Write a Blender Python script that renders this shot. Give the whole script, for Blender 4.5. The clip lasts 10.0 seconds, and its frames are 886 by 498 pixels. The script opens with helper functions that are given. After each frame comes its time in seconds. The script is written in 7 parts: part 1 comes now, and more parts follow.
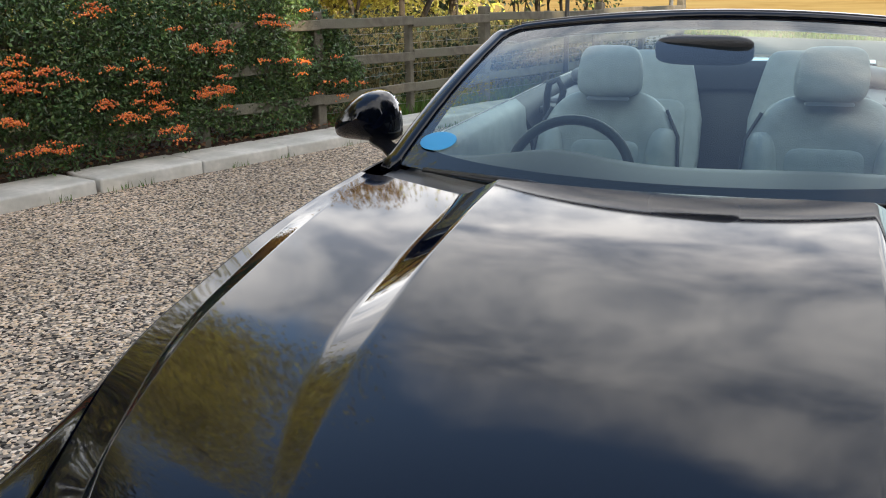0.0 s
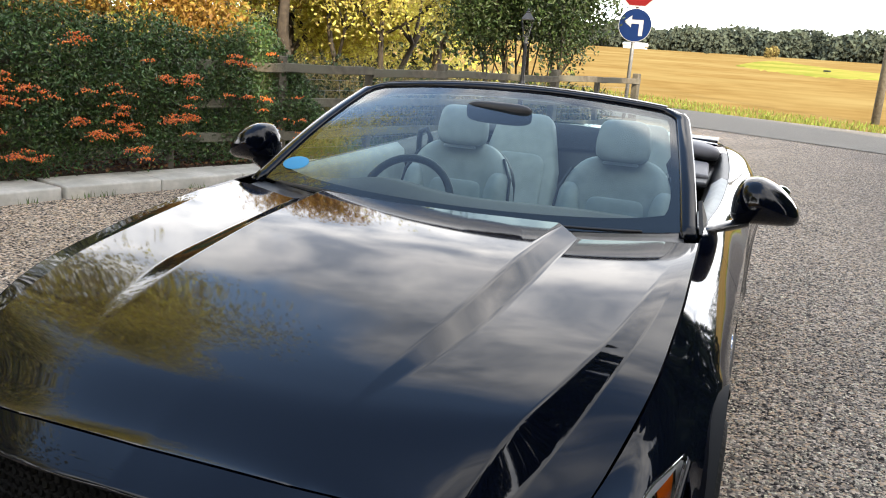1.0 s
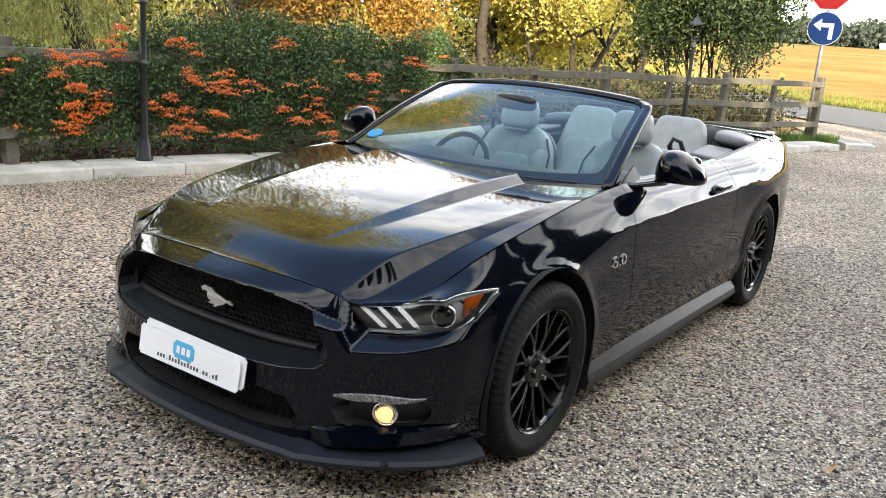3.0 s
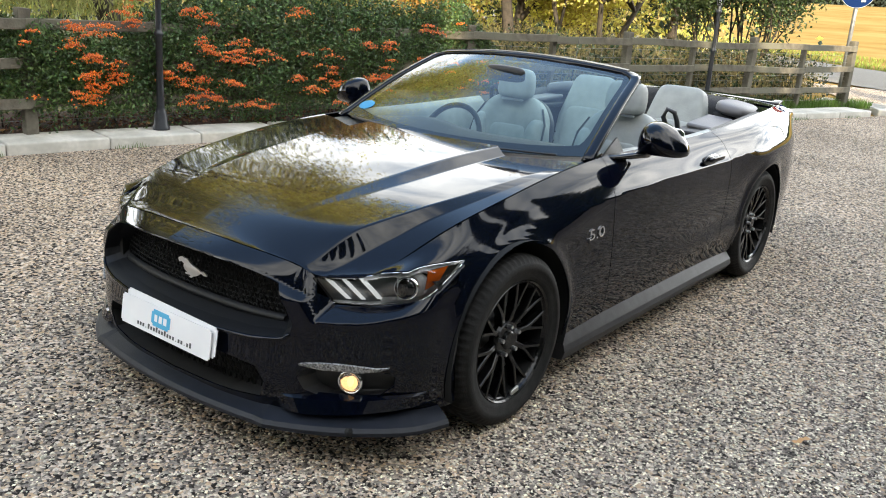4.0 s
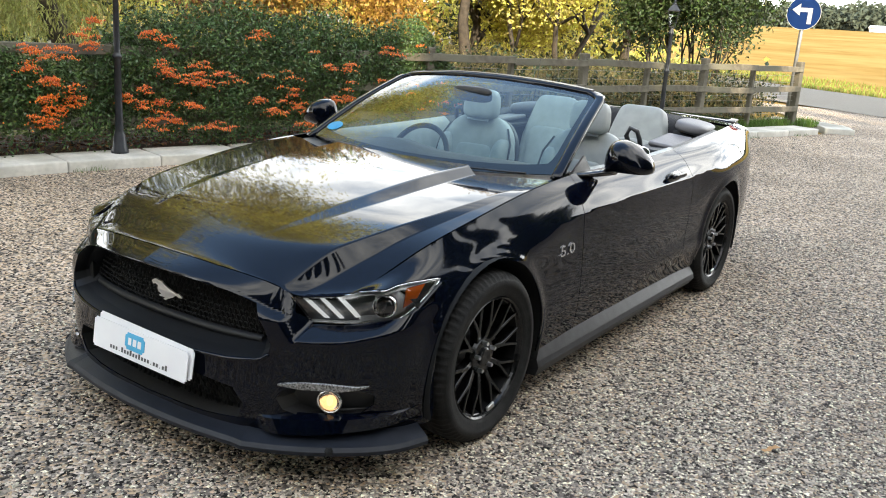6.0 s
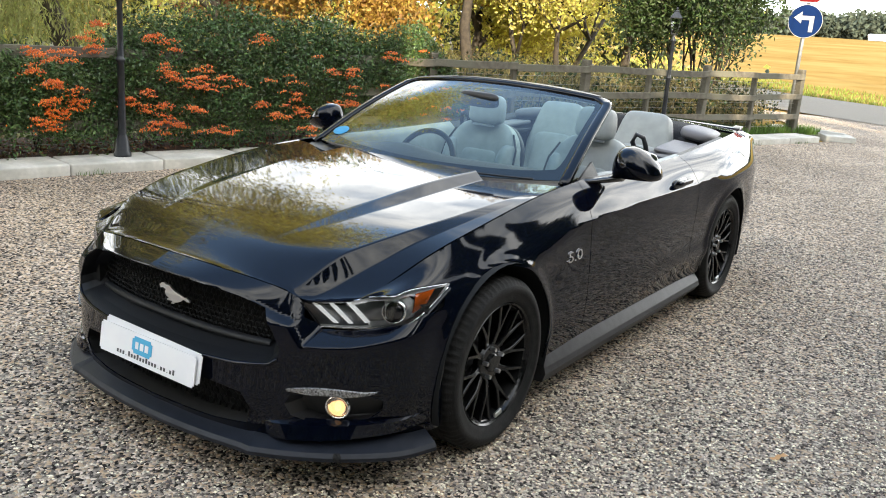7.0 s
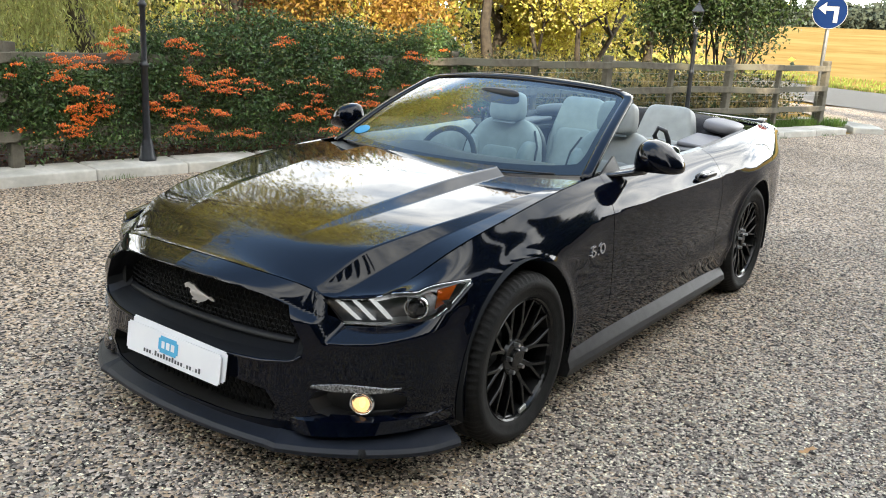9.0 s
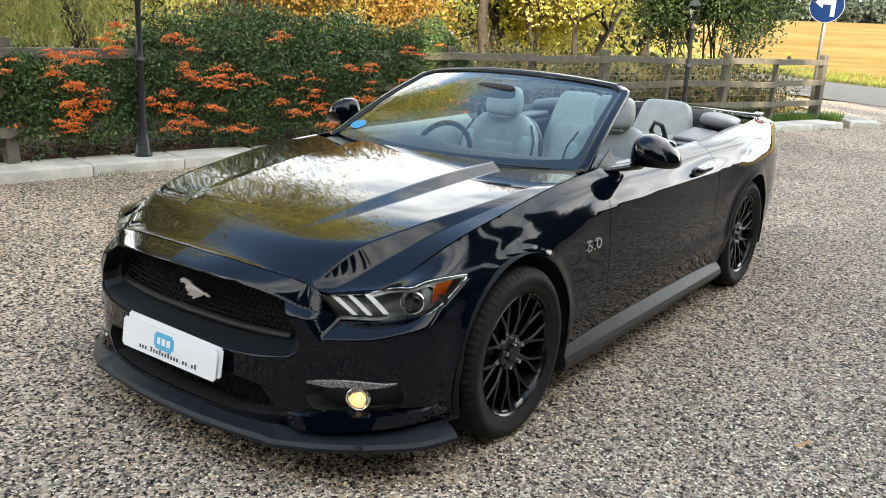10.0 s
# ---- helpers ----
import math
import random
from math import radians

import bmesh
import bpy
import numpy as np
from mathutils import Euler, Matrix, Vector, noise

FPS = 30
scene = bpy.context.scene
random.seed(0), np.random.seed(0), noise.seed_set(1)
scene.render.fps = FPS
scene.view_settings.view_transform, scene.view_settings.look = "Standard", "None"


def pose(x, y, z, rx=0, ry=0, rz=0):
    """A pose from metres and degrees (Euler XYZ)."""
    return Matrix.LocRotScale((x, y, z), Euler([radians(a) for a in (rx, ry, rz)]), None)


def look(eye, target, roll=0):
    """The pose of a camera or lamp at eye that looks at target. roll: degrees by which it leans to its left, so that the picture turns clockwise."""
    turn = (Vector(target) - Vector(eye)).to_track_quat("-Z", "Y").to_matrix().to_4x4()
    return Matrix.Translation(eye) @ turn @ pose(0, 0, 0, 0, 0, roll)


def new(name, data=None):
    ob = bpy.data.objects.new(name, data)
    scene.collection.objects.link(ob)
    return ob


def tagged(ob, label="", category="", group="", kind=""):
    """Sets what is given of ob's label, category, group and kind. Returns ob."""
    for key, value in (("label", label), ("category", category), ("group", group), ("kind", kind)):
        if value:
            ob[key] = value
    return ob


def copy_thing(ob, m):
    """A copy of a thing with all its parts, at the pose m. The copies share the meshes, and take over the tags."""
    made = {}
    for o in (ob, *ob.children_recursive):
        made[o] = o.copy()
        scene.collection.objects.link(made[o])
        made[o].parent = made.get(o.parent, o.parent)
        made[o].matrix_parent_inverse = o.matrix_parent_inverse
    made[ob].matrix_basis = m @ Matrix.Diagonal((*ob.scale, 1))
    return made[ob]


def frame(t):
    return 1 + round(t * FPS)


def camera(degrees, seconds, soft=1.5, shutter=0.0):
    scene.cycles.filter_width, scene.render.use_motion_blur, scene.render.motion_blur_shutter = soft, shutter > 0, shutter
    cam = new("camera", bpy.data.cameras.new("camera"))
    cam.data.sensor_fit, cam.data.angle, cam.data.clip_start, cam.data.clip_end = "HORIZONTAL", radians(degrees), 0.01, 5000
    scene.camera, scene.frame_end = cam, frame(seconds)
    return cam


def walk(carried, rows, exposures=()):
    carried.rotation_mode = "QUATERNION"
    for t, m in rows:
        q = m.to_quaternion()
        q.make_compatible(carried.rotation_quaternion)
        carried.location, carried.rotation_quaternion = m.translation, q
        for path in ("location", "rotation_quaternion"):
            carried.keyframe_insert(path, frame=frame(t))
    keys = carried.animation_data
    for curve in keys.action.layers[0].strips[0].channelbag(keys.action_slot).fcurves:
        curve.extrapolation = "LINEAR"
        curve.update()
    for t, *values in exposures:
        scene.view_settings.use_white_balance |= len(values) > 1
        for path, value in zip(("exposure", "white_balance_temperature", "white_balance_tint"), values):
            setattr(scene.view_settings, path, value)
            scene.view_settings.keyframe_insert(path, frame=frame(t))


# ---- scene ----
cam = camera(55.0, 10.0, soft=1.05)
PATH = [
    (0, (0.151, -1.306, 1.378), (-0.534, 0.484, 0.808), -0.9),
    (0.5, (0.454, -1.56, 1.396), (-0.127, 0.281, 0.872), 2.3),
    (1, (0.89, -1.885, 1.441), (0.232, -0.052, 0.985), 4.1),
    (1.5, (1.261, -2.281, 1.466), (0.459, -0.508, 1.005), 3.9),
    (2, (1.627, -2.545, 1.495), (0.653, -0.86, 1.034), 2.4),
    (2.5, (2.011, -2.745, 1.516), (0.952, -1.111, 1.058), 2.9),
    (3.8, (2.477, -2.587, 1.591), (1.313, -1.059, 1.032), 4.6),
    (4, (2.496, -2.587, 1.598), (1.337, -1.061, 1.026), 3.7),
    (4.5, (2.491, -2.609, 1.608), (1.342, -1.069, 1.052), 2.9),
    (5, (2.483, -2.621, 1.606), (1.348, -1.06, 1.079), 2.9),
    (5.5, (2.479, -2.637, 1.597), (1.381, -1.049, 1.073), 3.2),
    (7, (2.424, -2.665, 1.586), (1.335, -1.066, 1.08), 4.0),
    (7.5, (2.433, -2.662, 1.581), (1.34, -1.063, 1.08), 3.0),
    (8, (2.435, -2.663, 1.575), (1.327, -1.078, 1.063), 2.9),
    (8.5, (2.429, -2.662, 1.573), (1.304, -1.089, 1.063), 3.0),
    (9, (2.435, -2.664, 1.572), (1.3, -1.098, 1.063), 2.7),
    (9.5, (2.439, -2.663, 1.567), (1.307, -1.097, 1.052), 2.6),
    (10, (2.437, -2.657, 1.571), (1.309, -1.09, 1.051), 2.6),
]
walk(cam, [(t, look(eye, target, roll)) for t, eye, target, roll in PATH],
     [(t, e + 0.04, 6850, 10 if t < 3 else 6) for t, e in ((0.0, 1.0), (0.3, 1.36), (0.6, 1.36), (1.0, 1.18), (1.5, 1.32), (2.0, 1.54), (2.5, 1.56), (4.0, 1.54), (7.0, 1.53), (10.0, 1.52))])

# ---- daylight: low autumn sun behind the yard's conifers, bright broken cloud ----
SUN_WAY = Vector((-0.64, 0.77, -0.42)).normalized()
world = bpy.data.worlds.new("sky")
scene.world = world
world.use_nodes = True
wn, wl = world.node_tree.nodes, world.node_tree.links
wn.clear()
w_out = wn.new("ShaderNodeOutputWorld")
w_bg = wn.new("ShaderNodeBackground")
w_bg.inputs["Strength"].default_value = 0.15
sky = wn.new("ShaderNodeTexSky")
sky.sky_type = "NISHITA"
sky.sun_disc = False
sky.sun_elevation = math.asin(-SUN_WAY.z)
sky.sun_rotation = math.atan2(-SUN_WAY.x, -SUN_WAY.y)
w_co = wn.new("ShaderNodeTexCoord")
w_sep = wn.new("ShaderNodeSeparateXYZ")
wl.new(w_co.outputs["Generated"], w_sep.inputs[0])
w_up = wn.new("ShaderNodeMath")
w_up.operation = "ADD"
w_up.inputs[1].default_value = 0.12
wl.new(w_sep.outputs["Z"], w_up.inputs[0])
w_max = wn.new("ShaderNodeMath")
w_max.operation = "MAXIMUM"
w_max.inputs[1].default_value = 0.05
wl.new(w_up.outputs[0], w_max.inputs[0])
w_div = wn.new("ShaderNodeVectorMath")
w_div.operation = "DIVIDE"
wl.new(w_co.outputs["Generated"], w_div.inputs[0])
wl.new(w_max.outputs[0], w_div.inputs[1])
w_noise = wn.new("ShaderNodeTexNoise")
w_noise.inputs["Scale"].default_value = 0.85
w_noise.inputs["Detail"].default_value = 8
w_noise.inputs["Roughness"].default_value = 0.55
w_noise.inputs["Distortion"].default_value = 0.5
wl.new(w_div.outputs[0], w_noise.inputs["Vector"])
# cloud grows thicker towards the horizon, open blue overhead
w_thick = wn.new("ShaderNodeMapRange")
w_thick.inputs["From Min"].default_value = 0.74
w_thick.inputs["From Max"].default_value = 0.98
w_thick.inputs["To Min"].default_value = 0.15
w_thick.inputs["To Max"].default_value = -0.14
w_lean = wn.new("ShaderNodeMath")
w_lean.operation = "MULTIPLY_ADD"
w_lean.inputs[1].default_value = -0.35
w_side = wn.new("ShaderNodeMath")
w_side.operation = "MULTIPLY_ADD"
w_side.inputs[1].default_value = 0.14
wl.new(w_sep.outputs["Y"], w_side.inputs[0])
wl.new(w_sep.outputs["Z"], w_side.inputs[2])
wl.new(w_sep.outputs["X"], w_lean.inputs[0])
wl.new(w_side.outputs[0], w_lean.inputs[2])
wl.new(w_lean.outputs[0], w_thick.inputs["Value"])
w_sum = wn.new("ShaderNodeMath")
w_sum.operation = "ADD"
wl.new(w_noise.outputs["Fac"], w_sum.inputs[0])
wl.new(w_thick.outputs[0], w_sum.inputs[1])
w_ramp = wn.new("ShaderNodeMapRange")
w_ramp.interpolation_type = "SMOOTHSTEP"
w_ramp.inputs["From Min"].default_value = 0.46
w_ramp.inputs["From Max"].default_value = 0.60
wl.new(w_sum.outputs[0], w_ramp.inputs["Value"])
w_noise2 = wn.new("ShaderNodeTexNoise")
w_noise2.inputs["Scale"].default_value = 4.2
w_noise2.inputs["Detail"].default_value = 10
w_noise2.inputs["Roughness"].default_value = 0.58
wl.new(w_div.outputs[0], w_noise2.inputs["Vector"])
w_cloud = wn.new("ShaderNodeMix")
w_cloud.data_type = "RGBA"
w_cloud.inputs[6].default_value = (3.7, 4.2, 5.1, 1)
w_cloud.inputs[7].default_value = (11.4, 11.4, 11.6, 1)
w_noise2.inputs["Distortion"].default_value = 0.25
w_shade = wn.new("ShaderNodeMapRange")
w_shade.inputs["From Min"].default_value = 0.34
w_shade.inputs["From Max"].default_value = 0.66
wl.new(w_noise2.outputs["Fac"], w_shade.inputs["Value"])
wl.new(w_shade.outputs[0], w_cloud.inputs[0])
w_mix = wn.new("ShaderNodeMix")
w_mix.data_type = "RGBA"
wl.new(w_ramp.outputs[0], w_mix.inputs[0])
w_blue = wn.new("ShaderNodeVectorMath")
w_blue.operation = "SCALE"
w_blue.inputs["Scale"].default_value = 2.1
wl.new(sky.outputs[0], w_blue.inputs[0])
wl.new(w_blue.outputs[0], w_mix.inputs[6])
# hazy bright air low down
w_haze = wn.new("ShaderNodeMapRange")
w_haze.interpolation_type = "SMOOTHSTEP"
w_haze.inputs["From Min"].default_value = 0.0
w_haze.inputs["From Max"].default_value = 0.55
w_haze.inputs["To Min"].default_value = 2.4
w_haze.inputs["To Max"].default_value = 1.0
wl.new(w_sep.outputs["Z"], w_haze.inputs["Value"])
w_glow = wn.new("ShaderNodeVectorMath")
w_glow.operation = "MULTIPLY"
wl.new(w_cloud.outputs[2], w_glow.inputs[0])
wl.new(w_haze.outputs[0], w_glow.inputs[1])
wl.new(w_glow.outputs[0], w_mix.inputs[7])
wl.new(w_mix.outputs[2], w_bg.inputs["Color"])
wl.new(w_bg.outputs[0], w_out.inputs[0])

sun = new("sun", bpy.data.lights.new("sun", "SUN"))
sun.data.energy = 4.5
sun.data.angle = radians(0.6)
sun.data.color = (1.0, 0.86, 0.66)
sun.matrix_basis = look(-SUN_WAY * 60, (0, 0, 0))

# ---- materials ----
def material(name, color, rough=0.5, metal=0.0, color2=None, scale=30.0, bump=0.0, bump_scale=None, coat=0.0,
             detail=6.0, spots=None, rand=0.0, trans=0.0, ior=1.5, sub=0.0, spec=0.5):
    """A principled surface: two tones mixed by noise, a second larger mottle, fine relief."""
    m = bpy.data.materials.new(name)
    m.use_nodes = True
    n, l = m.node_tree.nodes, m.node_tree.links
    b = n["Principled BSDF"]
    b.inputs["Roughness"].default_value = rough
    b.inputs["Metallic"].default_value = metal
    b.inputs["Coat Weight"].default_value = coat
    b.inputs["Coat Roughness"].default_value = 0.006
    b.inputs["Transmission Weight"].default_value = trans
    b.inputs["IOR"].default_value = ior
    b.inputs["Specular IOR Level"].default_value = spec
    b.inputs["Base Color"].default_value = (*color, 1)
    co = n.new("ShaderNodeTexCoord")
    out = None
    if color2:
        t = n.new("ShaderNodeTexNoise")
        t.inputs["Scale"].default_value = scale
        t.inputs["Detail"].default_value = detail
        l.new(co.outputs["Object"], t.inputs["Vector"])
        mx = n.new("ShaderNodeMix")
        mx.data_type = "RGBA"
        mx.inputs[6].default_value = (*color, 1)
        mx.inputs[7].default_value = (*color2, 1)
        mr = n.new("ShaderNodeMapRange")
        mr.inputs["From Min"].default_value = 0.35
        mr.inputs["From Max"].default_value = 0.65
        l.new(t.outputs["Fac"], mr.inputs["Value"])
        l.new(mr.outputs[0], mx.inputs[0])
        out = mx.outputs[2]
        if spots:
            t2 = n.new("ShaderNodeTexNoise")
            t2.inputs["Scale"].default_value = scale * 0.13
            t2.inputs["Detail"].default_value = 3
            l.new(co.outputs["Object"], t2.inputs["Vector"])
            mr2 = n.new("ShaderNodeMapRange")
            mr2.inputs["From Min"].default_value = 0.45
            mr2.inputs["From Max"].default_value = 0.7
            l.new(t2.outputs["Fac"], mr2.inputs["Value"])
            m2 = n.new("ShaderNodeMix")
            m2.data_type = "RGBA"
            l.new(mr2.outputs[0], m2.inputs[0])
            l.new(out, m2.inputs[6])
            m2.inputs[7].default_value = (*spots, 1)
            out = m2.outputs[2]
    if rand:
        isl = n.new("ShaderNodeNewGeometry")
        hs = n.new("ShaderNodeHueSaturation")
        mrv = n.new("ShaderNodeMapRange")
        mrv.inputs["To Min"].default_value = 1 - rand
        mrv.inputs["To Max"].default_value = 1 + rand
        l.new(isl.outputs["Random Per Island"], mrv.inputs["Value"])
        l.new(mrv.outputs[0], hs.inputs["Value"])
        mrh = n.new("ShaderNodeMapRange")
        mrh.inputs["To Min"].default_value = 0.5 - rand * 0.05
        mrh.inputs["To Max"].default_value = 0.5 + rand * 0.05
        l.new(isl.outputs["Random Per Island"], mrh.inputs["Value"])
        l.new(mrh.outputs[0], hs.inputs["Hue"])
        if out:
            l.new(out, hs.inputs["Color"])
        else:
            hs.inputs["Color"].default_value = (*color, 1)
        out = hs.outputs[0]
    if out:
        l.new(out, b.inputs["Base Color"])
    if bump:
        t3 = n.new("ShaderNodeTexNoise")
        t3.inputs["Scale"].default_value = bump_scale or scale * 3
        t3.inputs["Detail"].default_value = 5
        l.new(co.outputs["Object"], t3.inputs["Vector"])
        bp = n.new("ShaderNodeBump")
        bp.inputs["Strength"].default_value = bump
        bp.inputs["Distance"].default_value = 0.01
        l.new(t3.outputs["Fac"], bp.inputs["Height"])
        l.new(bp.outputs[0], b.inputs["Normal"])
    if sub:
        tr = n.new("ShaderNodeBsdfTranslucent")
        ms = n.new("ShaderNodeMixShader")
        ms.inputs[0].default_value = sub
        l.new(b.outputs[0], ms.inputs[1])
        l.new(tr.outputs[0], ms.inputs[2])
        if out:
            l.new(out, tr.inputs["Color"])
        else:
            tr.inputs["Color"].default_value = (*color, 1)
        l.new(ms.outputs[0], n["Material Output"].inputs[0])
    return m


def lamp_material(name, color, strength):
    m = bpy.data.materials.new(name)
    m.use_nodes = True
    b = m.node_tree.nodes["Principled BSDF"]
    b.inputs["Base Color"].default_value = (*color, 1)
    b.inputs["Emission Color"].default_value = (*color, 1)
    b.inputs["Emission Strength"].default_value = strength
    return m


def gravel_material(name, light, dark, size):
    """Loose chippings: cells of varied tone with raised crowns, over larger damp and worn patches."""
    m = bpy.data.materials.new(name)
    m.use_nodes = True
    n, l = m.node_tree.nodes, m.node_tree.links
    b = n["Principled BSDF"]
    b.inputs["Roughness"].default_value = 0.85
    b.inputs["Specular IOR Level"].default_value = 0.15
    co = n.new("ShaderNodeTexCoord")
    v = n.new("ShaderNodeTexVoronoi")
    v.inputs["Scale"].default_value = 1 / size
    v.inputs["Randomness"].default_value = 1
    l.new(co.outputs["Object"], v.inputs["Vector"])
    sp = n.new("ShaderNodeSeparateColor")
    l.new(v.outputs["Color"], sp.inputs[0])
    ramp = n.new("ShaderNodeValToRGB")
    e = ramp.color_ramp.elements
    e[0].position, e[0].color = 0.16, (*dark, 1)
    e[1].position, e[1].color = 1.0, (*light, 1)
    mid = e.new(0.55)
    mid.color = tuple(0.55 * a + 0.45 * c for a, c in zip(dark, light)) + (1,)
    tan = e.new(0.72)
    tan.color = (light[0] * 0.72, light[1] * 0.60, light[2] * 0.46, 1)
    l.new(sp.outputs[0], ramp.inputs[0])
    big = n.new("ShaderNodeTexNoise")
    big.inputs["Scale"].default_value = 0.55
    big.inputs["Detail"].default_value = 5
    l.new(co.outputs["Object"], big.inputs["Vector"])
    mr = n.new("ShaderNodeMapRange")
    mr.inputs["From Min"].default_value = 0.35
    mr.inputs["From Max"].default_value = 0.65
    mr.inputs["To Min"].default_value = 0.78
    mr.inputs["To Max"].default_value = 1.12
    l.new(big.outputs["Fac"], mr.inputs["Value"])
    hs = n.new("ShaderNodeHueSaturation")
    l.new(ramp.outputs[0], hs.inputs["Color"])
    l.new(mr.outputs[0], hs.inputs["Value"])
    # worn brown earth among the chippings plus painted-in shade, towards +x, ragged edge
    sep = n.new("ShaderNodeSeparateXYZ")
    l.new(co.outputs["Object"], sep.inputs[0])
    rag = n.new("ShaderNodeMath")
    rag.operation = "MULTIPLY_ADD"
    rag.inputs[1].default_value = 5.0
    l.new(big.outputs["Fac"], rag.inputs[0])
    l.new(sep.outputs["X"], rag.inputs[2])
    earth_shade = n.new("ShaderNodeMapRange")
    earth_shade.interpolation_type = "SMOOTHSTEP"
    earth_shade.inputs["From Min"].default_value = 3.6
    earth_shade.inputs["From Max"].default_value = 6.2
    earth_shade.inputs["To Max"].default_value = 0.72
    l.new(rag.outputs[0], earth_shade.inputs["Value"])
    earth_shade_mix = n.new("ShaderNodeMix")
    earth_shade_mix.data_type = "RGBA"
    earth_shade_mix.inputs[7].default_value = (0.115, 0.093, 0.078, 1)
    l.new(earth_shade.outputs[0], earth_shade_mix.inputs[0])
    l.new(hs.outputs[0], earth_shade_mix.inputs[6])
    l.new(earth_shade_mix.outputs[2], b.inputs["Base Color"])
    inv = n.new("ShaderNodeMath")
    inv.operation = "SUBTRACT"
    inv.inputs[0].default_value = 1
    l.new(v.outputs["Distance"], inv.inputs[1])
    bp = n.new("ShaderNodeBump")
    bp.inputs["Strength"].default_value = 0.9
    bp.inputs["Distance"].default_value = size * 0.8
    l.new(inv.outputs[0], bp.inputs["Height"])
    l.new(bp.outputs[0], b.inputs["Normal"])
    return m


PAINT = material("black_paint", (0.0012, 0.0021, 0.006), 0.12, coat=1.0)
PAINT.node_tree.nodes["Principled BSDF"].inputs["Coat IOR"].default_value = 1.38
PAINT.node_tree.nodes["Principled BSDF"].inputs["Coat Roughness"].default_value = 0.04
PAINT.node_tree.nodes["Principled BSDF"].inputs["Specular IOR Level"].default_value = 0.0
RIM_BLACK = material("rim_black", (0.003, 0.003, 0.0034), 0.24, coat=0.10)
RIM_BLACK.node_tree.nodes["Principled BSDF"].inputs["Specular IOR Level"].default_value = 0.35
GLOSS_BLACK = material("gloss_black", (0.006, 0.006, 0.007), 0.16, coat=0.5)
SATIN_BLACK = material("satin_black", (0.012, 0.012, 0.013), 0.42, bump=0.1, bump_scale=400)
SPLIT_BLACK = material("splitter_plastic", (0.005, 0.007, 0.012), 0.45, color2=(0.008, 0.010, 0.016), scale=20, bump=0.08, bump_scale=300)
RUBBER = material("tyre_rubber", (0.009, 0.009, 0.009), 0.7, color2=(0.016, 0.0155, 0.015), scale=25, bump=0.25, bump_scale=180)
RUBBER.node_tree.nodes["Principled BSDF"].inputs["Specular IOR Level"].default_value = 0.2
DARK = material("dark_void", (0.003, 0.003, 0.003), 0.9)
MESH_BLACK = material("mesh_black", (0.002, 0.002, 0.0022), 0.6)
MESH_BLACK.node_tree.nodes["Principled BSDF"].inputs["Specular IOR Level"].default_value = 0.15
SPLIT_BLACK.node_tree.nodes["Principled BSDF"].inputs["Specular IOR Level"].default_value = 0.3
GRILLE_BLACK = material("grille_plastic", (0.004, 0.0045, 0.006), 0.5, bump=0.05, bump_scale=300, spec=0.25)
GRILLE_BLACK.node_tree.nodes["Principled BSDF"].inputs["Specular IOR Level"].default_value = 0.3
CHROME = material("chrome", (0.75, 0.76, 0.78), 0.12, metal=1.0)
SATIN_CHROME = material("satin_chrome", (0.62, 0.63, 0.65), 0.3, metal=1.0)
LEATHER = material("grey_leather", (0.37, 0.39, 0.38), 0.5, color2=(0.31, 0.33, 0.32), scale=14, bump=0.25, bump_scale=220)
LEATHER_DARK = material("black_leather", (0.018, 0.018, 0.02), 0.45, bump=0.2, bump_scale=220)
DASH = material("dash_plastic", (0.02, 0.022, 0.026), 0.55, bump=0.2, bump_scale=350)
FABRIC = material("roof_fabric", (0.014, 0.014, 0.016), 0.95, color2=(0.024, 0.024, 0.026), scale=60, bump=0.3, bump_scale=500)
AMBER = material("amber_lens", (0.75, 0.14, 0.01), 0.15, coat=0.6)
LAMP_DARK = material("lamp_housing", (0.02, 0.02, 0.022), 0.22)
LAMP_WHITE = material("lamp_reflector", (0.86, 0.87, 0.88), 0.35, coat=0.5)
LAMP_SMOKE = material("smoked_chrome", (0.16, 0.165, 0.17), 0.28, metal=0.7)
BAR_GLOW = lamp_material("light_bar_glow", (0.85, 0.87, 0.9), 0.20)
STRIP = material("strip_lens", (0.55, 0.55, 0.56), 0.18, metal=0.6, color2=(0.12, 0.12, 0.12), scale=160, bump=0.6, bump_scale=220)
FOG_GLOW = lamp_material("fog_bulb", (1.0, 0.55, 0.24), 0.8)
PLATE = material("plate_white", (0.80, 0.80, 0.81), 0.35, color2=(0.76, 0.76, 0.78), scale=8)
PLATE_INK = material("plate_ink", (0.07, 0.07, 0.075), 0.5)
PLATE_BLUE = material("plate_blue", (0.06, 0.38, 0.62), 0.4)
STICKER = material("sticker_blue", (0.02, 0.24, 0.46), 0.5)
SILL_GREY = material("sill_plastic", (0.022, 0.022, 0.024), 0.45, color2=(0.030, 0.030, 0.032), scale=18, bump=0.05, bump_scale=250)

SILL_GREY.node_tree.nodes["Principled BSDF"].inputs["Specular IOR Level"].default_value = 0.22


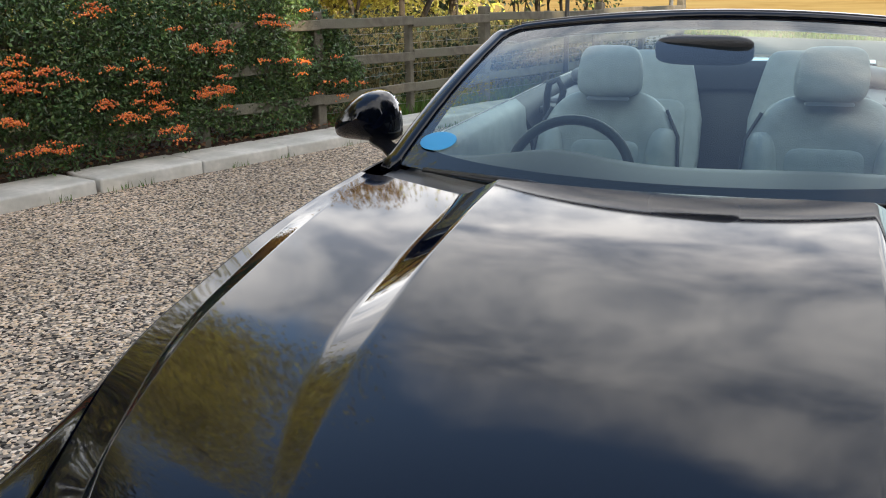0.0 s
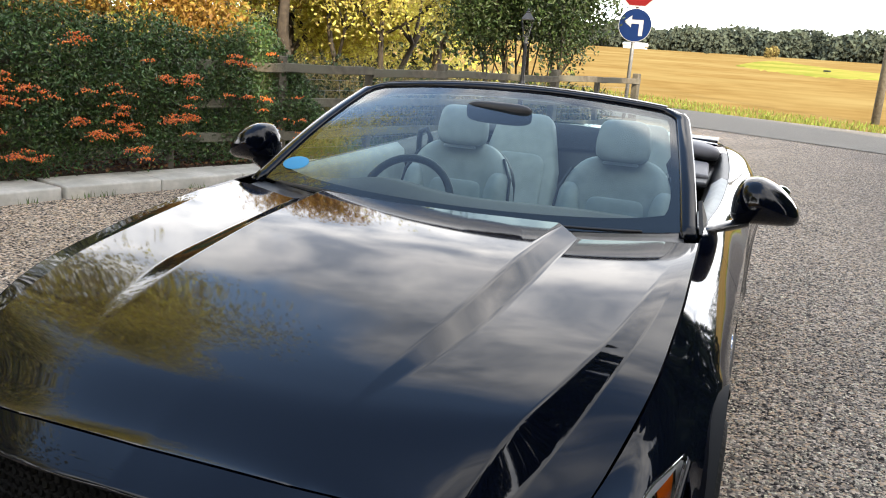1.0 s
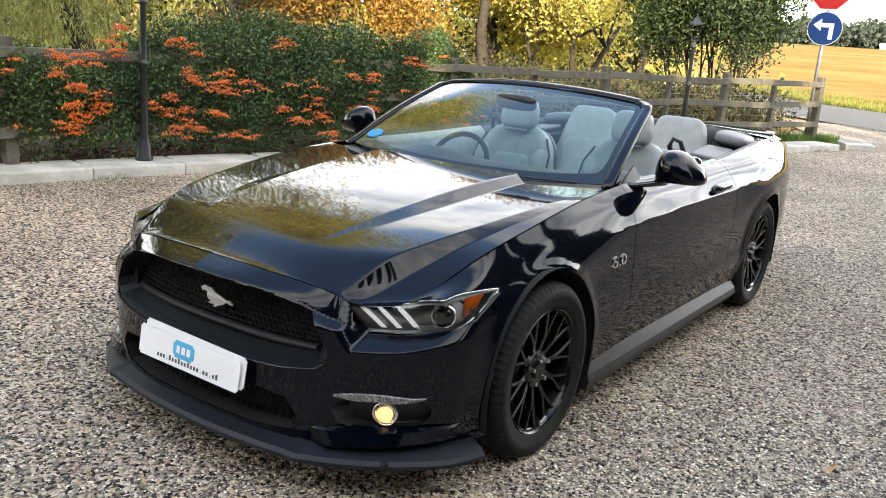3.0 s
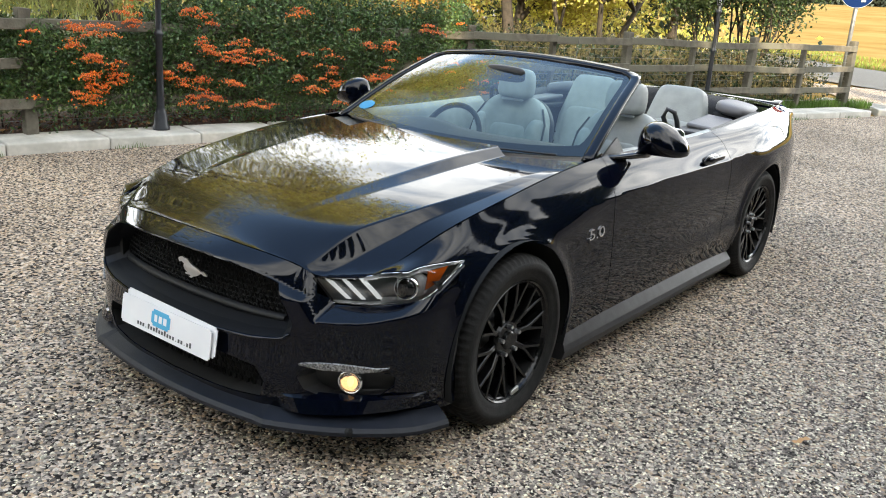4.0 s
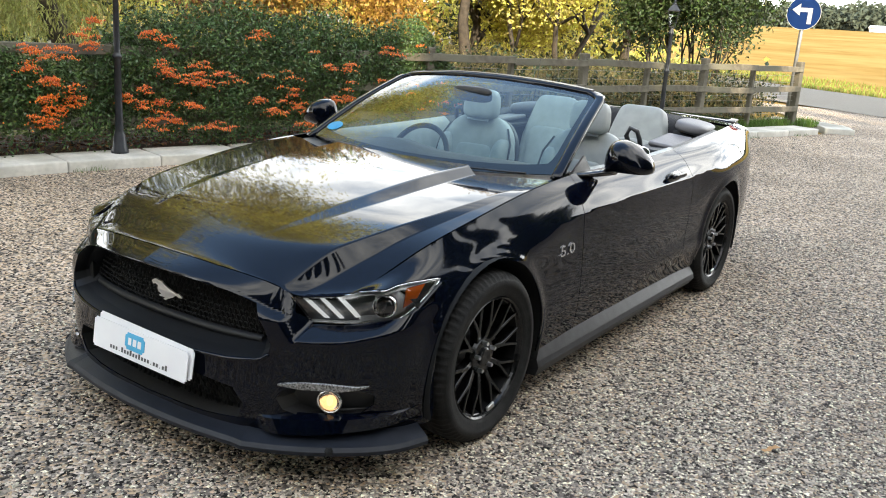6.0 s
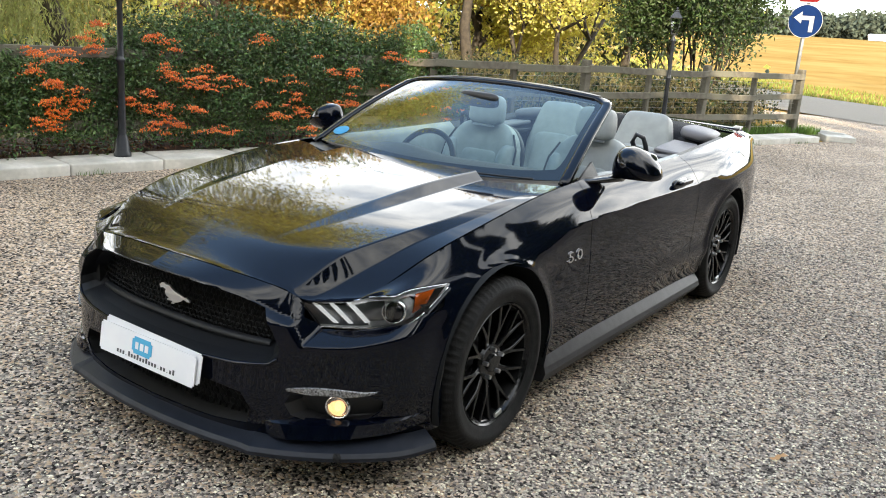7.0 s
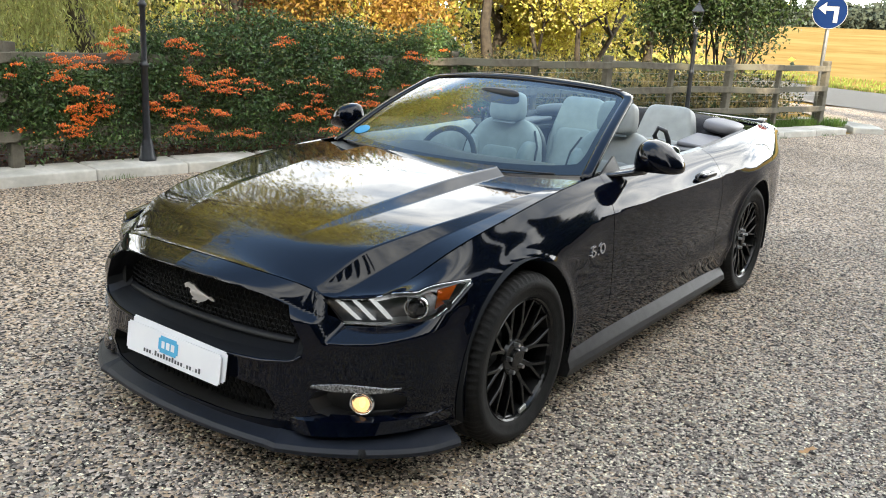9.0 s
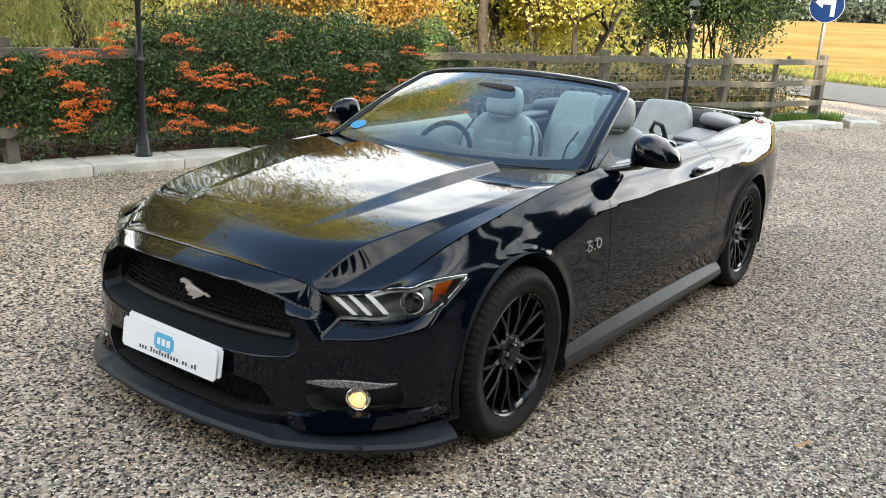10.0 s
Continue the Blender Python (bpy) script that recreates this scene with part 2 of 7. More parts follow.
def glass_material(name, tint):
    m = bpy.data.materials.new(name)
    m.use_nodes = True
    n, l = m.node_tree.nodes, m.node_tree.links
    n.remove(n["Principled BSDF"])
    tr = n.new("ShaderNodeBsdfTransparent")
    tr.inputs["Color"].default_value = (*tint, 1)
    gl = n.new("ShaderNodeBsdfGlossy")
    gl.inputs["Roughness"].default_value = 0.015
    fr = n.new("ShaderNodeFresnel")
    fr.inputs["IOR"].default_value = 1.8
    mx = n.new("ShaderNodeMixShader")
    l.new(fr.outputs[0], mx.inputs[0])
    l.new(tr.outputs[0], mx.inputs[1])
    l.new(gl.outputs[0], mx.inputs[2])
    l.new(mx.outputs[0], n["Material Output"].inputs[0])
    return m


GLASS = glass_material("windscreen_glass", (0.55, 0.72, 0.70))
LENS = glass_material("lamp_lens", (0.93, 0.94, 0.95))

GRAVEL = gravel_material("gravel", (0.70, 0.60, 0.50), (0.018, 0.015, 0.013), 0.0135)
STONE = material("pebble", (0.64, 0.55, 0.455), 0.8, color2=(0.14, 0.12, 0.10), scale=60, rand=0.95)
LITTER = material("leaf_litter", (0.16, 0.07, 0.035), 0.8, rand=0.6)
LEAF_SCRUB = material("scrub_leaf", (0.17, 0.14, 0.055), 0.6, rand=0.45, sub=0.3)
LEAF_SHRUB = material("shrub_leaf", (0.055, 0.085, 0.024), 0.5, rand=0.5, sub=0.3)
ASPHALT = material("asphalt", (0.155, 0.138, 0.116), 0.85, color2=(0.20, 0.18, 0.15), scale=120, bump=0.5, bump_scale=260, spots=(0.21, 0.19, 0.16), spec=0.1)
FIELD = material("stubble_field", (0.255, 0.170, 0.062), 0.95, color2=(0.195, 0.122, 0.040), scale=0.5, bump=0.6, bump_scale=9, spots=(0.29, 0.215, 0.085), detail=12, spec=0.0)
MEADOW = material("meadow_grass", (0.22, 0.235, 0.045), 0.9, color2=(0.34, 0.28, 0.075), scale=0.35, bump=0.5, bump_scale=6, spots=(0.15, 0.18, 0.03), spec=0.0)
HEADER_SATIN = material("header_satin", (0.05, 0.048, 0.055), 0.34)
TRIM_GREY = material("hood_trim_grey", (0.17, 0.165, 0.175), 0.5, bump=0.15, bump_scale=200)
GRASS = material("grass_blades", (0.075, 0.135, 0.02), 0.7, rand=0.45, sub=0.3)
DRY = material("dry_grass", (0.185, 0.155, 0.075), 0.8, rand=0.4, sub=0.35)
TURF = material("turf", (0.07, 0.10, 0.025), 0.95, color2=(0.12, 0.11, 0.04), scale=6, bump=0.5, bump_scale=60, spots=(0.16, 0.12, 0.05))
MULCH = material("bark_mulch", (0.036, 0.019, 0.012), 0.95, color2=(0.075, 0.04, 0.026), scale=45, bump=1.0, bump_scale=70)
KERB = material("kerb_stone", (0.54, 0.52, 0.47), 0.85, color2=(0.47, 0.455, 0.415), scale=24, bump=0.35, bump_scale=130, spots=(0.36, 0.35, 0.31))
OAK = material("weathered_oak", (0.14, 0.125, 0.096), 0.85, color2=(0.075, 0.066, 0.050), scale=9, bump=0.5, bump_scale=55, spots=(0.125, 0.12, 0.088))
POSTMAT = material("lamp_post_paint", (0.010, 0.012, 0.017), 0.42, color2=(0.018, 0.021, 0.027), scale=22, bump=0.08, bump_scale=120)
WIRE = material("wire", (0.25, 0.25, 0.25), 0.4, metal=0.8)
GALV = material("galvanised", (0.22, 0.225, 0.23), 0.5, metal=0.5, color2=(0.17, 0.175, 0.18), scale=20)
# sign colours set dark: the conifers' shadow on the plates is mixed in
SIGN_BLUE_SHADED = material("sign_blue_shaded", (0.003, 0.018, 0.085), 0.5, color2=(0.004, 0.022, 0.10), scale=5)
SIGN_WHITE_SHADED = material("sign_white_shaded", (0.40, 0.41, 0.43), 0.6)
SIGN_RED_SHADED = material("sign_red_shaded", (0.17, 0.008, 0.010), 0.5, color2=(0.15, 0.007, 0.009), scale=5)
for sheet in (SIGN_BLUE_SHADED, SIGN_RED_SHADED, SIGN_WHITE_SHADED):
    sheet.node_tree.nodes["Principled BSDF"].inputs["Specular IOR Level"].default_value = 0.12
VERGE = material("verge_blades", (0.17, 0.20, 0.03), 0.7, rand=0.4, sub=0.3)
LEAF_HEDGE = material("hedge_leaf", (0.054, 0.097, 0.031), 0.38, rand=0.6, sub=0.08)
LEAF_HEDGE2 = material("hedge_leaf_light", (0.105, 0.165, 0.045), 0.5, rand=0.4, sub=0.2)
BERRY = material("orange_berry", (0.68, 0.155, 0.018), 0.35, rand=0.25)
BARK = material("bark", (0.065, 0.052, 0.04), 0.9, color2=(0.035, 0.028, 0.022), scale=12, bump=0.8, bump_scale=40)
LEAF_WILLOW = material("willow_leaf", (0.29, 0.30, 0.095), 0.55, rand=0.35, sub=0.35)
LEAF_YELLOW = material("yellow_leaf", (0.66, 0.60, 0.14), 0.55, rand=0.35, sub=0.4)
LEAF_GOLD = material("gold_leaf", (0.56, 0.48, 0.16), 0.55, rand=0.4, sub=0.4)
LEAF_ORANGE = material("orange_leaf", (0.36, 0.215, 0.05), 0.55, rand=0.35, sub=0.4)
LEAF_RED = material("russet_leaf", (0.36, 0.13, 0.06), 0.55, rand=0.4, sub=0.3)
LEAF_EVER = material("evergreen_leaf", (0.022, 0.04, 0.011), 0.5, rand=0.5, sub=0.2)
LEAF_CONIFER = material("conifer_leaf", (0.022, 0.04, 0.015), 0.6, rand=0.4)
# distance haze is put into this greyed leaf colour
LEAF_FAR_HAZED = material("far_leaf_hazed", (0.066, 0.080, 0.060), 0.9, rand=0.35, spec=0.1)
LEAF_TAN = material("tan_leaf", (0.17, 0.135, 0.05), 0.8, rand=0.4, spec=0.1)
BRICKWORK = material("house_brick", (0.42, 0.30, 0.22), 0.9, color2=(0.34, 0.23, 0.17), scale=30, bump=0.3)
ROOFING = material("roof_tile", (0.10, 0.06, 0.045), 0.85, color2=(0.14, 0.085, 0.06), scale=25, bump=0.3)
SHED = material("shed_sheet", (0.62, 0.63, 0.64), 0.6, color2=(0.55, 0.56, 0.57), scale=3)
DEADLEAF = material("dead_leaf", (0.42, 0.22, 0.10), 0.7, rand=0.3)

# ---- mesh helpers ----
def mesh_of(bm, name, mat, smooth=True):
    me = bpy.data.meshes.new(name)
    bmesh.ops.recalc_face_normals(bm, faces=bm.faces)
    bm.to_mesh(me)
    bm.free()
    for p in me.polygons:
        p.use_smooth = smooth
    me.materials.append(mat)
    return me


def part(name, bm, mat, parent=None, label="", smooth=True, m=None):
    ob = new(name, mesh_of(bm, name, mat, smooth))
    ob.parent = parent
    if m is not None:
        ob.matrix_basis = m
    return tagged(ob, label)


def raw(name, verts, faces, mat, parent=None, label="", smooth=False, kind=""):
    me = bpy.data.meshes.new(name)
    me.from_pydata([tuple(v) for v in verts] if not hasattr(verts, "tolist") else verts.tolist(), [], faces.tolist() if hasattr(faces, "tolist") else faces)
    me.polygons.foreach_set("use_smooth", [smooth] * len(me.polygons))
    me.materials.append(mat)
    ob = new(name, me)
    ob.parent = parent
    return tagged(ob, label, kind=kind)


def empty(name, m, label, category, group="", kind=""):
    ob = new(name)
    ob.matrix_basis = m
    ob.empty_display_size = 0.1
    return tagged(ob, label, category, group, kind)


def smooth_curve(xs, *rows):
    """Cubic Hermite curves through keys, one per row of values; returns f(x) -> array."""
    xs = np.array(xs, float)
    vals = np.array(rows, float)
    h = np.diff(xs)
    d = np.diff(vals, axis=1) / h
    s = np.empty_like(vals)
    s[:, 0], s[:, -1] = d[:, 0], d[:, -1]
    if len(xs) > 2:
        s[:, 1:-1] = (d[:, :-1] * h[1:] + d[:, 1:] * h[:-1]) / (h[1:] + h[:-1])

    def f(x):
        i = int(min(max(np.searchsorted(xs, x) - 1, 0), len(xs) - 2))
        if x <= xs[0]:
            return vals[:, 0] + s[:, 0] * (x - xs[0])
        if x >= xs[-1]:
            return vals[:, -1] + s[:, -1] * (x - xs[-1])
        t = (x - xs[i]) / h[i]
        a, b = vals[:, i], vals[:, i + 1]
        return (a * (2 * t**3 - 3 * t**2 + 1) + s[:, i] * h[i] * (t**3 - 2 * t**2 + t)
                + b * (3 * t**2 - 2 * t**3) + s[:, i + 1] * h[i] * (t**3 - t**2))
    return f


def step(a, b, x):
    t = min(max((x - a) / (b - a), 0), 1)
    return t * t * (3 - 2 * t)


def box(bm, w, d, h, m=Matrix(), r=0.0, seg=2):
    """A box centred on m, with rounded edges; joined into bm."""
    b = bmesh.new()
    bmesh.ops.create_cube(b, size=1)
    bmesh.ops.scale(b, vec=(w, d, h), verts=b.verts)
    if r:
        bmesh.ops.bevel(b, geom=list(b.edges), offset=min(r, 0.49 * min(w, d, h)), segments=seg, profile=0.5, affect="EDGES")
    return join(bm, b, m)


def join(bm, b, m=Matrix()):
    bmesh.ops.transform(b, matrix=m, verts=b.verts)
    me = bpy.data.meshes.new("tmp")
    b.to_mesh(me)
    b.free()
    bm.from_mesh(me)
    bpy.data.meshes.remove(me)
    return bm


def cyl(bm, r1, r2, h, m=Matrix(), seg=24, cap=True):
    b = bmesh.new()
    bmesh.ops.create_cone(b, cap_ends=cap, segments=seg, radius1=r1, radius2=r2, depth=h)
    return join(bm, b, m)


def lathe(bm, prof, seg=24, m=Matrix()):
    """Turns a profile of (radius, height) round z."""
    b = bmesh.new()
    rings = []
    for r, z in prof:
        rings.append([b.verts.new((r * math.cos(2 * math.pi * k / seg), r * math.sin(2 * math.pi * k / seg), z)) for k in range(seg)])
    for a, c in zip(rings, rings[1:]):
        for k in range(seg):
            b.faces.new((a[k], a[(k + 1) % seg], c[(k + 1) % seg], c[k]))
    bmesh.ops.remove_doubles(b, verts=b.verts, dist=1e-5)
    return join(bm, b, m)


def blob(bm, sx, sy, sz, m=Matrix(), e1=0.5, e2=0.5, nu=24, nv=16, warp=None):
    """A superellipsoid cushion with half sizes sx, sy, sz."""
    b = bmesh.new()

    def p(c, e):
        return math.copysign(abs(c) ** e, c)
    rows = []
    for j in range(nv + 1):
        v = -math.pi / 2 + math.pi * j / nv
        row = []
        for i in range(nu):
            u = 2 * math.pi * i / nu
            q = Vector((sx * p(math.cos(v), e1) * p(math.cos(u), e2), sy * p(math.cos(v), e1) * p(math.sin(u), e2), sz * p(math.sin(v), e1)))
            row.append(b.verts.new(warp(q) if warp else q))
        rows.append(row)
    for a, c in zip(rows, rows[1:]):
        for i in range(nu):
            b.faces.new((a[i], a[(i + 1) % nu], c[(i + 1) % nu], c[i]))
    bmesh.ops.remove_doubles(b, verts=b.verts, dist=1e-5)
    return join(bm, b, m)


def tube(bm, pts, r, seg=8, closed=False, r_end=None):
    """A round bar along points."""
    b = bmesh.new()
    pts = [Vector(p) for p in pts]
    n = len(pts)
    rings = []
    up = Vector((0.13, 0.21, 0.97)).normalized()
    for i, p in enumerate(pts):
        a = pts[(i - 1) % n] if closed or i else p
        c = pts[(i + 1) % n] if closed or i < n - 1 else p
        d = (c - a).normalized()
        s = d.cross(up)
        if s.length < 1e-3:
            s = d.cross(Vector((1, 0, 0)))
        s.normalize()
        t = s.cross(d).normalized()
        rr = r if r_end is None else r + (r_end - r) * i / (n - 1)
        rings.append([b.verts.new(p + rr * (math.cos(2 * math.pi * k / seg) * s + math.sin(2 * math.pi * k / seg) * t)) for k in range(seg)])
    pairs = list(zip(rings, rings[1:])) + ([(rings[-1], rings[0])] if closed else [])
    for a, c in pairs:
        for k in range(seg):
            b.faces.new((a[k], a[(k + 1) % seg], c[(k + 1) % seg], c[k]))
    if not closed:
        b.faces.new(rings[0])
        b.faces.new(rings[-1])
    return join(bm, b)


def inside(q, ring):
    x, y = q
    hit = False
    for (x1, y1), (x2, y2) in zip(ring, ring[1:] + ring[:1]):
        if (y1 > y) != (y2 > y) and x < (x2 - x1) * (y - y1) / (y2 - y1) + x1:
            hit = not hit
    return hit


def patch(ring, du, dv, place, holes=()):
    """A sheet cut to a ring in the plane (u, v), with holes, then bent by place(u, v)."""
    b = bmesh.new()
    us, vs = [p[0] for p in ring], [p[1] for p in ring]
    nu, nv = max(2, math.ceil((max(us) - min(us)) / du)), max(2, math.ceil((max(vs) - min(vs)) / dv))
    U = np.linspace(min(us) - 1e-4, max(us) + 1e-4, nu + 1)
    V = np.linspace(min(vs) - 1e-4, max(vs) + 1e-4, nv + 1)
    grid = [[b.verts.new((u, v, 0)) for v in V] for u in U]
    for i in range(nu):
        for j in range(nv):
            b.faces.new((grid[i][j], grid[i + 1][j], grid[i + 1][j + 1], grid[i][j + 1]))
    for r in (ring, *holes):
        for (x1, y1), (x2, y2) in zip(r, r[1:] + r[:1]):
            lo_x, hi_x, lo_y, hi_y = min(x1, x2), max(x1, x2), min(y1, y2), max(y1, y2)
            if math.hypot(x2 - x1, y2 - y1) < 1e-6:
                continue
            near = []
            for f in b.faces:
                fx, fy = [v.co.x for v in f.verts], [v.co.y for v in f.verts]
                if max(fx) > lo_x - 1e-6 and min(fx) < hi_x + 1e-6 and max(fy) > lo_y - 1e-6 and min(fy) < hi_y + 1e-6:
                    near.append(f)
            geom = set(near)
            for f in near:
                geom.update(f.edges)
                geom.update(f.verts)
            bmesh.ops.bisect_plane(b, geom=list(geom), dist=1e-6, plane_co=(x1, y1, 0), plane_no=(y2 - y1, x1 - x2, 0))
    gone = []
    for f in b.faces:
        c = f.calc_center_median()
        q = (c.x, c.y)
        if not inside(q, list(ring)) or any(inside(q, list(h)) for h in holes):
            gone.append(f)
    bmesh.ops.delete(b, geom=gone, context="FACES")
    # bend, and keep the true normal of the bent surface at every vertex
    nrm = b.verts.layers.float_vector.new("nrm")
    for v in b.verts:
        u, w = v.co.x, v.co.y
        e = 0.0015
        du_ = Vector(place(u + e, w)) - Vector(place(u - e, w))
        dv_ = Vector(place(u, w + e)) - Vector(place(u, w - e))
        n = du_.cross(dv_)
        v[nrm] = n.normalized() if n.length > 1e-12 else Vector((0, 0, 1))
        v.co = place(u, w)
    return b


def mirror_x(b):
    """The other side of a half body."""
    for v in b.verts:
        v.co.x = -v.co.x
    lay = b.verts.layers.float_vector.get("nrm")
    if lay:
        for v in b.verts:
            n = v[lay]
            v[lay] = Vector((-n.x, n.y, n.z))
    bmesh.ops.reverse_faces(b, faces=b.faces)
    return b


# ---- ground, yard, road ----
rng = np.random.default_rng(7)


def kerb_x(y):
    return float(KERB_LINE(y)[0])


KERB_LINE = smooth_curve([-9, -3, 0, 1.1, 2.5, 3.3, 4.2, 5.9, 11.8, 14.6], [-6.3, -5.55, -5.17, -5.0, -4.73, -4.55, -4.26, -3.67, -1.57, -0.57])


def kerb_point(y, out=0.0):
    """A point at kerb station y, out metres behind its front edge."""
    a = Vector((kerb_x(y - 0.05), y - 0.05, 0))
    b = Vector((kerb_x(y + 0.05), y + 0.05, 0))
    d = (b - a).normalized()
    return (a + b) / 2 + out * Vector((-d.y, d.x, 0)), d


def land(x, y):
    """The lie of the far fields: a long gentle rise past the road."""
    d = max(0.0, math.hypot(x, y) - 30)
    return -0.03 + 0.0235 * d + (0.25 * math.sin(x * 0.02 + 1) * min(1, d / 60))


gv, gf = [], []
radii = [0, 6, 12, 18, 24, 30, 36, 45, 60, 80, 110, 150, 200, 270, 360, 500, 800, 1500, 3000]
NSEG = 72
for r in radii:
    for k in range(NSEG):
        a = 2 * math.pi * k / NSEG
        gv.append((r * math.cos(a), r * math.sin(a), land(r * math.cos(a), r * math.sin(a)) if r < 400 else land(400 * math.cos(a), 400 * math.sin(a)) - (r - 400) * 0.004))
for i in range(len(radii) - 1):
    for k in range(NSEG):
        gf.append((i * NSEG + k, i * NSEG + (k + 1) % NSEG, (i + 1) * NSEG + (k + 1) % NSEG, (i + 1) * NSEG + k))
ground = raw("ground", gv, gf, FIELD, label="golden stubble field rising gently to the far tree line", smooth=True)
tagged(ground, category="ground", kind="structure")

# the gravel yard, from the kerb to the far side
ys = np.concatenate([np.linspace(-16, 14.6, 60), [16, 18, 21]])
yv, yf = [], []
for y in ys:
    x0 = kerb_x(min(max(y, -9), 14.6)) + (max(y - 14.6, 0) * -0.55 if y > 14.6 else 0) - 0.06
    x1 = 26.0
    for k in range(9):
        yv.append((x0 + (x1 - x0) * k / 8, y - 0.62 * max(0, (x0 + (x1 - x0) * k / 8)) * step(10, 21, y), 0.0))
for i in range(len(ys) - 1):
    for k in range(8):
        yf.append((i * 9 + k, i * 9 + k + 1, (i + 1) * 9 + k + 1, (i + 1) * 9 + k))
yard = raw("gravel_yard", yv, yf, GRAVEL, label="gravel yard of mixed grey, white and tan chippings")
tagged(yard, category="ground", kind="structure")

# the lane past the yard's mouth
lane_a, lane_d = Vector((-1.35, 28.3, 0)), Vector((0.83, -0.56, 0)).normalized()
lane_n = Vector((-lane_d.y, lane_d.x, 0))
lv, lf = [], []
for i in range(81):
    c = lane_a + lane_d * (i - 40) * 2.5
    for off in (0.0, -3.0, -6.5):
        q = c + lane_n * off
        lv.append((q.x, q.y, max(land(q.x, q.y), 0) + 0.012))
for i in range(80):
    for k in range(2):
        lf.append((i * 3 + k, i * 3 + k + 1, i * 3 + k + 4, i * 3 + k + 3))
road = tagged(raw("road", lv, lf, ASPHALT, label="worn grey asphalt lane past the yard"), category="road", kind="structure")

# turf behind the kerb, under fence and trees
tv, tf = [], []
tys = np.linspace(-9, 14.6, 40)
outs = (0.45, 1.0, 2.0, 4.0, 8.0, 16.0, 30.0)
for y in tys:
    for o in outs:
        q, _ = kerb_point(y, o)
        tv.append((q.x, q.y, 0.055 + 0.02 * math.sin(y * 3 + o * 5)))
for i in range(len(tys) - 1):
    for k in range(len(outs) - 1):
        tf.append((i * 7 + k, i * 7 + k + 1, (i + 1) * 7 + k + 1, (i + 1) * 7 + k))
tagged(raw("verge", tv, tf, TURF, label="rough grassy ground behind the timber fence", smooth=True), category="ground", kind="structure")
mv, mf = [], []
mys = np.linspace(-9, 7.2, 90)
for y in mys:
    for o in (0.47, 0.62, 0.9, 1.3, 1.8):
        q, _ = kerb_point(y, o)
        mv.append((q.x, q.y, 0.085 + 0.02 * math.sin(y * 11 + o * 19) + 0.03 * (o > 0.5)))
for i in range(len(mys) - 1):
    for k in range(4):
        mf.append((i * 5 + k, i * 5 + k + 1, (i + 1) * 5 + k + 1, (i + 1) * 5 + k))
tagged(raw("mulch_bed", mv, mf, MULCH, label="dark bark mulch bed under the berry hedge", smooth=True), category="flower bed", kind="structure")

# ---- kerb of separate stones ----
kerb = empty("kerb", pose(0, 0, 0), "pale concrete kerb stones edging the gravel", "kerb", kind="structure")
bm = bmesh.new()
box(bm, 0.52, 0.906, 0.20, Matrix(), 0.018, 2)
stone_me = mesh_of(bm, "kerb_stone", KERB)
y = -8.6
while y < 14.3:
    q, d = kerb_point(y, 0.26)
    ob = new("kerb_stone", stone_me)
    ob.parent = kerb
    ob.matrix_basis = Matrix.Translation((q.x, q.y, 0.004 + random.uniform(-0.004, 0.004))) @ Matrix.Rotation(math.atan2(-d.x, d.y) + random.uniform(-0.008, 0.008), 4, "Z")
    y += 0.913 * d.y
for k in range(4):
    a = 0.36 + k * 0.36
    ob = new("kerb_stone", stone_me)
    ob.parent = kerb
    ob.matrix_basis = Matrix.Translation((-1.62 + 1.05 * math.cos(a) * 0.9 - 0.05 * k, 14.62 + 0.85 * math.sin(a), 0.0)) @ Matrix.Rotation(a + 0.05, 4, "Z")

# ---- fence ----
fence = empty("timber_fence", pose(0, 0, 0), "weathered three-rail timber fence with square posts", "fence")
F0, FD = Vector((-4.13, 6.41, 0)), Vector((0.331, 0.944, 0)).normalized()
stations = [F0 + FD * 1.385 * k for k in range(-2, 7)]
stations = [Vector((-6.0, -4.1, 0)), Vector((-5.88, -2.75, 0)), Vector((-5.72, -1.4, 0)), Vector((-5.58, -0.05, 0)), Vector((-5.42, 1.33, 0)), Vector((-5.27, 2.55, 0))] + stations
for i, s in enumerate(stations):
    big = (i - 8) % 2 == 0 or i == len(stations) - 1
    w, h = (0.115, 1.25) if big else (0.085, 1.165)
    d = (stations[min(i + 1, len(stations) - 1)] - stations[max(i - 1, 0)]).normalized()
    bm = bmesh.new()
    box(bm, w, w * (1.0 if big else 0.8), h + 0.25, Matrix.Translation((0, 0, (h - 0.25) / 2)), 0.008, 1)
    for v in bm.verts:
        if v.co.z > h - 0.05:
            v.co.z += 0.15 * v.co.x * random.uniform(-1, 1)
    lean = pose(0, 0, 0, random.uniform(-0.8, 0.8), random.uniform(-0.8, 0.8), math.degrees(math.atan2(-d.x, d.y)))
    part("post", bm, OAK, fence, m=Matrix.Translation(s) @ lean, smooth=False)
